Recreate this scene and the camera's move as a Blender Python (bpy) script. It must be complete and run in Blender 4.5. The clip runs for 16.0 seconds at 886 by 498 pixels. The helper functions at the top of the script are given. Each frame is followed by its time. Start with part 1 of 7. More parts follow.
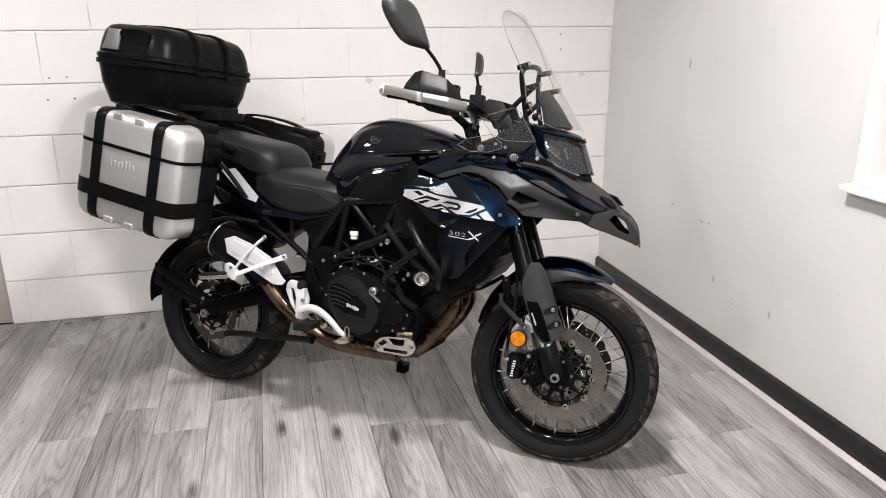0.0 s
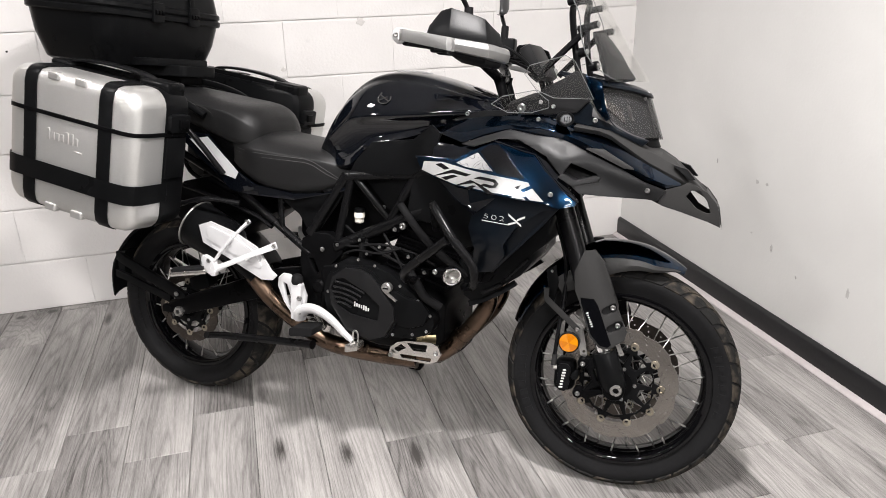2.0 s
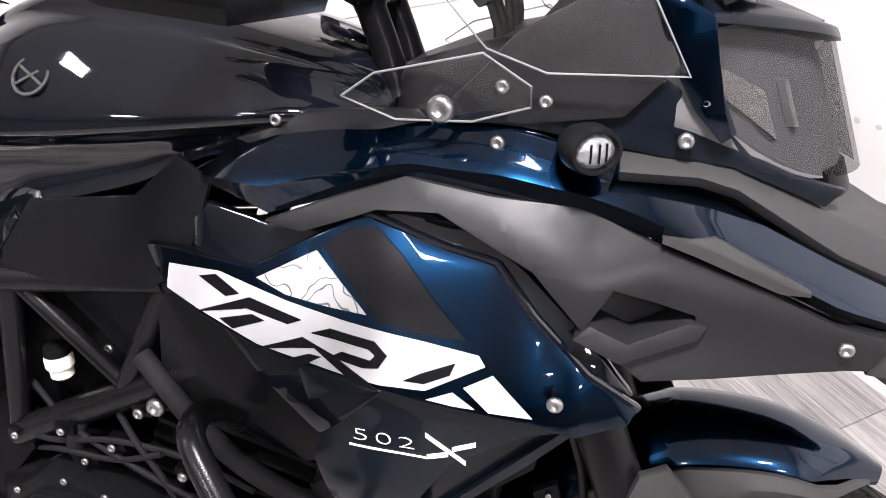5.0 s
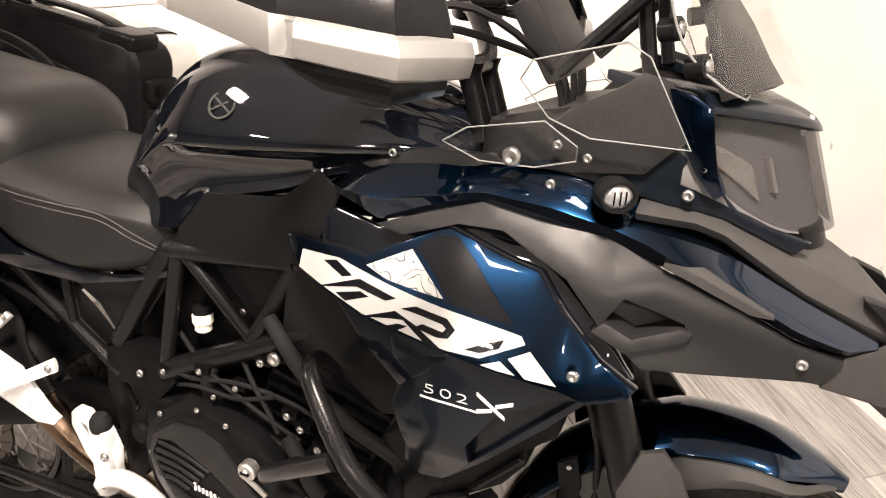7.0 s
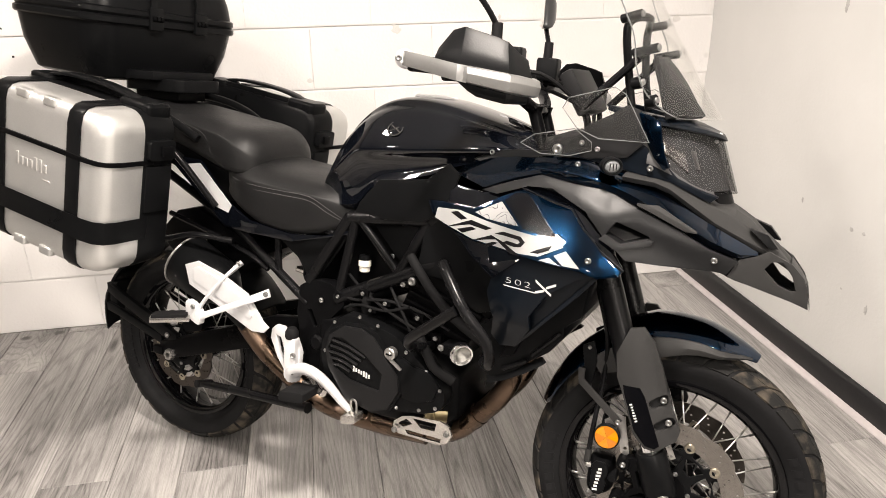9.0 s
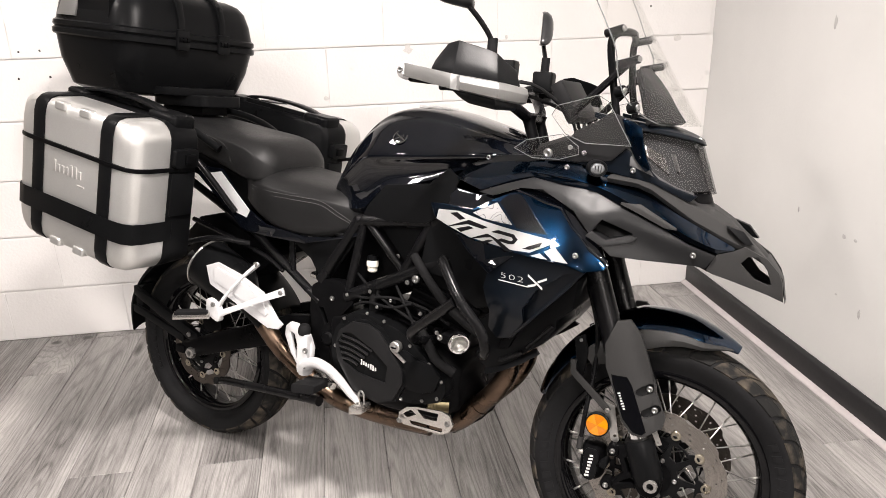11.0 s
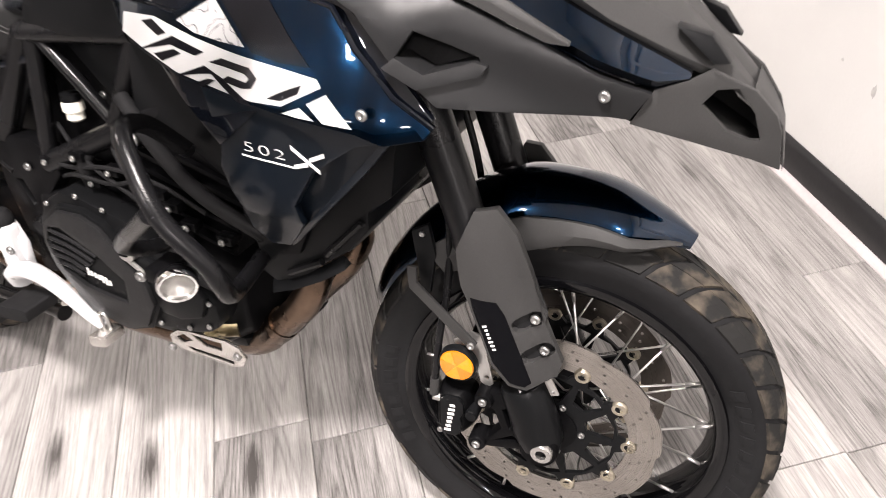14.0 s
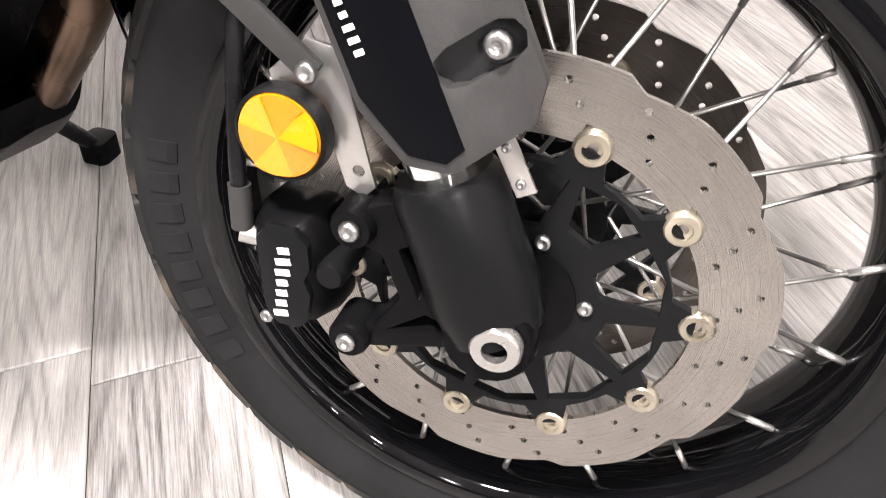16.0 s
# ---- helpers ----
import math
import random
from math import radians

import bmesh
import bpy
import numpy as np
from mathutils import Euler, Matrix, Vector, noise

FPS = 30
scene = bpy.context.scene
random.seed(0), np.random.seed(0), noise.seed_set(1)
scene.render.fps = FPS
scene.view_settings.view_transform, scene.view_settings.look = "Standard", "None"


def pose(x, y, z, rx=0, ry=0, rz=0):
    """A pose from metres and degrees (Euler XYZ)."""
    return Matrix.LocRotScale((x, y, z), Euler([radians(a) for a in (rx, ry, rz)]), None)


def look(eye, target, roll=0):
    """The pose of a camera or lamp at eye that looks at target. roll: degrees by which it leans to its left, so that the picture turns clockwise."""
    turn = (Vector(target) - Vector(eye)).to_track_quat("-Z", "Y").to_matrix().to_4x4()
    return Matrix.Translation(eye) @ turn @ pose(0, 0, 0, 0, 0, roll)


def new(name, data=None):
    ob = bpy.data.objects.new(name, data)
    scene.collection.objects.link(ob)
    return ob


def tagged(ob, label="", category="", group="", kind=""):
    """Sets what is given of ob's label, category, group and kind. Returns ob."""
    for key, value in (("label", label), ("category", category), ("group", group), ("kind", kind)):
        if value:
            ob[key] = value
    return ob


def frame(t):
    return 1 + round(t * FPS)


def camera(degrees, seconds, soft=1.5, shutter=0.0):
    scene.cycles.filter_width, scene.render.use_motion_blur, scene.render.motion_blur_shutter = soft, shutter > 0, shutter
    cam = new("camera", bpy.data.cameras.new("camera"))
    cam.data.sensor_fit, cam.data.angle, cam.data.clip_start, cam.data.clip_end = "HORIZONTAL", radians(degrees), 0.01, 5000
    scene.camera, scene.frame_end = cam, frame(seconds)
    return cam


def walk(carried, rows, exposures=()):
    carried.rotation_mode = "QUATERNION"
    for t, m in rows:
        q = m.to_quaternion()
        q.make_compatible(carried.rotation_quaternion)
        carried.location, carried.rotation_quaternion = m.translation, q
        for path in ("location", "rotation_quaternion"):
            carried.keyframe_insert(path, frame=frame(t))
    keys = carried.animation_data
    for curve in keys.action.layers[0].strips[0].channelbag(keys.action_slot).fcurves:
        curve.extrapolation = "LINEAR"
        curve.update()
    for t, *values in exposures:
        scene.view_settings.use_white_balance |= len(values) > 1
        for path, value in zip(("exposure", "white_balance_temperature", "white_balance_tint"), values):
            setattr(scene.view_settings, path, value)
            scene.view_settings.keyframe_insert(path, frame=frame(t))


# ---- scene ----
cam = camera(63.3, 16.0, 0.8, 0.3)
PATH = [
    (0, (-0.495, 0.137, 1.513), (-0.042, 1.989, 0.909), -0.3),
    (0.5, (-0.41, 0.326, 1.507), (0.036, 2.171, 0.877), -0.4),
    (1, (-0.401, 0.451, 1.499), (0.051, 2.282, 0.832), -0.6),
    (1.5, (-0.463, 0.546, 1.494), (0.009, 2.356, 0.785), -0.9),
    (2, (-0.516, 0.676, 1.481), (-0.019, 2.461, 0.727), -1.3),
    (2.5, (-0.45, 0.86, 1.465), (0.086, 2.606, 0.649), -1.8),
    (3, (-0.361, 1.107, 1.444), (0.208, 2.806, 0.556), -2.2),
    (3.5, (-0.29, 1.413, 1.431), (0.345, 3.045, 0.464), -2.1),
    (4, (-0.147, 1.67, 1.367), (0.503, 3.268, 0.356), -2.6),
    (4.5, (-0.033, 1.881, 1.331), (0.586, 3.453, 0.26), -3.3),
    (4.7, (0.009, 1.954, 1.322), (0.619, 3.51, 0.223), -3.4),
    (7, (-0.057, 1.755, 1.429), (0.372, 3.419, 0.406), -1.1),
    (7.5, (-0.076, 1.53, 1.42), (0.307, 3.287, 0.543), -0.3),
    (8, (-0.17, 1.352, 1.463), (0.205, 3.117, 0.6), -0.5),
    (8.5, (-0.304, 1.191, 1.475), (0.056, 2.981, 0.657), -0.4),
    (9, (-0.303, 1.025, 1.49), (0.024, 2.848, 0.734), -0.9),
    (9.5, (-0.274, 0.901, 1.474), (0.013, 2.754, 0.776), -1.4),
    (9.7, (-0.282, 0.869, 1.481), (-0.014, 2.732, 0.806), -1.6),
    (11.8, (-0.266, 0.914, 1.471), (0.015, 2.745, 0.716), -1.4),
    (12, (-0.22, 0.956, 1.459), (0.065, 2.767, 0.66), -1.5),
    (12.5, (-0.141, 1.118, 1.431), (0.167, 2.865, 0.507), -1.8),
    (13, (-0.044, 1.322, 1.415), (0.308, 2.976, 0.347), -1.9),
    (13.5, (0.076, 1.458, 1.391), (0.401, 3.029, 0.197), -3.4),
    (14, (0.186, 1.634, 1.302), (0.436, 3.104, -0.031), -5.6),
    (14.5, (0.242, 1.851, 1.125), (0.521, 3.244, -0.283), -5.1),
    (15, (0.3, 1.937, 0.884), (0.599, 3.302, -0.547), -4.6),
    (15.5, (0.309, 1.959, 0.743), (0.651, 3.338, -0.664), -4.2),
    (16, (0.299, 1.939, 0.699), (0.682, 3.325, -0.691), -3.4),
]
EXPOSURES = [(0.0, 0.06, 6300, 11), (2.0, 0.19, 6300, 10), (3.5, 0.57, 6300, 11), (4.7, 0.86, 6100, 17), (7.0, 1.02, 7500, 15), (8.0, 0.76, 7350, 12), (9.5, 0.42, 6800, 11), (11.8, 0.42, 6600, 13), (13.0, 0.71, 6600, 14), (14.2, 1.05, 6550, 14), (15.0, 1.40, 6500, 14), (16.0, 1.48, 6450, 13)]
walk(cam, [(t, look(eye, target, roll)) for t, eye, target, roll in PATH], EXPOSURES)

# ---- light ----
world = bpy.data.worlds.new("world")
scene.world = world
world.use_nodes = True
world.node_tree.nodes["Background"].inputs[0].default_value = (0.9, 0.95, 1.0, 1)
world.node_tree.nodes["Background"].inputs[1].default_value = 0.1

WALL_Y, WALL_X, CEIL = 4.075, 1.472, 2.75
LEFT_X, BACK_Y = -7.5, -8.0
# square ceiling panels in staggered rows: x, y, watts
PANEL = 0.26
PANELS = [(0.0, 1.85, 92.0), (0.3, -0.9, 75.0), (0.3, -3.3, 34.0), (0.3, -5.7, 34.0), (-2.1, 2.9, 26.0), (-1.9, 1.1, 38.0), (-2.1, -1.9, 34.0), (-2.1, -4.3, 34.0), (-4.5, 1.5, 34.0), (-4.5, -0.9, 34.0)]


# ---- materials ----
def mat(name, color, rough=0.5, metal=0.0, coat=0.0, coat_ior=1.5, grain=0.0, scale=60.0, bump=0.0, vary=0.0, big=6.0, spec=0.35, trans=0.0, ior=1.45, emit=0.0):
    """A material with variation at two scales (grain and large stains) and a fine relief."""
    m = bpy.data.materials.new(name)
    m.use_nodes = True
    nt = m.node_tree
    b = nt.nodes["Principled BSDF"]
    b.inputs["Base Color"].default_value = (*color, 1)
    b.inputs["Roughness"].default_value = rough
    b.inputs["Metallic"].default_value = metal
    b.inputs["Coat Weight"].default_value = coat
    b.inputs["Coat Roughness"].default_value = 0.03
    b.inputs["Coat IOR"].default_value = coat_ior
    b.inputs["Specular IOR Level"].default_value = spec
    b.inputs["IOR"].default_value = ior
    b.inputs["Transmission Weight"].default_value = trans
    if emit:
        b.inputs["Emission Color"].default_value = (*color, 1)
        b.inputs["Emission Strength"].default_value = emit
    if grain or bump or vary:
        tc = nt.nodes.new("ShaderNodeTexCoord")
        n1 = nt.nodes.new("ShaderNodeTexNoise")
        n1.inputs["Scale"].default_value, n1.inputs["Detail"].default_value = scale, 6
        n2 = nt.nodes.new("ShaderNodeTexNoise")
        n2.inputs["Scale"].default_value, n2.inputs["Detail"].default_value = big, 4
        for n in (n1, n2):
            nt.links.new(tc.outputs["Object"], n.inputs["Vector"])
        mix = nt.nodes.new("ShaderNodeMix")
        mix.data_type = "RGBA"
        mix.blend_type = "MULTIPLY"
        mix.inputs[0].default_value = 1.0
        mix.inputs[6].default_value = (*color, 1)
        add = nt.nodes.new("ShaderNodeMath")
        add.operation = "MULTIPLY_ADD"
        nt.links.new(n1.outputs[0], add.inputs[0])
        add.inputs[1].default_value = grain
        mr = nt.nodes.new("ShaderNodeMapRange")
        mr.inputs[3].default_value, mr.inputs[4].default_value = 1 - vary - grain / 2, 1 + vary - grain / 2
        mr.inputs[1].default_value, mr.inputs[2].default_value = 0.3, 0.7
        nt.links.new(n2.outputs[0], mr.inputs[0])
        nt.links.new(mr.outputs[0], add.inputs[2])
        nt.links.new(add.outputs[0], mix.inputs[7])
        nt.links.new(mix.outputs[2], b.inputs["Base Color"])
        rr = nt.nodes.new("ShaderNodeMapRange")
        rr.inputs[1].default_value, rr.inputs[2].default_value = 0.3, 0.7
        rr.inputs[3].default_value, rr.inputs[4].default_value = rough * (1 - vary), min(1, rough * (1 + vary) + grain * 0.1)
        nt.links.new(n2.outputs[0], rr.inputs[0])
        nt.links.new(rr.outputs[0], b.inputs["Roughness"])
        if bump:
            bp = nt.nodes.new("ShaderNodeBump")
            bp.inputs["Strength"].default_value = 1.0
            bp.inputs["Distance"].default_value = bump
            nt.links.new(n1.outputs[0], bp.inputs["Height"])
            nt.links.new(bp.outputs[0], b.inputs["Normal"])
    return m


BLUE = mat("metallic_blue_paint", (0.0012, 0.0100, 0.0265), 0.23, 1.0, 0.7, 1.5, vary=0.06, big=5, spec=0.0)
GLOSS = mat("gloss_black_paint", (0.0022, 0.0028, 0.0045), 0.10, 0.0, 1.0, 1.6, vary=0.1, big=4, spec=0.0)
SATIN = mat("satin_black_plastic", (0.0046, 0.0048, 0.0052), 0.30, grain=0.3, scale=300, bump=0.00015, vary=0.12, spec=0.09)
GREY = mat("matt_grey_plastic", (0.0245, 0.0242, 0.024), 0.47, spec=0.27, grain=0.3, scale=400, bump=0.00015, vary=0.1)
# darker copy of the amber, for reflector sectors that return less light
AMBERDIM = mat("dim_sector_amber", (0.44, 0.135, 0.002), 0.15, 0.0, 1.0, grain=0.2, scale=260, bump=0.0006)
CAST = mat("painted_cast_black", (0.010, 0.010, 0.0105), 0.33, spec=0.18, grain=0.3, scale=200, bump=0.0002, vary=0.15)
DEEP = mat("dull_black_metal", (0.0026, 0.0026, 0.0029), 0.30, spec=0.06, grain=0.4, scale=150, bump=0.0002, vary=0.2)
TUBE = mat("powder_coated_black_tube", (0.0045, 0.0045, 0.005), 0.26, spec=0.2, grain=0.2, scale=500, bump=0.0001, vary=0.1)
RIM = mat("gloss_black_rim", (0.0022, 0.0022, 0.0026), 0.08, 0.0, 0.8, 1.42, vary=0.1, spec=0.0)
VINYL = mat("black_vinyl", (0.0095, 0.0095, 0.0098), 0.40, spec=0.27, grain=0.3, scale=900, bump=0.0003, vary=0.1, big=8)
RUBBER = mat("tyre_rubber", (0.0092, 0.0092, 0.0097), 0.60, spec=0.1, grain=0.4, scale=120, bump=0.0003, vary=0.25, big=9)


def dusty_rubber():
    """Tread rubber with patches of pale dried dust."""
    m = mat("dusty_tread_rubber", (0.0135, 0.0133, 0.013), 0.7, spec=0.1)
    nt = m.node_tree
    N, L = nt.nodes.new, nt.links.new
    geo, n, ramp, oi, add = N("ShaderNodeNewGeometry"), N("ShaderNodeTexNoise"), N("ShaderNodeValToRGB"), N("ShaderNodeObjectInfo"), N("ShaderNodeMath")
    n.inputs["Scale"].default_value, n.inputs["Detail"].default_value = 26, 6
    L(geo.outputs["Position"], n.inputs["Vector"])
    add.operation, add.inputs[1].default_value = "MULTIPLY_ADD", 0.16
    L(oi.outputs["Random"], add.inputs[0])
    L(n.outputs[0], add.inputs[2])
    el = ramp.color_ramp.elements
    el[0].position, el[0].color = 0.56, (0.0135, 0.0133, 0.013, 1)
    el[1].position, el[1].color = 0.88, (0.10, 0.083, 0.064, 1)
    L(add.outputs[0], ramp.inputs[0])
    L(ramp.outputs[0], nt.nodes["Principled BSDF"].inputs["Base Color"])
    return m


TREAD = dusty_rubber()
ALU = mat("brushed_aluminium", (0.66, 0.657, 0.642), 0.37, 0.80, grain=0.12, scale=250, vary=0.05)
GUARDALU = mat("satin_guard_aluminium", (0.31, 0.31, 0.305), 0.36, 0.75, grain=0.1, scale=250, vary=0.06)
WHITEMETAL = mat("silver_painted_metal", (0.72, 0.72, 0.73), 0.35, 0.25, grain=0.06, scale=90, vary=0.04)
CASTALU = mat("cast_aluminium", (0.60, 0.58, 0.55), 0.24, 0.95, grain=0.2, scale=80, bump=0.0003, vary=0.1)
STEEL = mat("polished_steel", (0.44, 0.432, 0.418), 0.28, 0.9, grain=0.15, scale=200, vary=0.1)
RIVET = mat("stained_rivet_steel", (0.36, 0.325, 0.26), 0.32, 0.9, grain=0.3, scale=120, vary=0.3, big=40)
PLAIN = mat("smooth_dark_plastic", (0.010, 0.010, 0.0105), 0.42, spec=0.12)


def turned_steel(name, dark, light, centre, rough):
    """Worn disc steel: fine concentric wear lines about the wheel's centre, with blotches."""
    m = bpy.data.materials.new(name)
    m.use_nodes = True
    nt = m.node_tree
    N, L = nt.nodes.new, nt.links.new
    b = nt.nodes["Principled BSDF"]
    tc, dist, comb, n1, n2, add, ramp, rr = N("ShaderNodeTexCoord"), N("ShaderNodeVectorMath"), N("ShaderNodeCombineXYZ"), N("ShaderNodeTexNoise"), N("ShaderNodeTexNoise"), N("ShaderNodeMath"), N("ShaderNodeValToRGB"), N("ShaderNodeMapRange")
    dist.operation = "DISTANCE"
    dist.inputs[1].default_value = centre
    L(tc.outputs["Object"], dist.inputs[0])
    L(dist.outputs["Value"], comb.inputs[0])
    L(comb.outputs[0], n1.inputs["Vector"])
    n1.inputs["Scale"].default_value, n1.inputs["Detail"].default_value = 1500, 2
    L(tc.outputs["Object"], n2.inputs["Vector"])
    n2.inputs["Scale"].default_value, n2.inputs["Detail"].default_value = 22, 4
    add.operation = "MULTIPLY_ADD"
    L(n2.outputs[0], add.inputs[0])
    add.inputs[1].default_value = 0.55
    L(n1.outputs[0], add.inputs[2])
    el = ramp.color_ramp.elements
    el[0].position, el[0].color = 0.25, (*dark, 1)
    el[1].position, el[1].color = 1.30, (*light, 1)
    L(add.outputs[0], ramp.inputs[0])
    L(ramp.outputs[0], b.inputs["Base Color"])
    b.inputs["Metallic"].default_value = 0.95
    L(n1.outputs[0], rr.inputs[0])
    rr.inputs[3].default_value, rr.inputs[4].default_value = rough * 0.7, rough * 1.4
    L(rr.outputs[0], b.inputs["Roughness"])
    return m


# same steel darkened for the left disc: shade on its inner face, put into the colour
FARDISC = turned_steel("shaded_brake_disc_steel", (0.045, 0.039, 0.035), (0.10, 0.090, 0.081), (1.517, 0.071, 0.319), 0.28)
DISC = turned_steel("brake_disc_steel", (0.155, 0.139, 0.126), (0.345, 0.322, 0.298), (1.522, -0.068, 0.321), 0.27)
DULLDISC = turned_steel("worn_rear_disc", (0.045, 0.038, 0.034), (0.11, 0.095, 0.083), (0.0, -0.080, 0.318), 0.34)
BRASS = mat("gold_passivated_steel", (0.30, 0.25, 0.15), 0.3, 0.95, grain=0.3, scale=80, vary=0.2)
EXHAUST = mat("heat_stained_steel", (0.125, 0.086, 0.062), 0.27, 1.0, grain=0.6, scale=30, vary=0.55, big=9, bump=0.0004)
AMBER = mat("amber_reflector", (0.56, 0.200, 0.002), 0.15, 0.0, 1.0, grain=0.2, scale=260, bump=0.0006)


def acrylic(name, tint, gloss=0.0, shine_most=0.36, shine_least=0.018):
    """Thin clear sheet: straight light through it, with a Fresnel shine."""
    m = bpy.data.materials.new(name)
    m.use_nodes = True
    nt = m.node_tree
    nt.nodes.remove(nt.nodes["Principled BSDF"])
    out = next(n for n in nt.nodes if n.type == "OUTPUT_MATERIAL")
    clear, shine, mix, lw, power, level = (nt.nodes.new("ShaderNode" + k) for k in ("BsdfTransparent", "BsdfGlossy", "MixShader", "LayerWeight", "Math", "Math"))
    clear.inputs[0].default_value = (*tint, 1)
    shine.inputs[0].default_value = (1, 1, 1, 1)
    shine.inputs["Roughness"].default_value = gloss
    lw.inputs[0].default_value = 0.5
    power.operation, level.operation = "POWER", "MULTIPLY_ADD"
    power.inputs[1].default_value = 4.0
    level.inputs[1].default_value, level.inputs[2].default_value = shine_most, shine_least
    nt.links.new(lw.outputs["Facing"], power.inputs[0])
    nt.links.new(power.outputs[0], level.inputs[0])
    nt.links.new(level.outputs[0], mix.inputs[0])
    nt.links.new(clear.outputs[0], mix.inputs[1])
    nt.links.new(shine.outputs[0], mix.inputs[2])
    nt.links.new(mix.outputs[0], out.inputs[0])
    return m


CLEAR = acrylic("clear_acrylic", (0.97, 0.97, 0.965))
SMOKE = acrylic("smoked_acrylic", (0.62, 0.62, 0.625), 0.0, 0.10, 0.010)
# grey base stands in for the pale walls reflected in the headlight glass
BUCKETGREY = mat("bucket_reflection_grey", (0.085, 0.084, 0.085), 0.45, spec=0.3, grain=0.1, vary=0.1)
CHROME = mat("chrome", (0.82, 0.82, 0.82), 0.08, 1.0)
GLASSLIT = mat("lamp_glass", (0.24, 0.25, 0.26), 0.12, 0.6, 1.0, grain=0.3, scale=140, bump=0.002)
CREAM = mat("cream_plastic", (0.70, 0.68, 0.60), 0.4, vary=0.05)
DECAL = mat("silver_decal", (0.30, 0.30, 0.298), 0.42, 0.15, 0.12, grain=0.05, scale=100, vary=0.03)
WHITEINK = mat("white_print", (0.58, 0.58, 0.57), 0.4)
STRIPBLACK = mat("gloss_black_strip", (0.0022, 0.0023, 0.003), 0.22, spec=0.06, vary=0.05)
BLACKINK = mat("black_print", (0.003, 0.003, 0.004), 0.2, coat=0.5, spec=0.1)
CARBON = mat("carbon_weave", (0.02, 0.02, 0.021), 0.3, coat=0.5, grain=0.5, scale=500)
NAVY = mat("semi_gloss_navy_plastic", (0.0026, 0.0042, 0.0068), 0.30, 0.0, 0.18, grain=0.2, scale=300, vary=0.12, spec=0.15)


def contour_print():
    """A silver decal with thin printed contour lines."""
    m = mat("contour_line_decal", (0.60, 0.60, 0.60), 0.40, 0.15, 0.12)
    nt = m.node_tree
    tc, n = nt.nodes.new("ShaderNodeTexCoord"), nt.nodes.new("ShaderNodeTexNoise")
    n.inputs["Scale"].default_value, n.inputs["Detail"].default_value = 28, 1.5
    k, f, ramp = nt.nodes.new("ShaderNodeMath"), nt.nodes.new("ShaderNodeMath"), nt.nodes.new("ShaderNodeValToRGB")
    k.operation, f.operation = "MULTIPLY", "FRACT"
    k.inputs[1].default_value = 7
    nt.links.new(tc.outputs["Object"], n.inputs["Vector"])
    nt.links.new(n.outputs[0], k.inputs[0])
    nt.links.new(k.outputs[0], f.inputs[0])
    nt.links.new(f.outputs[0], ramp.inputs[0])
    el = ramp.color_ramp.elements
    el[0].position, el[0].color = 0.10, (0.06, 0.06, 0.065, 1)
    el[1].position, el[1].color = 0.16, (0.27, 0.27, 0.27, 1)
    nt.links.new(ramp.outputs[0], m.node_tree.nodes["Principled BSDF"].inputs["Base Color"])
    return m


CONTOUR = contour_print()
MIRROR = mat("mirror_glass", (0.8, 0.8, 0.8), 0.01, 1.0)


# ---- mesh helpers ----
def part(name, bm, material, parent=None, label="", bevel=0.0, segs=2, angle=32, m=None, smooth=True):
    """Links a bmesh as one mesh object under a thing or under a part."""
    bmesh.ops.remove_doubles(bm, verts=bm.verts, dist=1e-6)
    bmesh.ops.recalc_face_normals(bm, faces=bm.faces)
    if bevel:
        edges = [e for e in bm.edges if len(e.link_faces) == 2 and e.calc_face_angle(0) > radians(angle)]
        bmesh.ops.bevel(bm, geom=edges, offset=bevel, segments=segs, profile=0.6, affect="EDGES", clamp_overlap=True)
    if m is not None:
        bmesh.ops.transform(bm, matrix=m, verts=bm.verts)
        if m.determinant() < 0:
            bmesh.ops.reverse_faces(bm, faces=bm.faces)
    for f in bm.faces:
        f.smooth = smooth
    for e in bm.edges:
        e.smooth = len(e.link_faces) == 2 and e.calc_face_angle(0) < radians(angle + 8)
    me = bpy.data.meshes.new(name)
    bm.to_mesh(me)
    bm.free()
    me.materials.append(material)
    ob = new(name, me)
    if parent:
        ob.parent = parent
    if label:
        tagged(ob, label)
    return ob


def spline(pts, n=6, closed=False):
    """Catmull-Rom through the points, n steps for each."""
    pts = [Vector(p) for p in pts]
    out, c = [], len(pts)
    for i in range(c if closed else c - 1):
        p1, p2 = pts[i], pts[(i + 1) % c]
        p0 = pts[i - 1] if closed or i else p1 * 2 - p2
        p3 = pts[(i + 2) % c] if closed or i + 2 < c else p2 * 2 - p1
        for k in range(n):
            t = k / n
            out.append(0.5 * (2 * p1 + (p2 - p0) * t + (2 * p0 - 5 * p1 + 4 * p2 - p3) * t * t + (3 * p1 - p0 - 3 * p2 + p3) * t**3))
    if not closed:
        out.append(pts[-1])
    return out


def loft(loops, cap=True, bm=None):
    """Skins a row of closed loops of the same count."""
    bm = bm or bmesh.new()
    rings = [[bm.verts.new(p) for p in loop] for loop in loops]
    n = len(rings[0])
    for a, b in zip(rings, rings[1:]):
        for i in range(n):
            bm.faces.new((a[i], a[(i + 1) % n], b[(i + 1) % n], b[i]))
    if cap:
        bm.faces.new(rings[0])
        bm.faces.new(rings[-1])
    return bm


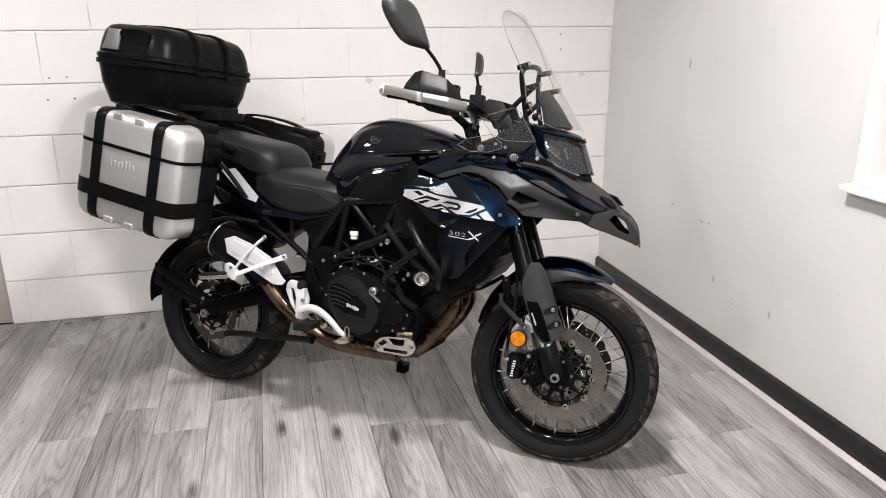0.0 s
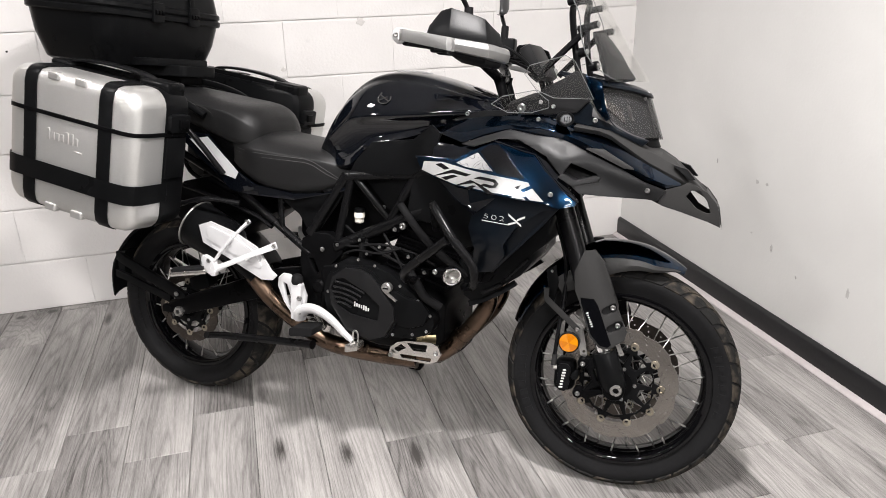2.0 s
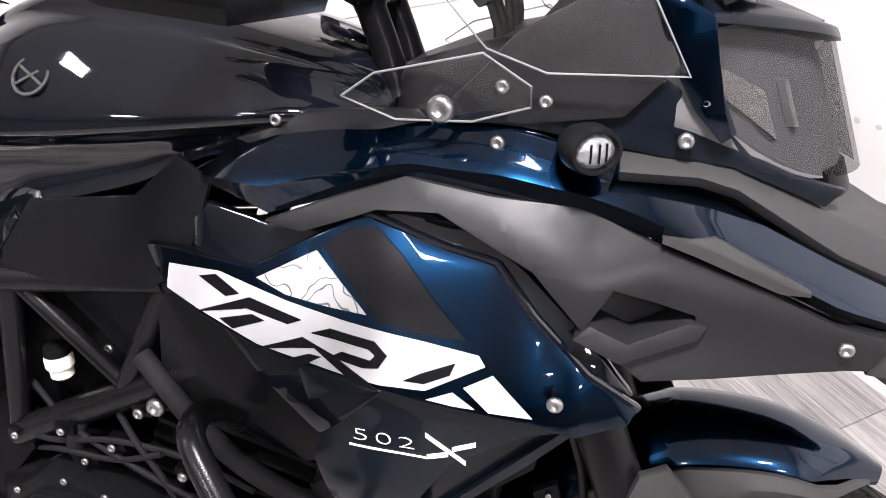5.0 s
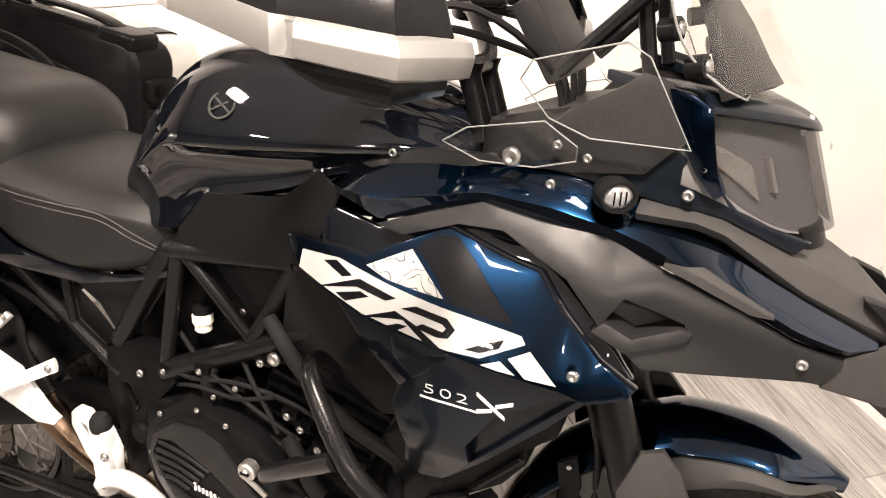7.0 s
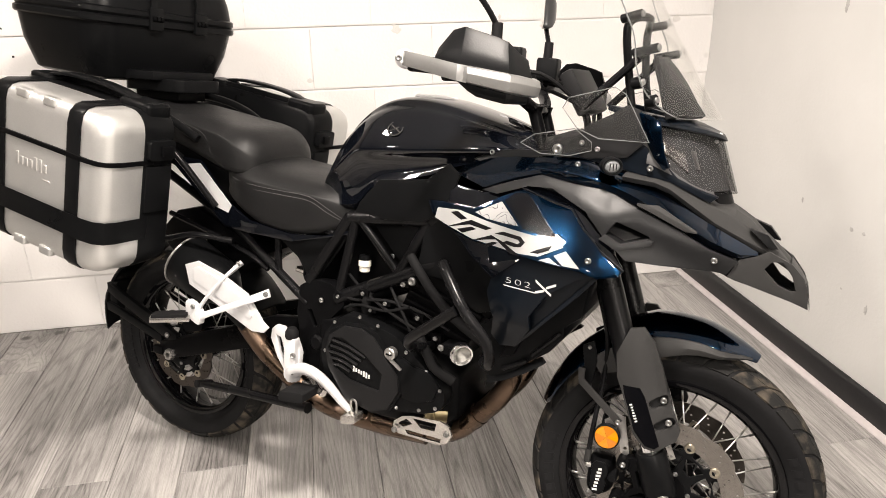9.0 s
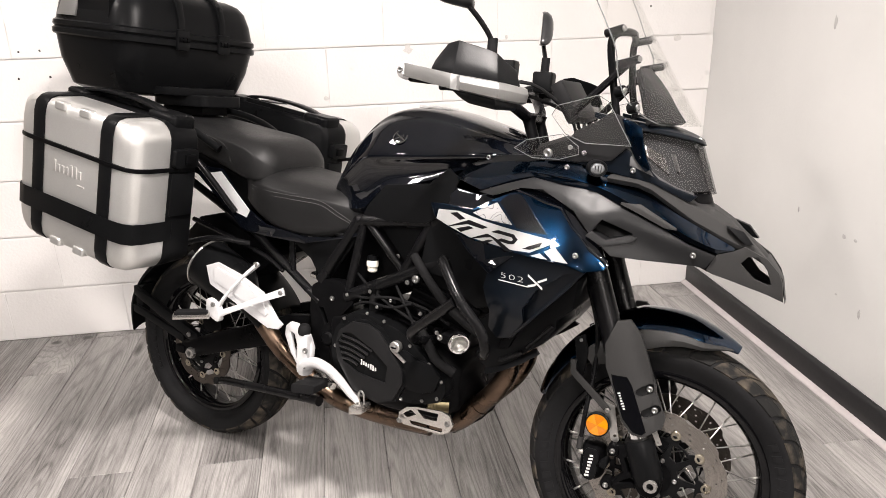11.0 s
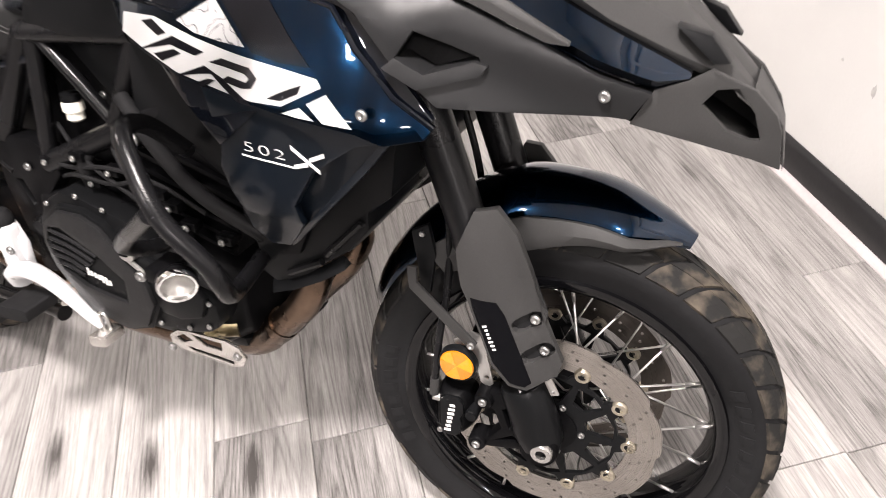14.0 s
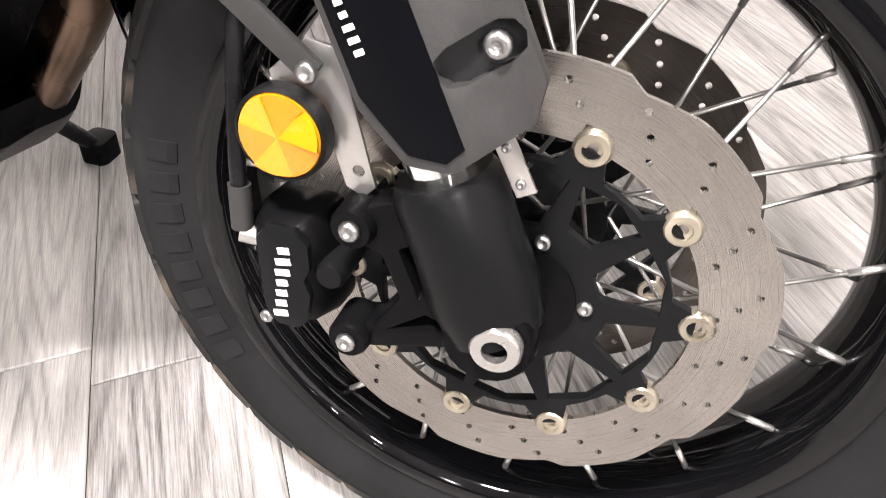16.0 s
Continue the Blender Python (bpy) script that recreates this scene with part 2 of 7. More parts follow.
def tube(pts, r, n=10, smooth=5, closed=False, bm=None, flat=1.0):
    """A round bar along a path; r may be a number or one for each point."""
    path = spline(pts, smooth, closed) if smooth else [Vector(p) for p in pts]
    rad = [r] * len(path) if isinstance(r, (int, float)) else [float(np.interp(i / (len(path) - 1) * (len(r) - 1), range(len(r)), r)) for i in range(len(path))]
    loops, up = [], None
    for i, p in enumerate(path):
        d = (path[min(i + 1, len(path) - 1)] - path[max(i - 1, 0)]).normalized()
        if up is None:
            up = d.orthogonal().normalized()
        up = (up - d * up.dot(d)).normalized()
        side = d.cross(up)
        loops.append([p + rad[i] * (math.cos(2 * math.pi * k / n) * up + flat * math.sin(2 * math.pi * k / n) * side) for k in range(n)])
    if closed:
        loops.append(loops[0])
    return loft(loops, not closed, bm)


def lathe(profile, n=48, centre=(0, 0, 0), axis="y", closed=True, bm=None):
    """Turns a profile of (radius, along) about an axis."""
    bm = bm or bmesh.new()
    c = Vector(centre)
    rings = []
    for k in range(n):
        a = 2 * math.pi * k / n
        row = []
        for r, h in profile:
            v = {"y": (r * math.cos(a), h, r * math.sin(a)), "x": (h, r * math.cos(a), r * math.sin(a)), "z": (r * math.cos(a), r * math.sin(a), h)}[axis]
            row.append(bm.verts.new(c + Vector(v)))
        rings.append(row)
    m = len(profile)
    for k in range(n):
        a, b = rings[k], rings[(k + 1) % n]
        for i in range(m if closed else m - 1):
            bm.faces.new((a[i], a[(i + 1) % m], b[(i + 1) % m], b[i]))
    return bm


def skin(outline, width, thick=0.004, holes=(), step=0.025, smooth=0, side=-1):
    """A shell of the outline (x, z), bent to the half-width width(x, z), on one side of the bike (side -1: right)."""
    bm = bmesh.new()
    for loop in (outline, *holes):
        pts = [(p.x, p.y) for p in spline([(x, z, 0) for x, z in loop], smooth, True)] if smooth else loop
        vs = [bm.verts.new((x, 0, z)) for x, z in pts]
        for i in range(len(vs)):
            bm.edges.new((vs[i], vs[(i + 1) % len(vs)]))
    bmesh.ops.triangle_fill(bm, use_beauty=True, use_dissolve=False, edges=bm.edges[:], normal=(0, -1, 0))
    xs, zs = [v.co.x for v in bm.verts], [v.co.z for v in bm.verts]
    for axis, lo, hi in ((0, min(xs), max(xs)), (2, min(zs), max(zs))):
        for k in range(1, int((hi - lo) / step) + 1):
            co, no = Vector((0, 0, 0)), Vector((0, 0, 0))
            co[axis], no[axis] = lo + k * step, 1
            bmesh.ops.bisect_plane(bm, geom=bm.verts[:] + bm.edges[:] + bm.faces[:], plane_co=co, plane_no=no, dist=1e-5)
    for v in bm.verts:
        v.co.y = side * (width(v.co.x, v.co.z) if callable(width) else width)
    bmesh.ops.recalc_face_normals(bm, faces=bm.faces)
    if sum(f.normal.y for f in bm.faces) * side < 0:
        bmesh.ops.reverse_faces(bm, faces=bm.faces)
    outer = bm.faces[:]
    rim = [e for e in bm.edges if len(e.link_faces) == 1]
    ret = bmesh.ops.duplicate(bm, geom=bm.verts[:] + bm.edges[:] + bm.faces[:])
    twin = {a: b for a, b in ret["vert_map"].items() if isinstance(a, bmesh.types.BMVert)}
    for a, b in ((v, twin[v]) for f in outer for v in f.verts):
        b.co.y = a.co.y - side * thick
    bmesh.ops.reverse_faces(bm, faces=[f for f in ret["geom"] if isinstance(f, bmesh.types.BMFace)])
    for e in rim:
        a, b = e.verts
        bm.faces.new((a, b, twin[b], twin[a]))
    return bm


def plate(outline, y0, y1, holes=(), smooth=0):
    """A flat plate of the outline (x, z) between two y."""
    return skin(outline, -min(y0, y1), abs(y1 - y0), holes, 9.0, smooth)


def box(x0, x1, y0, y1, z0, z1, bm=None):
    bm = bm or bmesh.new()
    m = Matrix.LocRotScale(((x0 + x1) / 2, (y0 + y1) / 2, (z0 + z1) / 2), None, (x1 - x0, y1 - y0, z1 - z0))
    bmesh.ops.create_cube(bm, size=1, matrix=m)
    return bm


def rloop(hx, hz, r, n=5):
    """A rounded rectangle about the origin, as (u, v)."""
    out = []
    for cx, cz, a0 in ((hx - r, hz - r, 0), (-hx + r, hz - r, 90), (-hx + r, -hz + r, 180), (hx - r, -hz + r, 270)):
        for k in range(n + 1):
            a = radians(a0 + 90 * k / n)
            out.append((cx + r * math.cos(a), cz + r * math.sin(a)))
    return out


def rod(a, b, r, n=10, bm=None):
    return tube([a, b], r, n, 0, bm=bm)


def screw_mesh(r=0.007, h=0.005):
    """A button-head screw with a hex socket, its head towards -y."""
    bm = lathe([(0.0001, 0), (r, 0), (r, -h * 0.5), (r * 0.8, -h * 0.9), (r * 0.45, -h), (r * 0.42, -h * 0.45), (0.0001, -h * 0.45)], 12, closed=False)
    bmesh.ops.remove_doubles(bm, verts=bm.verts, dist=1e-4)
    return bm


# ---- the room ----
def nodes(name):
    m = bpy.data.materials.new(name)
    m.use_nodes = True
    return m, m.node_tree, m.node_tree.nodes["Principled BSDF"]


def wood_floor():
    m, nt, b = nodes("grey_oak_laminate")
    N, L = nt.nodes.new, nt.links.new

    def math_node(op, a, c=None, d=None):
        n = N("ShaderNodeMath")
        n.operation = op
        for i, v in enumerate((a, c, d)):
            if v is None:
                continue
            if isinstance(v, (int, float)):
                n.inputs[i].default_value = v
            else:
                L(v, n.inputs[i])
        return n.outputs[0]

    tc, oi = N("ShaderNodeTexCoord"), N("ShaderNodeObjectInfo")
    sx = N("ShaderNodeSeparateXYZ")
    L(tc.outputs["Object"], sx.inputs[0])
    shift = math_node("MULTIPLY", oi.outputs["Random"], 57.0)

    def stretched(kx, ky, detail, rough=0.5):
        c = N("ShaderNodeCombineXYZ")
        L(math_node("MULTIPLY", sx.outputs[0], kx), c.inputs[0])
        L(math_node("MULTIPLY", sx.outputs[1], ky), c.inputs[1])
        L(shift, c.inputs[2])
        n = N("ShaderNodeTexNoise")
        n.inputs["Scale"].default_value, n.inputs["Detail"].default_value, n.inputs["Roughness"].default_value = 1.0, detail, rough
        L(c.outputs[0], n.inputs["Vector"])
        return n.outputs[0]

    figure = stretched(6.0, 0.40, 2.0)
    rings = math_node("SINE", math_node("MULTIPLY", figure, 190.0))
    rings = math_node("MULTIPLY_ADD", rings, 0.5, 0.5)
    rings = math_node("POWER", rings, 3.0)
    fine = stretched(420.0, 16.0, 5, 0.75)
    streak = stretched(64.0, 1.6, 6, 0.72)
    tone = stretched(7.0, 1.1, 3)
    knots = N("ShaderNodeTexVoronoi")
    kv = N("ShaderNodeCombineXYZ")
    L(math_node("MULTIPLY", sx.outputs[0], 6.0), kv.inputs[0])
    L(math_node("MULTIPLY", sx.outputs[1], 1.9), kv.inputs[1])
    L(shift, kv.inputs[2])
    L(kv.outputs[0], knots.inputs["Vector"])
    knots.inputs["Scale"].default_value = 1.0
    knot = N("ShaderNodeMapRange")
    knot.inputs[1].default_value, knot.inputs[2].default_value = 0.03, 0.16
    knot.inputs[3].default_value, knot.inputs[4].default_value = -0.55, 0.0
    L(knots.outputs[0], knot.inputs[0])
    v = math_node("MULTIPLY_ADD", rings, math_node("MULTIPLY", streak, -0.34), 0.56)
    v = math_node("ADD", v, knot.outputs[0])
    v = math_node("ADD", v, math_node("MULTIPLY_ADD", fine, 1.05, -0.525))
    v = math_node("ADD", v, math_node("MULTIPLY_ADD", tone, 1.1, -0.55))
    v = math_node("ADD", v, math_node("MULTIPLY_ADD", oi.outputs["Random"], 0.30, -0.15))
    v = math_node("ADD", v, math_node("MULTIPLY_ADD", streak, 0.8, -0.40))
    ramp = N("ShaderNodeValToRGB")
    el = ramp.color_ramp.elements
    el[0].position, el[0].color = 0.08, (0.044, 0.040, 0.0375, 1)
    el[1].position, el[1].color = 0.95, (0.425, 0.408, 0.393, 1)
    mid = el.new(0.5)
    mid.color = (0.224, 0.214, 0.207, 1)
    L(v, ramp.inputs[0])
    L(ramp.outputs[0], b.inputs["Base Color"])
    L(math_node("MULTIPLY_ADD", fine, 0.18, 0.36), b.inputs["Roughness"])
    bp = N("ShaderNodeBump")
    bp.inputs["Distance"].default_value = 0.0005
    L(v, bp.inputs["Height"])
    L(bp.outputs[0], b.inputs["Normal"])
    return m


def plaster(name, color, marks=0.0, relief=0.0012):
    """Painted masonry or plaster with roller texture, faint dirt and a few scuffs."""
    m, nt, b = nodes(name)
    N, L = nt.nodes.new, nt.links.new
    tc = N("ShaderNodeTexCoord")
    geo = N("ShaderNodeNewGeometry")
    fine, big, scuff = (N("ShaderNodeTexNoise") for _ in range(3))
    for n, s, d in ((fine, 90, 5), (big, 2.2, 4), (scuff, 9, 3)):
        n.inputs["Scale"].default_value, n.inputs["Detail"].default_value = s, d
        L(geo.outputs["Position"], n.inputs["Vector"])
    dirt = N("ShaderNodeMapRange")
    dirt.inputs[1].default_value, dirt.inputs[2].default_value = 0.35, 0.7
    dirt.inputs[3].default_value, dirt.inputs[4].default_value = 1.0, 0.93
    L(big.outputs[0], dirt.inputs[0])
    mark = N("ShaderNodeMapRange")
    mark.inputs[1].default_value, mark.inputs[2].default_value = 0.74, 0.80
    mark.inputs[3].default_value, mark.inputs[4].default_value = 1.0, 1.0 - marks
    L(scuff.outputs[0], mark.inputs[0])
    mul = N("ShaderNodeMath")
    mul.operation = "MULTIPLY"
    L(dirt.outputs[0], mul.inputs[0])
    L(mark.outputs[0], mul.inputs[1])
    mix = N("ShaderNodeMix")
    mix.data_type, mix.blend_type = "RGBA", "MULTIPLY"
    mix.inputs[0].default_value = 1
    mix.inputs[6].default_value = (*color, 1)
    L(mul.outputs[0], mix.inputs[7])
    L(mix.outputs[2], b.inputs["Base Color"])
    b.inputs["Roughness"].default_value = 0.55
    bp = N("ShaderNodeBump")
    bp.inputs["Distance"].default_value = relief
    L(fine.outputs[0], bp.inputs["Height"])
    L(bp.outputs[0], b.inputs["Normal"])
    return m


WOOD = wood_floor()
BLOCKWHITE = plaster("white_painted_block", (0.82, 0.80, 0.785), 0.12, 0.0012)
MORTAR = plaster("painted_mortar", (0.80, 0.78, 0.765), 0.1, 0.001)
PLASTER = plaster("white_plaster", (0.66, 0.655, 0.64), 0.25, 0.0006)
SKIRT = mat("black_skirting_paint", (0.012, 0.012, 0.013), 0.35, grain=0.3, scale=60, bump=0.0003, vary=0.2)
BEAD = mat("pale_laminate_bead", (0.50, 0.46, 0.46), 0.4, grain=0.2, scale=60, vary=0.1)
CEILGREY = plaster("white_ceiling_paint", (0.66, 0.66, 0.655), 0.1, 0.001)
UNSEENWALL = plaster("dark_unseen_wall", (0.16, 0.158, 0.155), 0.1, 0.001)
DARKGAP = mat("dark_underlay", (0.03, 0.028, 0.027), 0.9, vary=0.1)
UPVC = mat("white_window_plastic", (0.82, 0.79, 0.78), 0.3, vary=0.03)
TIMBER = mat("beige_door_paint", (0.40, 0.36, 0.32), 0.5, grain=0.25, scale=30, vary=0.2)

floor = tagged(part("floor", box(LEFT_X - 0.1, WALL_X + 0.1, BACK_Y - 0.1, WALL_Y + 0.1, -0.12, -0.009), DARKGAP), "dark underlay below the grey laminate floor", "floor", kind="structure")
ceiling = tagged(part("ceiling", box(LEFT_X - 0.1, WALL_X + 0.1, BACK_Y - 0.1, WALL_Y + 0.1, CEIL, CEIL + 0.1), CEILGREY), "plain pale painted ceiling", "ceiling", kind="structure")
BLOCK_END = -1.865
wall_north = tagged(part("wall_north", box(BLOCK_END, WALL_X + 0.2, WALL_Y + 0.006, WALL_Y + 0.2, 0, CEIL), MORTAR), "white painted concrete block wall", "wall", kind="structure")
wall_door = tagged(part("wall_north_end", box(LEFT_X - 0.1, BLOCK_END, WALL_Y + 0.03, WALL_Y + 0.2, 0, CEIL), TIMBER), "beige painted panel beside the block wall", "wall", kind="structure")
# two unseen walls, added far off and dark so black paint reflects little
tagged(part("wall_west", box(LEFT_X - 0.1, LEFT_X, BACK_Y, WALL_Y, 0, CEIL), UNSEENWALL), "plain dark grey wall", "wall", kind="structure")
tagged(part("wall_south", box(LEFT_X, WALL_X, BACK_Y - 0.1, BACK_Y, 0, CEIL), UNSEENWALL), "plain dark grey wall", "wall", kind="structure")
# the wall with the window
WIN_Y0, WIN_Y1, WIN_Z0, WIN_Z1 = 0.7, 2.10, 1.0, 2.15
bm = box(WALL_X, WALL_X + 0.2, WIN_Y1, WALL_Y + 0.006, 0, CEIL)
box(WALL_X, WALL_X + 0.2, BACK_Y, WIN_Y0, 0, CEIL, bm)
box(WALL_X, WALL_X + 0.2, WIN_Y0, WIN_Y1, 0, WIN_Z0, bm)
box(WALL_X, WALL_X + 0.2, WIN_Y0, WIN_Y1, WIN_Z1, CEIL, bm)
wall_east = tagged(part("wall_east", bm, PLASTER), "white plastered wall with scuff marks", "wall", kind="structure")


def window(parent_name):
    win = tagged(new(parent_name), "white window with a deep sill and plain panes", "window", kind="structure")
    y0, y1, z0, z1 = WIN_Y0, WIN_Y1, WIN_Z0, WIN_Z1
    bm = box(WALL_X - 0.02, WALL_X + 0.14, y1 - 0.002, y1 + 0.058, z0 - 0.03, z1 + 0.06)
    box(WALL_X - 0.012, WALL_X + 0.14, y0 - 0.058, y0 + 0.002, z0 - 0.03, z1 + 0.06, bm)
    box(WALL_X - 0.012, WALL_X + 0.14, y0 + 0.003, y1 - 0.003, z1 - 0.002, z1 + 0.06, bm)
    part("window_frame", bm, UPVC, win, bevel=0.004)
    part("window_sill", box(WALL_X - 0.05, WALL_X + 0.15, y0 - 0.09, y1 + 0.085, z0 - 0.055, z0 - 0.031), UPVC, win, bevel=0.006)
    for a, b in ((y0 + 0.004, (y0 + y1) / 2 - 0.002), ((y0 + y1) / 2 + 0.002, y1 - 0.004)):
        bm = box(WALL_X + 0.07, WALL_X + 0.12, a, a + 0.05, z0 - 0.03, z1 - 0.004)
        box(WALL_X + 0.07, WALL_X + 0.12, b - 0.05, b, z0 - 0.03, z1 - 0.004, bm)
        box(WALL_X + 0.07, WALL_X + 0.12, a + 0.051, b - 0.051, z0 - 0.03, z0 + 0.025, bm)
        box(WALL_X + 0.07, WALL_X + 0.12, a + 0.051, b - 0.051, z1 - 0.06, z1 - 0.004, bm)
        part("sash", bm, UPVC, win, bevel=0.004)
        part("pane", box(WALL_X + 0.09, WALL_X + 0.1, a + 0.051, b - 0.051, z0 + 0.026, z1 - 0.061), mat("frosted_pane", (0.75, 0.76, 0.76), 0.35, vary=0.05), win)
    return win


window("window_1")
# skirting board with a rounded top and a pale bead along its foot
bm = loft([[(WALL_X - a, y, z) for a, z in ((0, 0), (0.018, 0), (0.018, 0.088), (0.014, 0.098), (0.006, 0.105), (0, 0.105))] for y in (BACK_Y, WALL_Y - 0.001)])
tagged(part("baseboard", bm, SKIRT, bevel=0.0015), "black painted skirting board, chipped along its top", "skirting board", kind="structure")
bm = loft([[(WALL_X - 0.0185 - a, y, z) for a, z in ((0, 0.0005), (0.022, 0.0005), (0.022, 0.004), (0.015, 0.012), (0.006, 0.016), (0, 0.017))] for y in (BACK_Y, WALL_Y - 0.001)])
tagged(part("trim", bm, BEAD), "pale grey laminate bead along the skirting", "bead", kind="structure")
for x, y, watts in PANELS:
    lamp = bpy.data.lights.new("ceiling_lamp", "AREA")
    lamp.shape, lamp.size, lamp.energy = "SQUARE", PANEL, watts
    lamp.color = (1.0, 0.945, 0.905)
    new("ceiling_lamp", lamp).matrix_world = pose(x, y, CEIL - 0.016)
    fixture = tagged(new("ceiling_light"), "white square ceiling panel light", "ceiling light", group="ceiling lights")
    h = PANEL / 2
    for a, b, c, d in ((-h - 0.015, h + 0.015, h, h + 0.015), (-h - 0.015, h + 0.015, -h - 0.015, -h), (-h - 0.015, -h, -h, h), (h, h + 0.015, -h, h)):
        part("frame", box(x + a, x + b, y + c, y + d, CEIL - 0.024, CEIL), UPVC, fixture)
    part("back_plate", box(x - h, x + h, y - h, y + h, CEIL - 0.012, CEIL - 0.001), UPVC, fixture)


# ---- marks on the walls: filled holes, plugs and scuffs ----
FILLER = mat("rough_filler", (0.62, 0.60, 0.58), 0.9, grain=0.3, scale=200, bump=0.001, vary=0.1)
SCUFF = mat("grey_scuff", (0.46, 0.45, 0.44), 0.8, grain=0.4, scale=150, vary=0.3)
HOLE = mat("dark_hole", (0.03, 0.028, 0.026), 0.9, vary=0.2)
mark_rng = random.Random(9)


def blot(name, wall, u, z, r, material, label, n=11, tall=1.0):
    """A flat uneven patch on the block wall ('y') or the plaster wall ('x'), its edge ragged."""
    pts = [(r * mark_rng.uniform(0.6, 1.15) * math.cos(2 * math.pi * k / n), tall * r * mark_rng.uniform(0.6, 1.15) * math.sin(2 * math.pi * k / n)) for k in range(n)]
    loops = []
    for d, k in ((-0.001, 1.0), (0.0012, 0.9), (0.0016, 0.5)):
        loops.append([(u + a * k, WALL_Y - d, z + b * k) if wall == "y" else (WALL_X - d, u + a * k, z + b * k) for a, b in pts])
    return part(name, loft(loops), material, wall_north if wall == "y" else wall_east, label)


for x, z in ((1.155, 1.44), (1.159, 1.36), (-1.50, 1.26), (-1.42, 1.262), (-1.52, 1.155), (-1.40, 1.158), (-0.62, 1.30), (0.72, 0.36)):
    blot("screw_hole", "y", x, z, 0.0055, HOLE, "", 8)
for x, z, r in ((1.30, 1.22, 0.020), (0.064, 1.214, 0.022), (-0.30, 1.02, 0.012), (0.50, 1.25, 0.010)):
    blot("filler_patch", "y", x, z, r, FILLER, "rough filled hole", 13)
for y, z, r, tall in ((3.25, 1.32, 0.010, 2.6), (2.97, 0.61, 0.009, 0.8), (2.74, 0.30, 0.005, 1.6), (3.029, 0.605, 0.013, 0.7), (2.892, 0.365, 0.007, 3.0), (2.493, 0.346, 0.008, 2.6), (3.018, 0.388, 0.006, 0.8), (3.294, 0.626, 0.006, 2.0)):
    blot("scuff", "x", y, z, r, SCUFF, "grey scuff mark", 12, tall)


# ---- the motorcycle ----
# x runs ahead from the rear axle, y to the left, z up; it leans on its side stand with the bar turned to the left
BIKE = pose(-0.762, 3.196, 0, -9.7, 0, -38.0)
STEER = Matrix.Translation((1.635, 0, 0)) @ Matrix.Rotation(radians(4.3), 4, Vector((-math.sin(radians(26)), 0, math.cos(radians(26))))) @ Matrix.Translation((-1.635, 0, 0))
LEFTSIDE = Matrix.Diagonal((1, -1, 1, 1))
bike = tagged(new("motorcycle"), "dark blue and black adventure motorcycle on its side stand", "motorcycle")
bike.matrix_world = BIKE
FC, RC = Vector((1.522, 0, 0.323)), Vector((0, 0, 0.318))
SCREW = bpy.data.meshes.new("bolt")
_b = screw_mesh()
for f in _b.faces:
    f.smooth = True
_b.to_mesh(SCREW)
_b.free()
SCREW.materials.append(mat("zinc_screw", (0.30, 0.30, 0.295), 0.30, 0.95, vary=0.1))


def bolt(parent, x, y, z, size=1.0, name="bolt", turn=(0, 0, 0), m=None):
    ob = new(name, SCREW)
    ob.parent = parent
    ob.matrix_basis = (m or Matrix()) @ pose(x, y, z, *turn) @ Matrix.Diagonal((size * 0.82, size * 0.82, size * 0.82, 1))
    return ob


def body(x, z):
    """Half-width of the side fairing."""
    u = 1.07 - z
    w = max(0.07, 0.145 + 0.56 * u - 0.55 * u * u if u > 0 else 0.145 + 0.46 * u)
    if x > 1.28:
        w *= float(np.interp(x, [1.28, 1.31, 1.34, 1.38, 1.556, 1.76], [1.0, 0.99, 0.965, 0.897, 0.555, 0.06]))
    if x < 1.18:
        w *= 1 - 0.28 * min(1.0, ((1.18 - x) / 0.33)) ** 1.5
    return w


def proud(k):
    return lambda x, z: body(x, z) + k


def both(name, outline, width, thick, material, label="", bevel=0.0015, holes=(), step=0.025, smooth=0):
    """The same shell on the right and the left of the bike."""
    return [part(name, skin(outline, width, thick, holes, step, smooth, side), material, bike, label, bevel) for side in (-1, 1)]


def shared(name, bm, material):
    """A mesh for repeated pieces."""
    bmesh.ops.recalc_face_normals(bm, faces=bm.faces)
    me = bpy.data.meshes.new(name)
    bm.to_mesh(me)
    bm.free()
    me.materials.append(material)
    return me


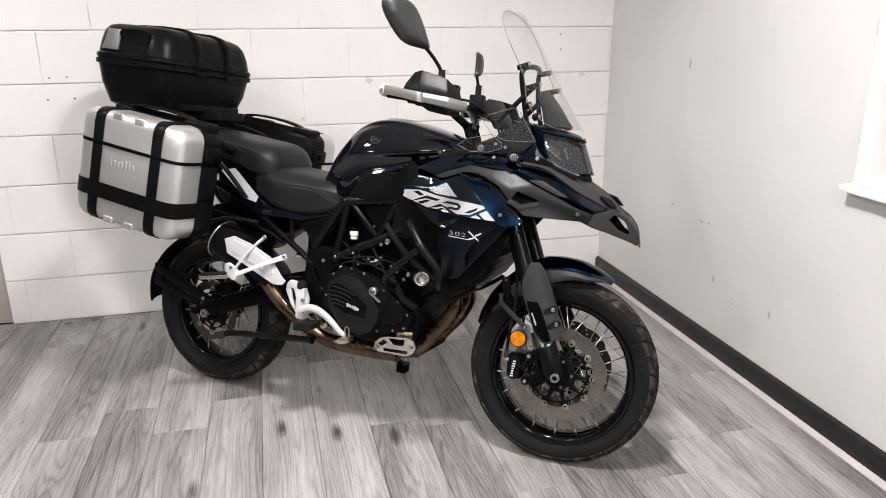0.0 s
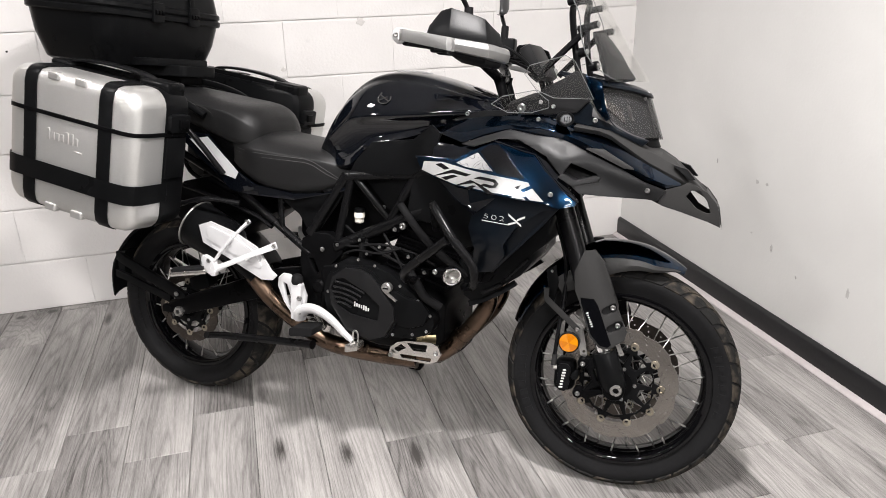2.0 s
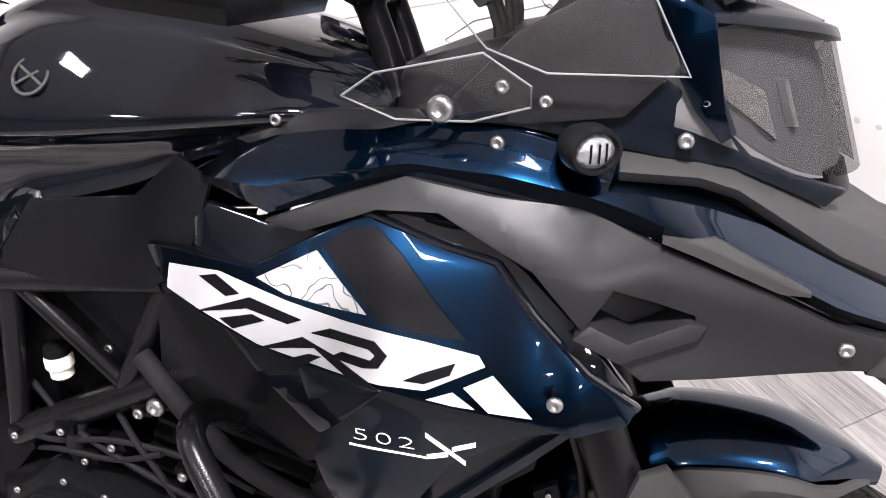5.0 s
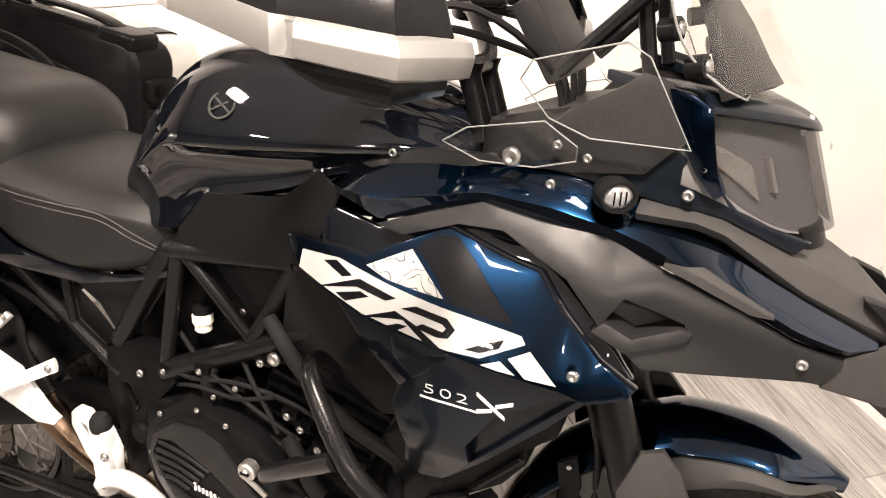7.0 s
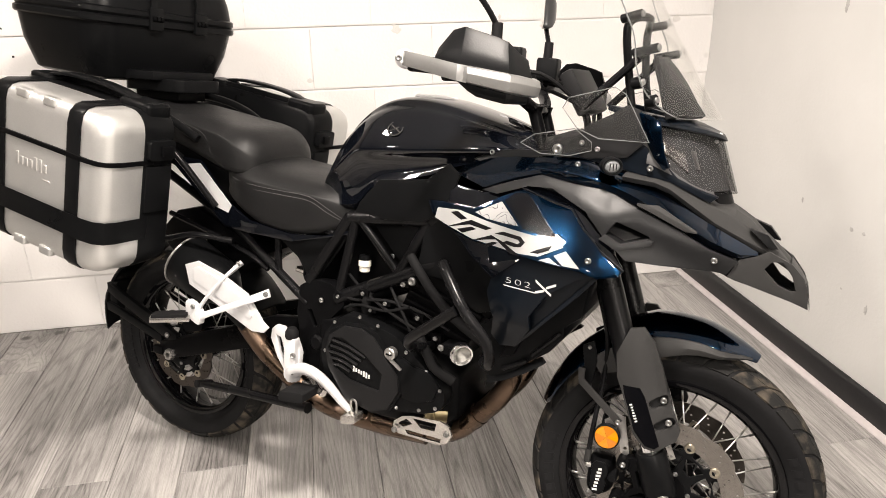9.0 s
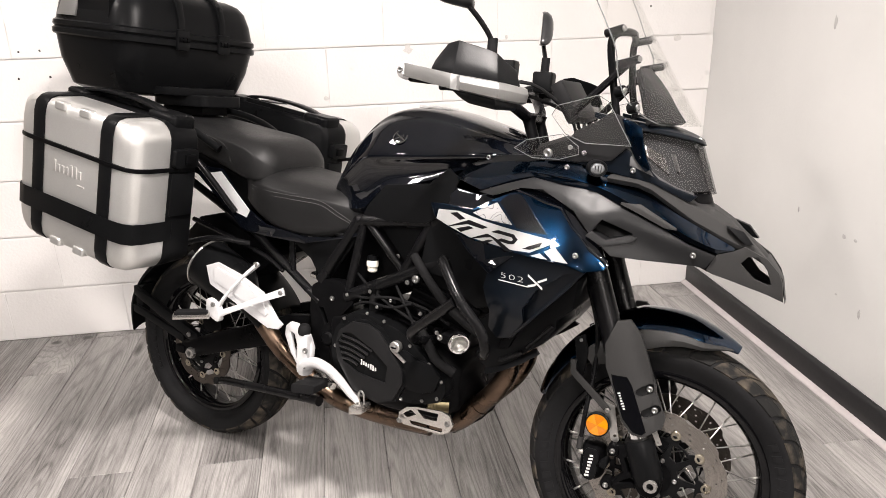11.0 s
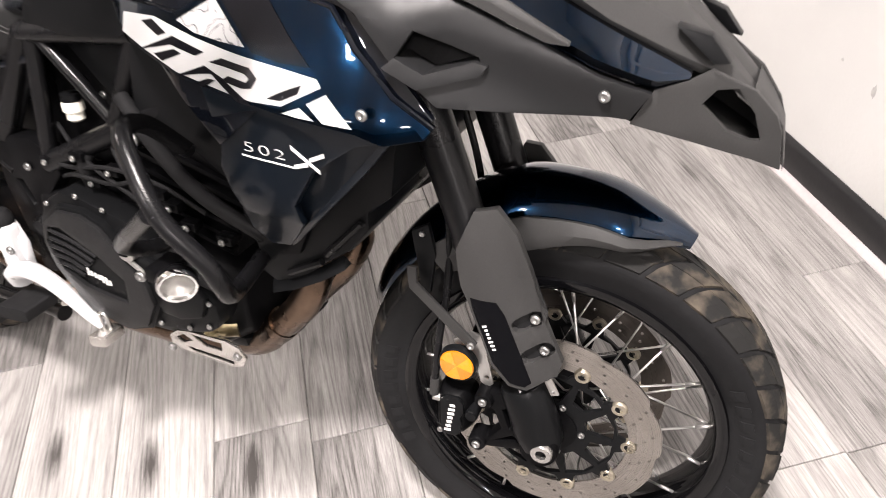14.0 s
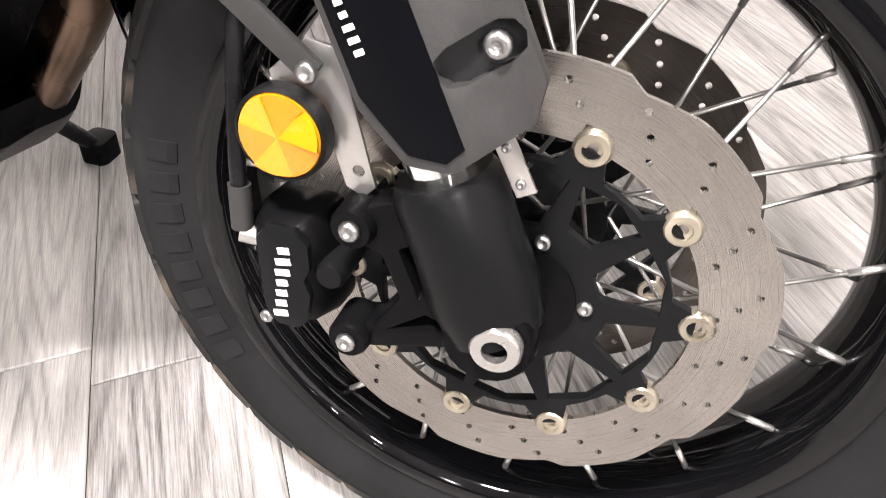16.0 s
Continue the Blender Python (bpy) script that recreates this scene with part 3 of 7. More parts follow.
def wheel(name, c, r, width, rim_r, hub_r, n_spokes, m, tread):
    """A spoked wheel: rim, tyre with tread blocks, hub and spokes with nipples."""
    h = width / 2
    prof = [(rim_r + 0.001, -0.040), (rim_r + 0.006, -0.046), (rim_r + 0.004, -0.051), (rim_r - 0.004, -0.052), (rim_r - 0.012, -0.049), (rim_r - 0.015, -0.044), (rim_r - 0.018, -0.038), (rim_r - 0.022, -0.026), (rim_r - 0.025, -0.012), (rim_r - 0.026, 0)]
    prof = prof + [(a, -b) for a, b in reversed(prof[:-1])] + [(rim_r - 0.003, 0.036), (rim_r - 0.014, 0.014), (rim_r - 0.018, 0), (rim_r - 0.014, -0.014), (rim_r - 0.003, -0.036)]
    w = part(name, lathe(prof, 72, c), RIM, bike, "black spoked wheel", m=m)
    k = r - rim_r
    half = [(rim_r - 0.002, -0.041), (rim_r + 0.005, -0.045), (rim_r + 0.012, -0.047), (rim_r + 0.3 * k, -h * 0.91), (rim_r + 0.5 * k, -h), (rim_r + 0.68 * k, -h * 0.97), (rim_r + 0.84 * k, -h * 0.80), (rim_r + 0.94 * k, -h * 0.5), (rim_r + 0.985 * k, 0)]
    prof = [(p.x, p.y) for p in spline([(a, b, 0) for a, b in half + [(a, -b) for a, b in reversed(half[:-1])]], 2)]
    bm = lathe(prof, 72, c)

    def crown(a, s, lift):
        """A point on the tyre's tread, s from -1 to 1 across."""
        y = s * h
        rr = rim_r + k * float(np.interp(abs(s), [0, 0.5, 0.8, 0.97, 1.0], [0.985, 0.94, 0.84, 0.68, 0.5])) + lift
        return c + Vector((rr * math.cos(a), y + (lift * 0.6 * (1 if s > 0 else -1) if abs(s) > 0.75 else 0), rr * math.sin(a)))

    part("tyre", bm, RUBBER, w, "black rubber tyre with block tread", m=m)
    step = 2 * math.pi / tread

    def repeat(nm, mesh, angles):
        for a in angles:
            ob = new(nm, mesh)
            ob.parent = w
            ob.matrix_basis = (m or Matrix()) @ Matrix.Translation(c) @ Matrix.Rotation(-a, 4, "Y")

    for side in (-1, 1):
        for s0, s1, d0, d1, wide in ((0.03, 0.50, 0.05, 0.50, 0.90), (0.53, 0.96, 0.54, 0.90, 0.89)):
            off = 0.5 if side > 0 else 0.0
            bm, vs = bmesh.new(), []
            for u in (0, 0.5, 1):
                s = s0 + (s1 - s0) * u
                d = d0 + (d1 - d0) * u + off
                vs.append([bm.verts.new(crown(step * (d + e * wide), side * s, lift) - c) for e, lift in ((0, -0.003), (0.03, 0.0038), (0.5, 0.0042), (0.97, 0.0038), (1, -0.003))])
            for q0, q1 in zip(vs, vs[1:]):
                for t in range(4):
                    bm.faces.new((q0[t], q0[t + 1], q1[t + 1], q1[t]))
            for col in (vs[0], vs[-1]):
                bm.faces.new(col)
            repeat("tread_block", shared("tread_block", bm, TREAD), [i * step for i in range(tread)])
    # raised bars on the sidewall in place of lettering
    for side in (-1, 1):
        bm = bmesh.new()
        rings = []
        for u in (0.24, 0.32, 0.42, 0.50):
            y = float(np.interp(u, [0.1, 0.3, 0.5, 0.68], [0.76, 0.925, 1.003, 0.975])) * h
            rings.append([bm.verts.new((rim_r + u * k, side * (y + e), z)) for z, e in ((-0.0092, -0.002), (-0.0085, 0.0011), (0.0085, 0.0011), (0.0092, -0.002))])
        for q0, q1 in zip(rings, rings[1:]):
            for t in range(4):
                bm.faces.new((q0[t], q0[(t + 1) % 4], q1[(t + 1) % 4], q1[t]))
        bm.faces.new(rings[0])
        bm.faces.new(rings[-1])
        bmesh.ops.recalc_face_normals(bm, faces=bm.faces)
        repeat("sidewall_bar", shared("sidewall_bar", bm, RUBBER), [radians(start - j * 5.6) for start in (208, 28) for j in range(8)])
    hub = [(0.012, -0.075), (hub_r * 0.8, -0.075), (hub_r * 0.8, -0.05), (hub_r, -0.045), (hub_r, -0.035), (hub_r * 0.6, -0.025), (hub_r * 0.6, 0.025), (hub_r, 0.035), (hub_r, 0.045), (hub_r * 0.8, 0.05), (hub_r * 0.8, 0.075), (0.012, 0.075)]
    part("hub", lathe(hub, 32, c), DEEP, w, m=m)
    meshes = {}
    for side in (-1, 1):
        for lean in (-1, 1):
            a1 = radians(58 * lean)
            p0 = Vector((hub_r * 0.93 * math.cos(a1), side * 0.040, hub_r * 0.93 * math.sin(a1)))
            p1 = Vector((rim_r - 0.022, side * 0.024, 0))
            q = p0 + (p1 - p0) * (1 - 0.022 / (p1 - p0).length)
            me = []
            for a, b, rr in ((p0, q, 0.0019), (q, p1 + (p1 - p0).normalized() * 0.006, 0.0027)):
                bm = rod(a, b, rr, 6)
                bmesh.ops.recalc_face_normals(bm, faces=bm.faces)
                for f in bm.faces:
                    f.smooth = True
                mm = bpy.data.meshes.new("spoke")
                bm.to_mesh(mm)
                bm.free()
                mm.materials.append(STEEL)
                me.append(mm)
            meshes[side, lean] = me
    for i in range(n_spokes):
        a = 360 * i / n_spokes
        for nm, me in zip(("spoke", "nipple"), meshes[-1 if i % 2 else 1, -1 if i // 2 % 2 else 1]):
            ob = new(nm, me)
            ob.parent = w
            ob.matrix_basis = (m or Matrix()) @ Matrix.Translation(c) @ Matrix.Rotation(radians(a), 4, "Y")
    return w


def circle(cx, cz, r, n=10, a0=0.0):
    return [(cx + r * math.cos(a0 + 2 * math.pi * k / n), cz + r * math.sin(a0 + 2 * math.pi * k / n)) for k in range(n)]


def brake_disc(owner, c, y, r_out, r_in, bolts, m, out, steel=DISC):
    """A wavy drilled disc with its black carrier and the rivets between; out: -1 for a disc that faces right."""
    wave = []
    for k in range(160):
        a = 2 * math.pi * k / 160
        d = 0.0075 * max(0.0, (a * 10 / (2 * math.pi) % 1 - 0.55) / 0.45) ** 0.7 * (1 if a * 10 / (2 * math.pi) % 1 < 0.93 else 0.5)
        wave.append((c.x + (r_out - d) * math.cos(a), c.z + (r_out - d) * math.sin(a)))
    holes = [circle(c.x, c.z, r_in, 60)]
    for k in range(20):
        for j, rr in enumerate((0.25, 0.5, 0.75)):
            a = 2 * math.pi * (k + 0.22 * j) / 20 + 0.06
            q = r_in + (r_out - r_in) * rr - 0.001
            holes.append(circle(c.x + q * math.cos(a), c.z + q * math.sin(a), 0.0026, 8))
    part("brake_disc", plate(wave, y - 0.0022, y + 0.0022, holes), steel, owner, "drilled wavy steel brake disc", m=m)
    ring = r_in - 0.004
    star = []
    for k in range(bolts * 8):
        a = 2 * math.pi * k / (bolts * 8)
        t = abs(((k / 8) % 1) - 0.5) * 2
        star.append((c.x + (ring + (0.004 if t > 0.7 else -0.012)) * math.cos(a), c.z + (ring + (0.004 if t > 0.7 else -0.012)) * math.sin(a)))
    wins = [circle(c.x, c.z, 0.036, 24)]
    for k in range(bolts):
        a = 2 * math.pi * (k + 0.5) / bolts
        wd = 2 * math.pi / bolts
        big = k % 2 == 0
        r0, r1 = (0.056, ring - 0.019) if big else (0.064, ring - 0.019)
        s = 0.39 if big else 0.36
        wins.append([(c.x + rr * math.cos(a + wd * d), c.z + rr * math.sin(a + wd * d)) for rr, d in ((r0, -s * 0.7), (r0, s * 0.7), (r1, s * 1.15), (r1 + 0.004, 0), (r1, -s * 1.15))])
    part("disc_carrier", plate(star, y - 0.005, y + 0.003, wins), SATIN, owner, "black disc carrier", bevel=0.0008, m=m)
    for k in range(bolts):
        a = 2 * math.pi * k / bolts
        p = Vector((c.x + (r_in + 0.001) * math.cos(a), y, c.z + (r_in + 0.001) * math.sin(a)))
        bm = lathe([(0.0036, -0.004), (0.0062, -0.0045), (0.0066, -0.0064), (0.0105, -0.0064), (0.0125, -0.004), (0.0125, 0.004), (0.0036, 0.004)], 14, p)
        part("disc_rivet", bm, RIVET, owner, m=m)
        if k % 2 == 0:
            q = Vector((c.x + 0.048 * math.cos(a), y - 0.005, c.z + 0.048 * math.sin(a)))
            bolt(owner, q.x, q.y if out < 0 else y + 0.005, q.z, 1.0, m=m, turn=(0, 0, 0) if out < 0 else (180, 0, 0))


front = wheel("front_wheel", FC, 0.334, 0.114, 0.254, 0.052, 36, STEER, 34)
brake_disc(front, FC, -0.068, 0.168, 0.119, 10, STEER, -1)
# left disc takes the darkened steel in place of shade
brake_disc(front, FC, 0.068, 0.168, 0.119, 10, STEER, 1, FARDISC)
rear = wheel("rear_wheel", RC, 0.321, 0.150, 0.229, 0.060, 36, None, 26)
brake_disc(rear, RC, -0.080, 0.130, 0.095, 8, None, -1, DULLDISC)


# ---- tank, seats and tail ----
def half_section(x, half):
    """A closed loop at x from the right half of a section, top centre first."""
    pts = [(y, z) for y, z in half]
    loop = spline([(x, -y, z) for y, z in pts], 3)
    return loop + [Vector((p.x, -p.y, p.z)) for p in reversed(loop[1:])] if pts[-1][0] > 0.001 else loop + [Vector((p.x, -p.y, p.z)) for p in reversed(loop[1:-1])]


TANK_X = [0.545, 0.56, 0.585, 0.63, 0.69, 0.75, 0.82, 0.90, 0.98, 1.06, 1.12, 1.14]
loops = []
for x in TANK_X:
    zt = float(np.interp(x, [0.545, 0.56, 0.585, 0.63, 0.69, 0.75, 0.82, 0.90, 0.98, 1.06, 1.12, 1.14], [0.90, 0.95, 1.01, 1.08, 1.135, 1.165, 1.175, 1.168, 1.15, 1.128, 1.105, 1.08]))
    w = float(np.interp(x, [0.545, 0.58, 0.65, 0.75, 0.85, 0.95, 1.05, 1.14], [0.085, 0.115, 0.148, 0.163, 0.166, 0.160, 0.150, 0.10]))
    zc = min(float(np.interp(x, [0.55, 0.7, 1.05, 1.14], [0.93, 1.035, 1.068, 1.06])), zt - 0.02)
    zb = min(float(np.interp(x, [0.55, 0.70, 0.76, 0.88, 0.95, 1.14], [0.86, 0.885, 0.955, 0.975, 1.02, 1.03])), zc - 0.012)
    d = zt - zc
    # the front of the side is hollowed below the shoulder, so that a blade edge runs down to the crease
    hollow = 0.055 * max(0.0, min(1.0, (x - 0.90) / 0.14))
    loops.append(half_section(x, [(0, zt), (w * 0.34, zt - 0.002), (w * 0.56, zt - 0.009), (w * 0.63, zt - 0.016 - 0.05 * d), (w * (0.76 - hollow), zc + d * 0.70), (w * (0.87 - hollow * 1.4), zc + d * 0.47), (w * (0.95 - hollow), zc + d * 0.26), (w * 0.99, zc + d * 0.10 + 0.002), (w * 1.004, zc + 0.001), (w * 0.985, zc - 0.006), (w * 0.90, zc - (zc - zb) * 0.28), (w * 0.85, zb + (zc - zb) * 0.35), (w * 0.84, zb), (0, zb - 0.02)]))
columns = [spline([l[i] for l in loops], 3) for i in range(len(loops[0]))]
tank = part("fuel_tank", loft([[c[k] for c in columns] for k in range(len(columns[0]))]), GLOSS, bike, "glossy black fuel tank", angle=40)
# filler cap, round badge with a crossed shape, blue line along the crease
cap = part("fuel_cap", lathe([(0.0001, 0.004), (0.026, 0.004), (0.03, 0.0025), (0.034, 0.003), (0.052, 0.002), (0.056, -0.002), (0.056, -0.012)], 32, (0, 0, 0), "z", False), WHITEMETAL, bike, "round silver fuel cap", m=pose(0.83, 0, 1.174, 0, 3, 0))
for side in (-1, 1):
    m = Matrix.Translation((0.800, side * 0.1485, 1.096)) @ Matrix.Rotation(radians(side * 36), 4, "X")
    badge = part("badge", lathe([(0.0185, 0.0), (0.0215, 0.0), (0.0215, -0.0015), (0.0185, -0.0015)], 28), GREY, tank, "round silver badge", m=m if side < 0 else m @ LEFTSIDE)
    bm = bmesh.new()
    for a in (32, -32):
        bmesh.ops.create_cube(bm, size=1, matrix=Matrix.Rotation(radians(a), 4, "Y") @ Matrix.Diagonal((0.036, 0.002, 0.0028, 1)))
    part("badge_cross", bm, GREY, tank, m=m)
# side covers below the tank
COVER = lambda x, z: 0.150 + 0.02 * math.sin(max(0, min(1, (x - 0.66) / 0.35)) * math.pi) * 0.6 + (x - 0.9) * 0.04
both("side_cover", [(0.682, 0.862), (0.895, 0.880), (0.935, 0.905), (0.962, 0.948), (0.985, 1.005), (0.955, 1.030), (0.90, 0.985), (0.765, 0.968), (0.705, 0.905)], COVER, 0.006, SATIN, "satin black side cover", 0.002)
both("seat_side_panel", [(0.385, 0.790), (0.51, 0.778), (0.60, 0.795), (0.675, 0.825), (0.645, 0.775), (0.59, 0.70), (0.55, 0.645), (0.525, 0.68), (0.50, 0.72), (0.44, 0.76)], lambda x, z: 0.135 - (0.79 - z) * 0.05, 0.006, SATIN, "satin black panel below the seat", 0.002)


def seat(name, stations, label):
    """stations: x, top centre z, edge z, half-width, bottom z."""
    loops = []
    for x, zt, ze, w, zb in stations:
        loops.append(half_section(x, [(0, zt), (w * 0.45, zt - 0.003), (w * 0.78, zt - (zt - ze) * 0.30), (w * 0.96, ze + (zt - ze) * 0.25), (w, ze), (w * 1.0, zb + (ze - zb) * 0.45), (w * 0.9, zb), (0, zb - 0.004)]))
    smooth = []
    for i in range(len(loops[0])):
        smooth.append(spline([l[i] for l in loops], 4))
    rows = [[c[k] for c in smooth] for k in range(len(smooth[0]))]
    return part(name, loft(rows), VINYL, bike, label, angle=50)


rider = seat("rider_seat", [(0.205, 0.955, 0.940, 0.055, 0.90), (0.225, 0.975, 0.940, 0.110, 0.875), (0.30, 0.972, 0.915, 0.152, 0.835), (0.38, 0.962, 0.905, 0.163, 0.800), (0.48, 0.950, 0.900, 0.163, 0.788), (0.56, 0.936, 0.892, 0.150, 0.795), (0.63, 0.925, 0.876, 0.124, 0.815), (0.675, 0.912, 0.865, 0.098, 0.835), (0.695, 0.888, 0.858, 0.06, 0.845)], "black vinyl rider seat with grey stitching")
passenger = seat("passenger_seat", [(-0.27, 1.085, 1.075, 0.08, 1.045), (-0.25, 1.098, 1.078, 0.115, 1.035), (-0.10, 1.102, 1.072, 0.130, 1.02), (0.05, 1.088, 1.052, 0.135, 0.985), (0.16, 1.072, 1.035, 0.145, 0.955), (0.25, 1.060, 1.018, 0.156, 0.93), (0.305, 1.046, 0.990, 0.152, 0.925), (0.340, 1.015, 0.968, 0.125, 0.93), (0.352, 0.985, 0.960, 0.085, 0.94)], "black vinyl passenger seat with a raised back step")
# stitched seams
for dz in (0.0, 0.011):
    for side in (-1, 1):
        pts = [(0.25, side * 0.128, 0.922 - dz), (0.30, side * 0.152, 0.912 - dz), (0.38, side * 0.163, 0.905 - dz), (0.48, side * 0.1635, 0.902 - dz), (0.55, side * 0.1535, 0.896 - dz), (0.60, side * 0.138, 0.868 - dz), (0.645, side * 0.117, 0.838 - dz * 0.4)]
        part("seam", tube(pts, 0.0010, 6), mat("grey_thread", (0.055, 0.055, 0.055), 0.8, vary=0.1) if not dz and side < 0 else bpy.data.materials["grey_thread"], rider)
for side in (-1, 1):
    pts = [(-0.20, side * 0.121, 1.077), (-0.05, side * 0.131, 1.068), (0.08, side * 0.137, 1.049), (0.16, side * 0.1455, 1.030), (0.19, side * 0.149, 1.005), (0.205, side * 0.150, 0.965)]
    part("seam", tube(pts, 0.0010, 6), bpy.data.materials["grey_thread"], passenger)
# tail panels: gloss black strip with a white field, running down to the side cover
TAIL = lambda x, z: float(np.interp(x, [-0.25, 0.1, 0.3, 0.6, 0.7], [0.12, 0.155, 0.168, 0.160, 0.14]))
both("tail_panel", [(-0.22, 1.02), (0.06, 0.955), (0.17, 0.952), (0.29, 0.842), (0.355, 0.806), (0.50, 0.789), (0.60, 0.80), (0.68, 0.826), (0.672, 0.812), (0.50, 0.770), (0.355, 0.772), (0.262, 0.780), (0.205, 0.828), (0.065, 0.925), (-0.22, 0.985)], TAIL, 0.008, GLOSS, "gloss black tail panel", 0.002)
both("tail_graphic", [(0.097, 0.932), (0.172, 0.944), (0.296, 0.840), (0.283, 0.818), (0.226, 0.830)], lambda x, z: TAIL(x, z) + 0.0015, 0.002, WHITEMETAL, "white field on the tail panel", 0)
part("tail_body", loft([half_section(x, [(0, zt), (w * 0.8, zt - 0.005), (w, zt - 0.03), (w * 0.85, zb), (0, zb)]) for x, zt, zb, w in ((-0.30, 1.05, 1.01, 0.07), (-0.20, 1.05, 0.96, 0.11), (0.10, 1.0, 0.90, 0.13), (0.35, 0.90, 0.80, 0.13), (0.6, 0.86, 0.78, 0.10))]), DEEP, bike, "dull black tail body")

# ---- side fairings ----
TRK = [(0.912, 0.940), (0.957, 0.943), (1.043, 0.941), (1.096, 0.971), (1.153, 1.000), (1.229, 0.980), (1.271, 0.972), (1.306, 0.934), (1.352, 0.890), (1.395, 0.859), (1.388, 0.847), (1.348, 0.840), (1.314, 0.850), (1.278, 0.853), (1.223, 0.856), (1.157, 0.864), (1.106, 0.868), (1.051, 0.873), (0.979, 0.890), (0.934, 0.911)]
fairings = both("side_fairing", TRK, proud(0.004), 0.010, BLUE, "glossy dark blue side fairing with a silver graphic", 0.003)
for side, owner in zip((-1, 1), fairings):
    def decal(name, outline, material, lift=0.0052):
        part(name, skin(outline, proud(lift), 0.0008, (), 0.02, 0, side), material, owner)
    decal("graphic_field", [(0.945, 0.928), (1.007, 0.932), (1.083, 0.920), (1.144, 0.913), (1.218, 0.906), (1.264, 0.901), (1.270, 0.893), (1.220, 0.867), (1.179, 0.866), (1.156, 0.868), (1.105, 0.873), (1.055, 0.877), (0.982, 0.894), (0.943, 0.905)], DECAL)
    decal("graphic_foot", [(1.222, 0.860), (1.244, 0.869), (1.264, 0.858), (1.244, 0.858)], DECAL)
    decal("graphic_foot", [(1.253, 0.874), (1.277, 0.887), (1.312, 0.856), (1.276, 0.857)], DECAL)
    decal("graphic_panel", [(1.050, 0.934), (1.110, 0.966), (1.163, 0.921), (1.126, 0.922), (1.082, 0.925)], CONTOUR)
    decal("graphic_dark", [(1.117, 0.969), (1.137, 0.987), (1.166, 0.991), (1.192, 0.970), (1.220, 0.941), (1.253, 0.911), (1.217, 0.911), (1.174, 0.917), (1.145, 0.945)], BLACKINK)
    # slanted strokes of the graphic
    for o in ([(0.984, 0.924), (1.004, 0.929), (1.032, 0.917), (1.017, 0.912)], [(0.978, 0.890), (1.044, 0.916), (1.101, 0.907), (1.087, 0.901), (1.042, 0.906)], [(1.011, 0.891), (1.048, 0.902), (1.062, 0.899), (1.027, 0.885)],
              [(1.050, 0.872), (1.103, 0.893), (1.134, 0.884), (1.182, 0.861), (1.158, 0.863), (1.116, 0.886), (1.093, 0.882)], [(1.088, 0.871), (1.110, 0.880), (1.123, 0.880), (1.105, 0.869)],
              [(1.111, 0.898), (1.130, 0.905), (1.173, 0.901), (1.185, 0.891), (1.178, 0.880), (1.164, 0.878), (1.132, 0.882), (1.143, 0.888), (1.170, 0.885), (1.174, 0.890), (1.168, 0.894), (1.136, 0.897)], [(1.201, 0.873), (1.216, 0.881), (1.245, 0.893), (1.241, 0.883), (1.219, 0.873)]):
        decal("graphic_stroke", o, BLACKINK, 0.0060)
    part("fairing_edge", tube([(x, side * (body(x, z) + 0.003), z) for x, z in TRK[4:10]], 0.0035, 8, 0), GLOSS, owner)


def ridge(base, line, rise, spread):
    """A half-width with a crease along a line of (x, z)."""
    xs, zs = [p[0] for p in line], [p[1] for p in line]
    return lambda x, z: base(x, z) + rise * math.exp(-(((z - float(np.interp(x, xs, zs))) / spread) ** 2))


WAIST = lambda x, z: float(np.interp(z, [0.58, 0.70, 0.84], [0.17, 0.215, 0.235]))
LOWER = lambda x, z: WAIST(x, z) - 0.004 + 0.016 * math.exp(-((x - 1.140) ** 2 + (z - 0.735) ** 2) / 0.0030)
both("lower_fairing", [(1.098, 0.868), (1.112, 0.80), (1.104, 0.763), (1.122, 0.705), (1.110, 0.656), (1.129, 0.628), (1.163, 0.635), (1.190, 0.667), (1.206, 0.690), (1.203, 0.722), (1.238, 0.778), (1.305, 0.828), (1.342, 0.840), (1.30, 0.852), (1.16, 0.866)], LOWER, 0.012, NAVY, "semi-gloss navy black lower fairing beside the radiator", 0.005, step=0.010)
both("fairing_ledge", [(1.165, 0.632), (1.301, 0.782), (1.347, 0.839), (1.300, 0.832), (1.230, 0.778), (1.195, 0.722), (1.198, 0.690)], lambda x, z: WAIST(x, z) - 0.020, 0.010, NAVY, "", 0.003)
both("fairing_lip", [(1.160, 0.628), (1.168, 0.634), (1.305, 0.784), (1.350, 0.839), (1.343, 0.842), (1.296, 0.788), (1.165, 0.640)], lambda x, z: WAIST(x, z) - 0.010, 0.010, NAVY, "", 0.002)
part("radiator_cover", skin([(1.051, 0.645), (1.072, 0.578), (1.07, 0.543), (1.1, 0.526), (1.155, 0.554), (1.187, 0.585), (1.238, 0.623), (1.269, 0.666), (1.268, 0.69), (1.306, 0.723), (1.315, 0.80), (1.24, 0.79), (1.12, 0.70)], 0.150, 0.30, (), 9.0), SATIN, bike, "satin black cover below the radiator", 0.006)
for x0, z0, x1, z1 in ((1.20, 0.610, 1.262, 0.678), (1.13, 0.560, 1.19, 0.595)):
    part("cover_lug", rod((x0, -0.156, z0), (x1, -0.156, z1), 0.006, 8), TUBE, bike)
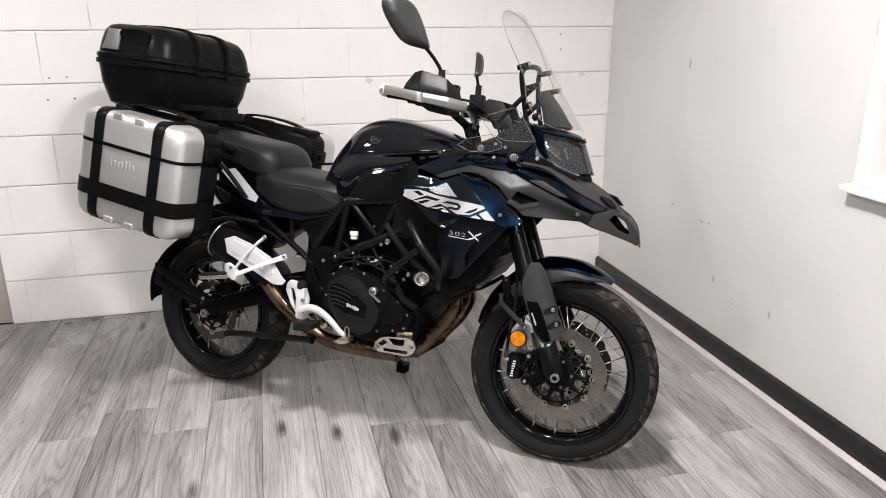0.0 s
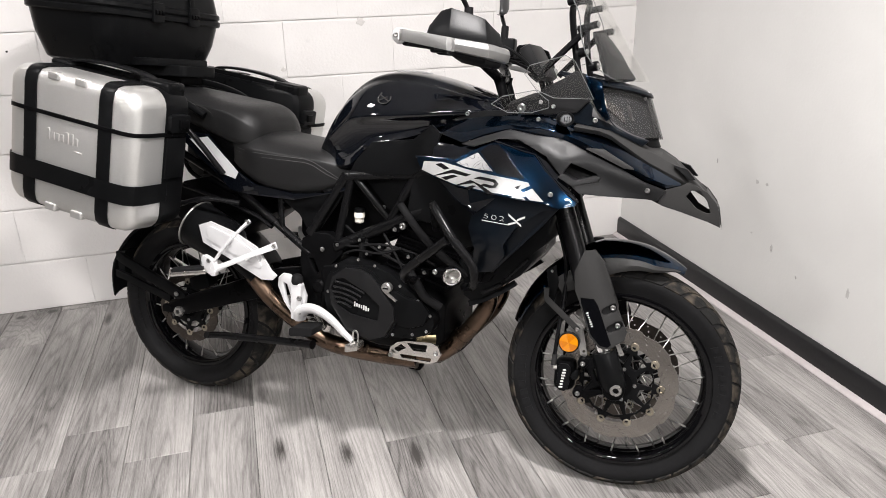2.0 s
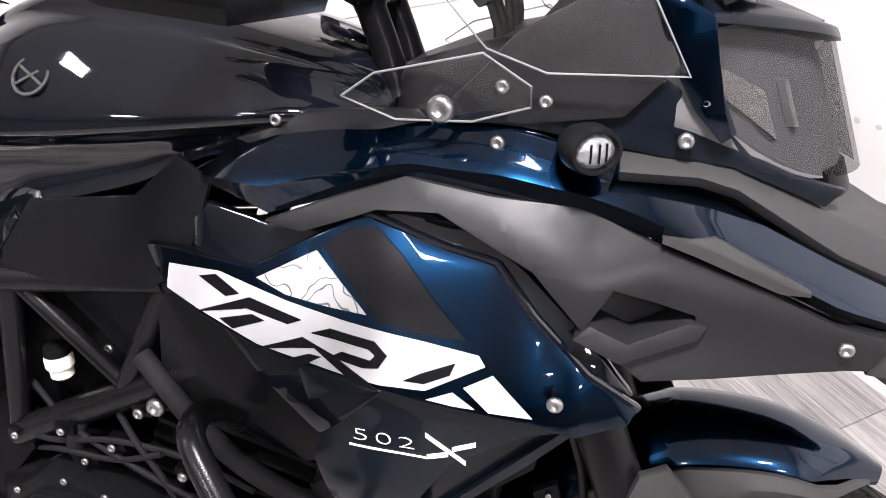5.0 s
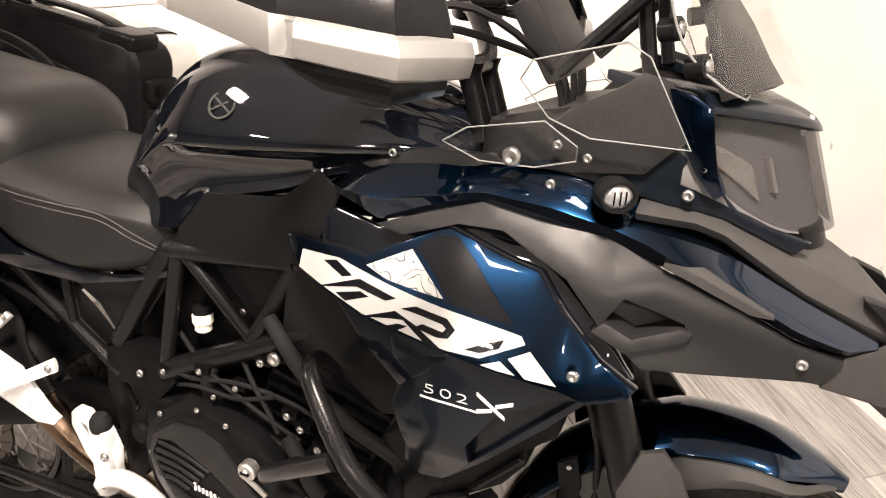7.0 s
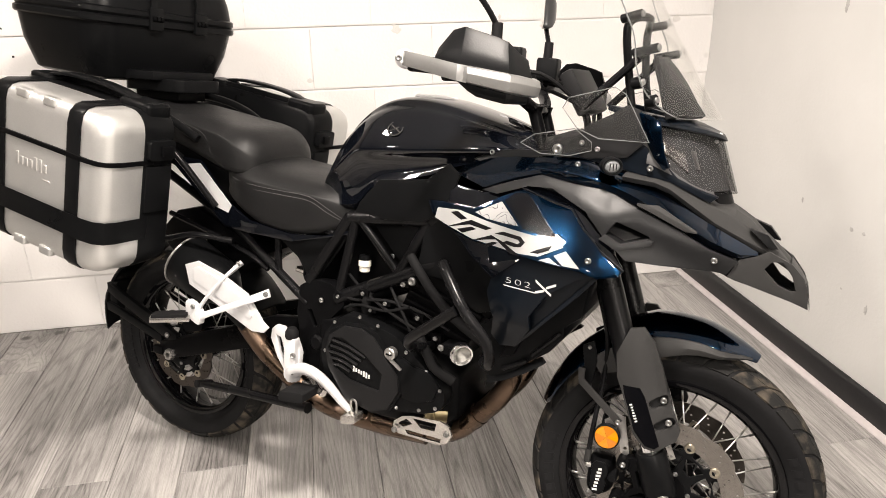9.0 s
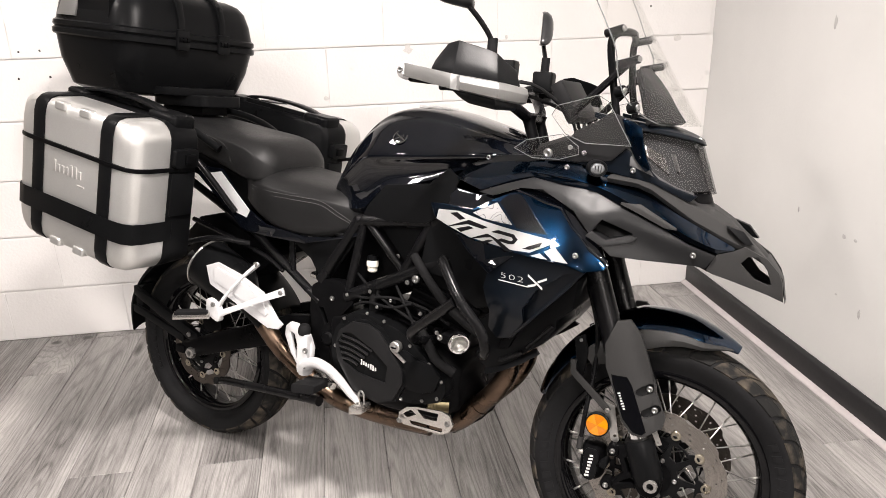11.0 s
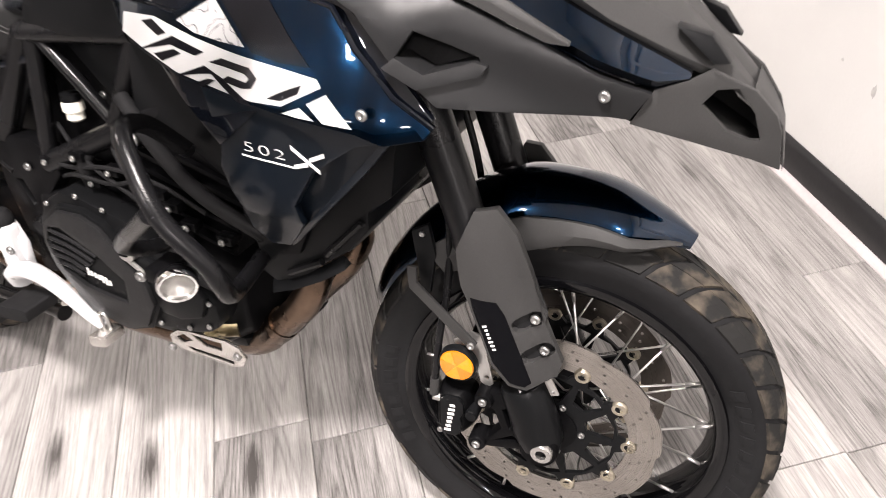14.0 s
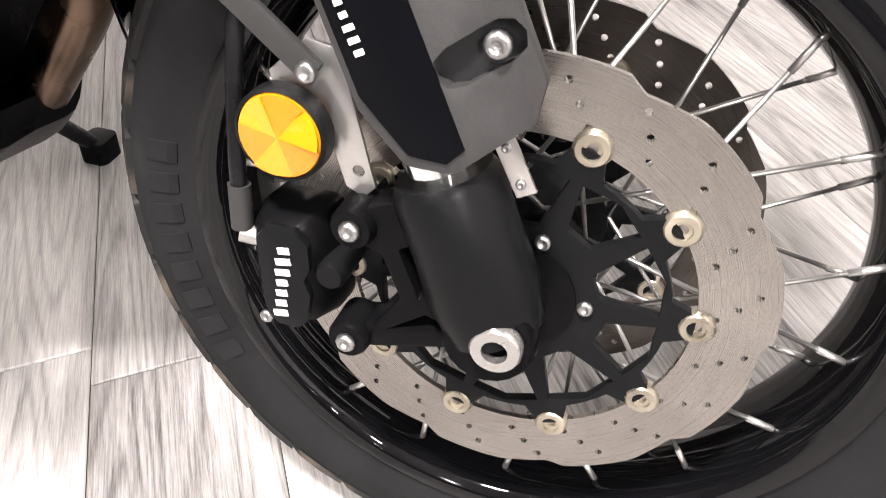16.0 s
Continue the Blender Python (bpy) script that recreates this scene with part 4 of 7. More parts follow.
both("inner_fairing", [(0.96, 0.985), (1.05, 0.975), (1.16, 1.010), (1.26, 0.990), (1.34, 0.925), (1.39, 0.862), (1.20, 0.87), (1.12, 0.80), (1.05, 0.84), (0.97, 0.90)], proud(-0.010), 0.010, GLOSS, "", 0.002)
part("inner_fairing_duct", skin([(0.90, 0.89), (1.02, 0.885), (1.12, 0.86), (1.12, 0.70), (1.05, 0.68), (0.96, 0.745), (0.88, 0.75)], 0.150, 0.02, (), 0.05), SATIN, bike, "", 0.003)
FLANK = mat("dark_grey_flank_plastic", (0.010, 0.0102, 0.0107), 0.38, spec=0.2, grain=0.2, scale=400, vary=0.1)
# upper blue panel and dark grey flank
TOP = [(0.978, 1.016), (1.007, 1.043), (1.054, 1.063), (1.110, 1.071), (1.227, 1.072), (1.275, 1.075), (1.336, 1.054), (1.372, 1.050), (1.437, 1.020), (1.541, 0.965), (1.636, 0.916)]
LOW = [(0.978, 1.008), (1.057, 0.988), (1.12, 1.010), (1.187, 1.030), (1.258, 1.024), (1.336, 1.016), (1.375, 1.000), (1.488, 0.951), (1.546, 0.920), (1.603, 0.899), (1.636, 0.908)]
at = lambda line, x: float(np.interp(x, [p[0] for p in line], [p[1] for p in line]))


def strip(x0, x1, low, top, crest, rise, base, lift=0.0, n=44):
    """A long creased panel between two edge lines: (right, left) meshes."""
    out = []
    for side in (-1, 1):
        loops = []
        for x in np.linspace(x0, x1, n):
            lo, hi = at(low, x), at(top, x)
            c = lo + (hi - lo) * crest
            col = [Vector((x, side * (base(x, z) + lift + k * rise * min(1.0, (hi - lo) / 0.05)), z)) for z, k in ((hi, -0.5), (c + (hi - c) * 0.55, 0.25), (c + (hi - c) * 0.15, 0.88), (c, 1.0), (c - (c - lo) * 0.15, 0.8), (lo, -0.1))]
            loops.append(col + [p - Vector((0, side * 0.012, 0)) for p in reversed(col)])
        out.append(loft(loops))
    return out


for bm in strip(0.978, 1.636, LOW, TOP, 0.36, 0.016, body, 0.004):
    part("upper_fairing", bm, BLUE, bike, "glossy dark blue upper fairing strip", angle=22)
for bm in strip(1.399, 1.52, [(1.399, 0.994), (1.426, 0.983), (1.497, 0.950), (1.52, 0.948)], [(1.399, 0.998), (1.440, 0.997), (1.52, 0.952)], 0.5, 0.0, lambda x, z: body(x, z) + 0.016 * (1 - abs(z - at(LOW, x) - 0.36 * (at(TOP, x) - at(LOW, x))) / 0.05), 0.0055, 16):
    part("upper_fairing_wedge", bm, GREY, bike)
both("upper_fairing_cap", [(1.010, 1.046), (1.054, 1.068), (1.112, 1.078), (1.19, 1.082), (1.20, 1.074), (1.12, 1.056), (1.06, 1.036)], proud(0.002), 0.010, SATIN, "", 0.003)
both("flank_panel", [(1.057, 0.985), (1.12, 1.010), (1.187, 1.032), (1.258, 1.022), (1.336, 1.016), (1.375, 0.998), (1.488, 0.949), (1.546, 0.918), (1.603, 0.897), (1.585, 0.868), (1.562, 0.872), (1.454, 0.876), (1.395, 0.880), (1.350, 0.918), (1.302, 0.970), (1.22, 1.008), (1.165, 1.006), (1.095, 0.980)], ridge(proud(0.0), [(1.05, 0.99), (1.2, 1.014), (1.28, 0.992), (1.345, 0.962), (1.40, 0.972), (1.60, 0.895)], 0.012, 0.030), 0.008, FLANK, "matt dark grey flank panel", 0.003, step=0.010,
     holes=[[(1.345, 0.925), (1.366, 0.958), (1.432, 0.932), (1.434, 0.924), (1.378, 0.910)]])
both("intake_mesh", [(1.338, 0.918), (1.362, 0.966), (1.44, 0.936), (1.44, 0.918), (1.376, 0.902)], proud(-0.030), 0.004, DEEP, "", 0)
both("intake_lip", [(1.338, 0.921), (1.350, 0.931), (1.381, 0.915), (1.428, 0.928), (1.442, 0.924), (1.436, 0.914), (1.376, 0.900)], proud(0.009), 0.036, FLANK, "", 0.003)


# ---- beak and headlight ----
def beak_top(x):
    return float(np.interp(x, [1.36, 1.44, 1.536, 1.603, 1.673, 1.718, 1.738, 1.75], [1.060, 1.052, 1.015, 0.984, 0.922, 0.877, 0.852, 0.80]))


loops = []
for x in np.linspace(1.36, 1.705, 12):
    w = body(x, 1.0) * float(np.interp(x, [1.36, 1.5, 1.72], [1.0, 0.96, 0.9])) + 0.006
    zt, zs = beak_top(x), float(np.interp(x, [1.36, 1.44, 1.546, 1.609, 1.655, 1.705], [1.050, 1.040, 0.968, 0.936, 0.915, 0.89]))
    zs = min(zs, zt - 0.004)
    loops.append([(x, -w, zs), (x, -w * 0.80, zs + (zt - zs) * 0.62), (x, -w * 0.30, zt - 0.004), (x, 0, zt - 0.010), (x, w * 0.30, zt - 0.004), (x, w * 0.80, zs + (zt - zs) * 0.62), (x, w, zs), (x, w * 0.92, zs - 0.012), (x, 0, zs - 0.015), (x, -w * 0.92, zs - 0.012)])
beak = part("beak", loft(loops), GREY, bike, "matt dark grey front beak", 0.003, angle=24)
both("beak_side", [(1.585, 0.862), (1.604, 0.900), (1.638, 0.910), (1.656, 0.920), (1.703, 0.895), (1.729, 0.866), (1.738, 0.845), (1.746, 0.800), (1.713, 0.815)], lambda x, z: body(x, 0.9) + 0.006, 0.008, GREY, "", 0.0025, holes=[[(1.652, 0.882), (1.664, 0.898), (1.685, 0.899), (1.706, 0.870), (1.718, 0.838), (1.708, 0.838), (1.682, 0.850)]])
bm = loft([[(x, -w, z), (x, w, z), (x, w, z - 0.007), (x, -w, z - 0.007)] for x, w, z in ((1.700, 0.040, 0.896), (1.722, 0.028, 0.872), (1.738, 0.020, 0.850), (1.744, 0.017, 0.825), (1.749, 0.015, 0.800))])
part("beak_tip", bm, GREY, bike, "", 0.002)
part("beak_floor", loft([[(x, -w, z), (x, w, z), (x, w, z - 0.005), (x, -w, z - 0.005)] for x, w, z in ((1.40, 0.17, 0.884), (1.56, 0.118, 0.878), (1.60, 0.098, 0.858), (1.70, 0.046, 0.826), (1.744, 0.017, 0.806))]), SATIN, bike, "", 0.002)
both("beak_insert", [(1.612, 0.962), (1.655, 0.925), (1.672, 0.925), (1.648, 0.952)], lambda x, z: body(x, 0.98) * 0.9 - 0.002 + (0.99 - z) * 0.3, 0.02, SATIN, "", 0.002)


def head_x(u, z):
    """The headlight's front surface: x at the lateral place u (-1 to 1) and the height z."""
    return 1.570 - 0.110 * abs(u) ** 1.7 - (z - 1.03) * 0.38


def head_patch(u0, u1, zlo, zhi, back, n=10, k=6, thick=0.006, half=0.132):
    """A piece of the lamp's face, set back from the glass."""
    loops = []
    for i in range(n + 1):
        u = u0 + (u1 - u0) * i / n
        lo, hi = zlo(u), zhi(u)
        col = [Vector((head_x(u, lo + (hi - lo) * j / k) - back, u * half, lo + (hi - lo) * j / k)) for j in range(k + 1)]
        loops.append(col + [p - Vector((thick, 0, 0)) for p in reversed(col)])
    return loft(loops)


LO = lambda u: 1.022 + 0.055 * abs(u) ** 4
HI = lambda u: 1.132 + 0.028 * abs(u) ** 0.9
part("headlight_bucket", head_patch(-1.02, 1.02, lambda u: LO(u) - 0.004, lambda u: HI(u) + 0.004, 0.016, thick=0.07), BUCKETGREY, bike, "grey headlight bucket")
head = part("headlight", head_patch(-1, 1, LO, HI, 0.0, 20, 8, 0.004), SMOKE, bike, "smoked headlight glass over two reflectors")
head.visible_shadow = False
for s in (-1, 1):
    part("reflector", head_patch(s * 0.74, s * 0.95, lambda u: 1.062 + (abs(u) - 0.74) * 0.19, lambda u: 1.101 + (abs(u) - 0.74) * 0.12, 0.010, 6, 5), CASTALU, head, "bright headlight reflector")
    part("lamp_strip", head_patch(s * 0.595, s * 0.625, lambda u: 1.070, lambda u: 1.108, 0.009, 2, 4), STEEL, head)
# brow over the headlight and blue cheeks beside it
loops = []
for u in np.linspace(-1, 1, 15):
    z0 = HI(u) - 0.003
    x0 = head_x(u, z0)
    loops.append([(x0 + 0.005, u * 0.134, z0), (x0 + 0.001, u * 0.134, z0 + 0.009), (x0 - 0.024, u * 0.130, z0 + 0.019), (x0 - 0.11, u * 0.120, z0 + 0.034), (x0 - 0.11, u * 0.120, z0 + 0.022), (x0 - 0.03, u * 0.130, z0 - 0.004)])
part("headlight_brow", loft(loops), NAVY, bike, "dark blue brow over the headlight", 0.002)
both("headlight_cheek", [(1.372, 1.180), (1.396, 1.176), (1.419, 1.163), (1.426, 1.130), (1.434, 1.100), (1.447, 1.074), (1.436, 1.066), (1.412, 1.092), (1.390, 1.130)], lambda x, z: float(np.interp(x, [1.34, 1.43, 1.52], [0.142, 0.140, 0.102])), 0.008, BLUE, "dark blue cheek beside the headlight", 0.003)
both("cheek_panel", [(1.215, 1.078), (1.275, 1.092), (1.31, 1.120), (1.36, 1.128), (1.395, 1.112), (1.436, 1.080), (1.462, 1.052), (1.50, 1.034), (1.545, 1.02), (1.53, 1.005), (1.45, 1.042), (1.36, 1.058), (1.28, 1.072)], lambda x, z: float(np.interp(x, [1.2, 1.4, 1.55], [0.150, 0.136, 0.085])), 0.010, NAVY, "semi-gloss black cowl panel", 0.003)
part("nose_lamp", head_patch(-0.42, 0.42, lambda u: 1.000, lambda u: 1.026, 0.012, 8, 3, 0.02), DEEP, bike, "", 0.001)
part("nose_mark", lathe([(0.0001, 0.0), (0.012, 0.001), (0.016, -0.001), (0.016, -0.006)], 20, (0, 0, 0), "x", False), WHITEMETAL, bike, "small round white badge", m=pose(1.519, 0, 1.130, 0, 24, 0))
# screen with its arched bracket
SCR = lambda v: Vector((1.522 - 0.275 * v + 0.029 * v * v, 0, 1.172 + 0.385 * v))
rows = []
for v in np.linspace(0, 1, 15):
    w = float(np.interp(v, [0, 0.05, 0.19, 0.4, 0.55, 0.72, 0.86, 0.95, 1.0], [0.118, 0.150, 0.168, 0.178, 0.180, 0.196, 0.182, 0.140, 0.075]))
    c = SCR(v)
    sweep = float(np.interp(v, [0, 0.1, 0.25, 0.4, 0.6, 1], [0.074, 0.108, 0.094, 0.062, 0.052, 0.034]))
    row = [c + Vector((-sweep * u * u, u * w, 0)) for u in np.linspace(-1, 1, 17)]
    rows.append(row + [p + Vector((-0.0035, 0, -0.001)) for p in reversed(row)])
screen = part("windscreen", loft(rows), CLEAR, bike, "clear tall windscreen")
screen.visible_shadow = False
EDGE = mat("polished_acrylic_edge", (0.14, 0.145, 0.145), 0.3, coat=0.1, vary=0.05)
part("screen_edge", tube([r[0] for r in rows] + [r[16] for r in reversed(rows)], 0.0014, 6, 2, True), EDGE, screen)
part("screen_base", loft([[(x, -w, z), (x + 0.05 * (1 - i / 5), 0, z + 0.004), (x, w, z), (x - 0.012, w * 0.98, z - 0.006), (x + 0.05 * (1 - i / 5) - 0.012, 0, z - 0.002), (x - 0.012, -w * 0.98, z - 0.006)] for i, (x, w, z) in enumerate(((1.436, 0.130, 1.174), (1.424, 0.125, 1.202), (1.410, 0.108, 1.238), (1.394, 0.086, 1.270), (1.380, 0.058, 1.294)))]), PLAIN, bike, "dark grey instrument hood behind the screen", 0.002)
for s in (-1, 1):
    part("screen_bracket", tube([(1.345, s * 0.085, 1.18), (1.328, s * 0.085, 1.26), (1.318, s * 0.098, 1.340), (1.324, s * 0.085, 1.366), (1.336, s * 0.03, 1.376), (1.340, 0, 1.376)], 0.009, 8), SATIN, bike, "black tubular screen bracket")
    part("screen_stay", rod((1.245, s * 0.115, 1.180), (1.365, s * 0.098, 1.304), 0.009, 8), TUBE, bike)
    for x, y, z, back, r in ((1.350, 0.130, 1.374, 0.040, 0.0095), (1.389, 0.121, 1.310, 0.050, 0.0095), (1.372, 0.154, 1.240, 0.016, 0.0125), (1.403, 0.150, 1.206, 0.016, 0.0125)):
        part("screen_mount", rod((x - back, s * y * (1 - 2.7 * back), z - back * 0.25), (x + 0.002, s * y, z), r, 12), SATIN, bike)
        bolt(bike, x + 0.002, s * y, z, 1.2, turn=(0, 0, 70 if s < 0 else 110))
both("cowl_inner", [(1.205, 1.080), (1.245, 1.118), (1.272, 1.148), (1.318, 1.172), (1.345, 1.192), (1.376, 1.184), (1.398, 1.125), (1.36, 1.085), (1.28, 1.075)], lambda x, z: 0.146 - (z - 1.08) * 0.08, 0.006, PLAIN, "black inner cowl panel", 0.003)
# clear wind deflectors
for s in (-1, 1):
    up = part("wind_deflector", skin([(1.222, 1.178), (1.236, 1.200), (1.332, 1.227), (1.355, 1.214), (1.405, 1.122), (1.30, 1.120), (1.253, 1.138)], lambda x, z: 0.165 + (1.23 - x) * -0.02 + (z - 1.13) * 0.35, 0.003, (), 0.02, 0, s), CLEAR, bike, "clear plastic wind deflector")
    low = part("wind_deflector", skin([(1.130, 1.096), (1.164, 1.118), (1.255, 1.138), (1.29, 1.112), (1.289, 1.094), (1.24, 1.078), (1.174, 1.076)], lambda x, z: 0.160 + (z - 1.08) * 0.5, 0.003, (), 0.02, 0, s), CLEAR, bike, "clear plastic wind deflector")
    up.visible_shadow = low.visible_shadow = False
    W1, W2 = (lambda x, z: 0.1635 + (1.23 - x) * -0.02 + (z - 1.13) * 0.35), (lambda x, z: 0.1585 + (z - 1.08) * 0.5)
    for pane, outline, wf in ((up, [(1.222, 1.178), (1.236, 1.200), (1.332, 1.227), (1.355, 1.214), (1.405, 1.122), (1.30, 1.120), (1.253, 1.138)], W1), (low, [(1.130, 1.096), (1.164, 1.118), (1.255, 1.138), (1.29, 1.112), (1.289, 1.094), (1.24, 1.078), (1.174, 1.076)], W2)):
        part("deflector_edge", tube([(x, s * wf(x, z), z) for x, z in outline], 0.0010, 6, 0, True), EDGE, pane)
    # small auxiliary lamp beside the cowl
    lm = Matrix.Translation((1.343, s * 0.188, 1.068)) @ Matrix.Rotation(radians(180 + s * 58), 4, "Z") @ Matrix.Diagonal((0.95, 1.10, 0.92, 1))
    lampb = part("marker_lamp", lathe([(0.0145, 0.002), (0.0165, -0.003), (0.019, -0.003), (0.021, 0.004), (0.021, 0.018), (0.016, 0.034), (0.007, 0.050), (0.0001, 0.050)], 24, (0, 0, 0), "x", False), SATIN, bike, "small black marker lamp", m=lm)
    part("marker_lens", lathe([(0.0001, -0.005), (0.008, -0.004), (0.0125, -0.001), (0.0155, 0.002), (0.0001, 0.004)], 24, (0, 0, 0), "x", False), GLASSLIT, lampb, "clear lamp glass", m=lm)
    for k in (-1, 0, 1):
        part("lens_rib", rod((-0.0055 + 0.0012 * abs(k), 0.006 * k, -0.008), (-0.0055 + 0.0012 * abs(k), 0.006 * k, 0.008), 0.0009, 6), DEEP, lampb, m=lm)
    for x, y, z, k in ((1.218, 0.172, 1.091, 2.0), (1.262, 0.158, 1.062, 1.1), (1.055, 0.143, 1.066, 1.1), (1.33, 0.247, 0.878, 1.2), (1.559, 0.134, 0.896, 1.2), (1.409, 0.139, 1.068, 1.2), (1.30, 0.160, 1.098, 1.0), (1.265, 0.158, 1.108, 1.0), (1.42, 0.137, 1.098, 0.8), (0.962, 0.168, 0.934, 1.2)):
        bolt(bike, x, s * y, z, k, turn=(0, 0, 0 if s < 0 else 180))


# ---- fork, front mudguard, brakes, handlebar ----
# the line of the fork legs, from the foot to the top yoke
FORK0, FORK1 = Vector((1.515, 0, 0.318)), Vector((1.255, 0, 1.02))
FDIR = (FORK1 - FORK0).normalized()


def leg(t, y=0.0, ahead=0.0):
    """A point on a fork leg, t metres up from the foot."""
    return FORK0 + FDIR * t + Vector((FDIR.z * ahead, y, -FDIR.x * ahead))


def flat_bar(line, h):
    """The outline of a flat bar of half-width h along a line of (x, z)."""
    pts = [Vector((x, z)) for x, z in line]
    left, right = [], []
    for i, p in enumerate(pts):
        d = (pts[min(i + 1, len(pts) - 1)] - pts[max(i - 1, 0)]).normalized()
        left.append(tuple(p + h * Vector((-d.y, d.x))))
        right.append(tuple(p - h * Vector((-d.y, d.x))))
    return left + right[::-1]


for s in (-1, 1):
    m = STEER
    fork = part("fork_leg", tube([leg(0.0, s * 0.1), leg(0.03, s * 0.1), leg(0.06, s * 0.1), leg(0.105, s * 0.1), leg(0.112, s * 0.1)], [0.034, 0.038, 0.036, 0.035, 0.031], 20, 0), SATIN, bike, "black upside-down fork leg", m=m, angle=50)
    part("stanchion", rod(leg(0.10, s * 0.1), leg(0.40, s * 0.1), 0.0215, 20), CHROME, fork, "chrome fork tube", m=m)
    part("fork_tube", tube([leg(0.20, s * 0.1), leg(0.36, s * 0.1), leg(0.365, s * 0.1), leg(0.74, s * 0.1)], [0.029, 0.029, 0.0275, 0.0275], 20, 0), TUBE, fork, m=m, angle=50)
    # guard over the fork tube with two screws in recesses
    gx = lambda x, z: 0.118 + 0.016 * max(0.0, 1 - abs((x - (1.515 + (0.318 - z) * 0.370)) / 0.055) ** 2)
    G = [(1.400, 0.708), (1.378, 0.648), (1.385, 0.592), (1.398, 0.565), (1.436, 0.468), (1.464, 0.440), (1.491, 0.438), (1.530, 0.466), (1.534, 0.490), (1.500, 0.563), (1.479, 0.628), (1.456, 0.680), (1.428, 0.712)]
    slot = lambda x, z: [(x - 0.020 + 0.011 * math.cos(a), z - 0.012 + 0.011 * math.sin(a)) for a in np.radians((120, 165, 210, 255, 300))] + [(x + 0.004 + 0.011 * math.cos(a), z + 0.003 + 0.011 * math.sin(a)) for a in np.radians((-60, -15, 30, 75, 120))]
    guard = part("fork_guard", skin(G, gx, 0.012, [slot(1.508, 0.507), slot(1.491, 0.556)], 0.012, 0, s), GREY, bike, "satin black fork guard", 0.003, m=m)
    part("fork_guard_strip", skin([(1.401, 0.577), (1.438, 0.578), (1.451, 0.559), (1.496, 0.452), (1.487, 0.444), (1.466, 0.447), (1.438, 0.476), (1.405, 0.560)], lambda x, z: gx(x, z) + 0.0012, 0.002, (), 0.012, 0, s), STRIPBLACK, guard, "gloss black strip with a white mark", m=m)
    bm = bmesh.new()
    for k in range(7):
        t = k / 6
        x, z = 1.424 + 0.016 * t, 0.536 - 0.036 * t
        bmesh.ops.create_cube(bm, size=1, matrix=Matrix.Translation((x, s * (gx(x, z) + 0.0015), z)) @ Matrix.Rotation(radians(-24), 4, "Y") @ Matrix.Diagonal((0.0066 * (1.0, 0.7, 0.7, 0.7, 1.0, 1.0, 0.85)[k], 0.001, 0.0031, 1)))
    part("print_bar", bm, WHITEINK, guard, m=m)
    part("guard_backing", skin([(1.455, 0.560), (1.495, 0.572), (1.525, 0.505), (1.505, 0.478), (1.470, 0.478)], lambda x, z: gx(x, z) - 0.010, 0.003, (), 0.02, 0, s), CAST, guard, m=m)
    for x, z in ((1.508, 0.507), (1.491, 0.556)):
        bolt(guard, x, s * 0.118, z, 1.35, m=m, turn=(0, 0, 0 if s < 0 else 180))
    # foot: axle clamp, axle bolt, brake bracket, calliper
    foot = part("axle_clamp", loft([[(FORK0.x + r * c[0] + dx, s * y, FORK0.z + r * c[1] + dz) for c in circle(0, 0, 1, 20)] for y, r, dx, dz in ((0.078, 0.026, 0, 0), (0.082, 0.030, 0, 0), (0.122, 0.031, 0, 0), (0.127, 0.028, 0, 0))]), DEEP, bike, "black axle clamp", m=m, angle=50)
    part("axle_bolt", lathe([(0.0085, -0.004), (0.0085, -0.0105), (0.0155, -0.0105), (0.0172, -0.008), (0.0172, 0.0)], 18, (FC.x, 0, FC.z), closed=False), STEEL, foot, "steel axle bolt", m=m @ (Matrix.Translation((0, -0.126, 0)) if s < 0 else Matrix.Translation((0, 0.126, 0)) @ Matrix.Rotation(math.pi, 4, Vector((0, 0, 1))) @ Matrix.Translation((-2 * FC.x, 0, 0))))
    bkt = part("brake_bracket", skin([(1.492, 0.392), (1.462, 0.408), (1.432, 0.395), (1.412, 0.388), (1.414, 0.372), (1.440, 0.362), (1.452, 0.330), (1.432, 0.302), (1.404, 0.298), (1.405, 0.283), (1.428, 0.283), (1.500, 0.300), (1.525, 0.30), (1.535, 0.345)], 0.112, 0.03, [[(1.452, 0.368), (1.474, 0.380), (1.485, 0.345), (1.465, 0.332)], [(1.445, 0.303), (1.470, 0.320), (1.490, 0.312)]], 9.0, 0, s), DEEP, bike, "black brake bracket", 0.003, m=m)
    for x, z in ((1.423, 0.382), (1.416, 0.291)):
        part("boss", lathe([(0.0001, -0.012), (0.013, -0.012), (0.015, -0.008), (0.015, 0.02)], 16, (x, s * 0.108, z), closed=False), DEEP, bkt, m=m)
        bolt(bkt, x, s * 0.120 if s < 0 else 0.116, z, 1.25, m=m, turn=(0, 0, 0 if s < 0 else 180))
    cal = part("brake_calliper", loft([[(1.370 + u * hx + (y - 0.1) * -0.1, s * y, 0.332 + v * hz) for u, v in rloop(1, 1, 0.45)] for y, hx, hz in ((0.052, 0.026, 0.040), (0.058, 0.030, 0.046), (0.085, 0.030, 0.046), (0.105, 0.024, 0.042), (0.112, 0.018, 0.038))]), DEEP, bike, "black two-piston brake calliper", m=m, angle=40)
    part("calliper_cap", skin([(1.354, 0.362), (1.362, 0.372), (1.382, 0.372), (1.391, 0.360), (1.391, 0.342), (1.386, 0.332), (1.390, 0.320), (1.386, 0.298), (1.378, 0.290), (1.362, 0.291), (1.354, 0.305)], 0.117, 0.006, (), 9.0, 0, s), SATIN, cal, "black calliper cap with white print", 0.0015, m=m)
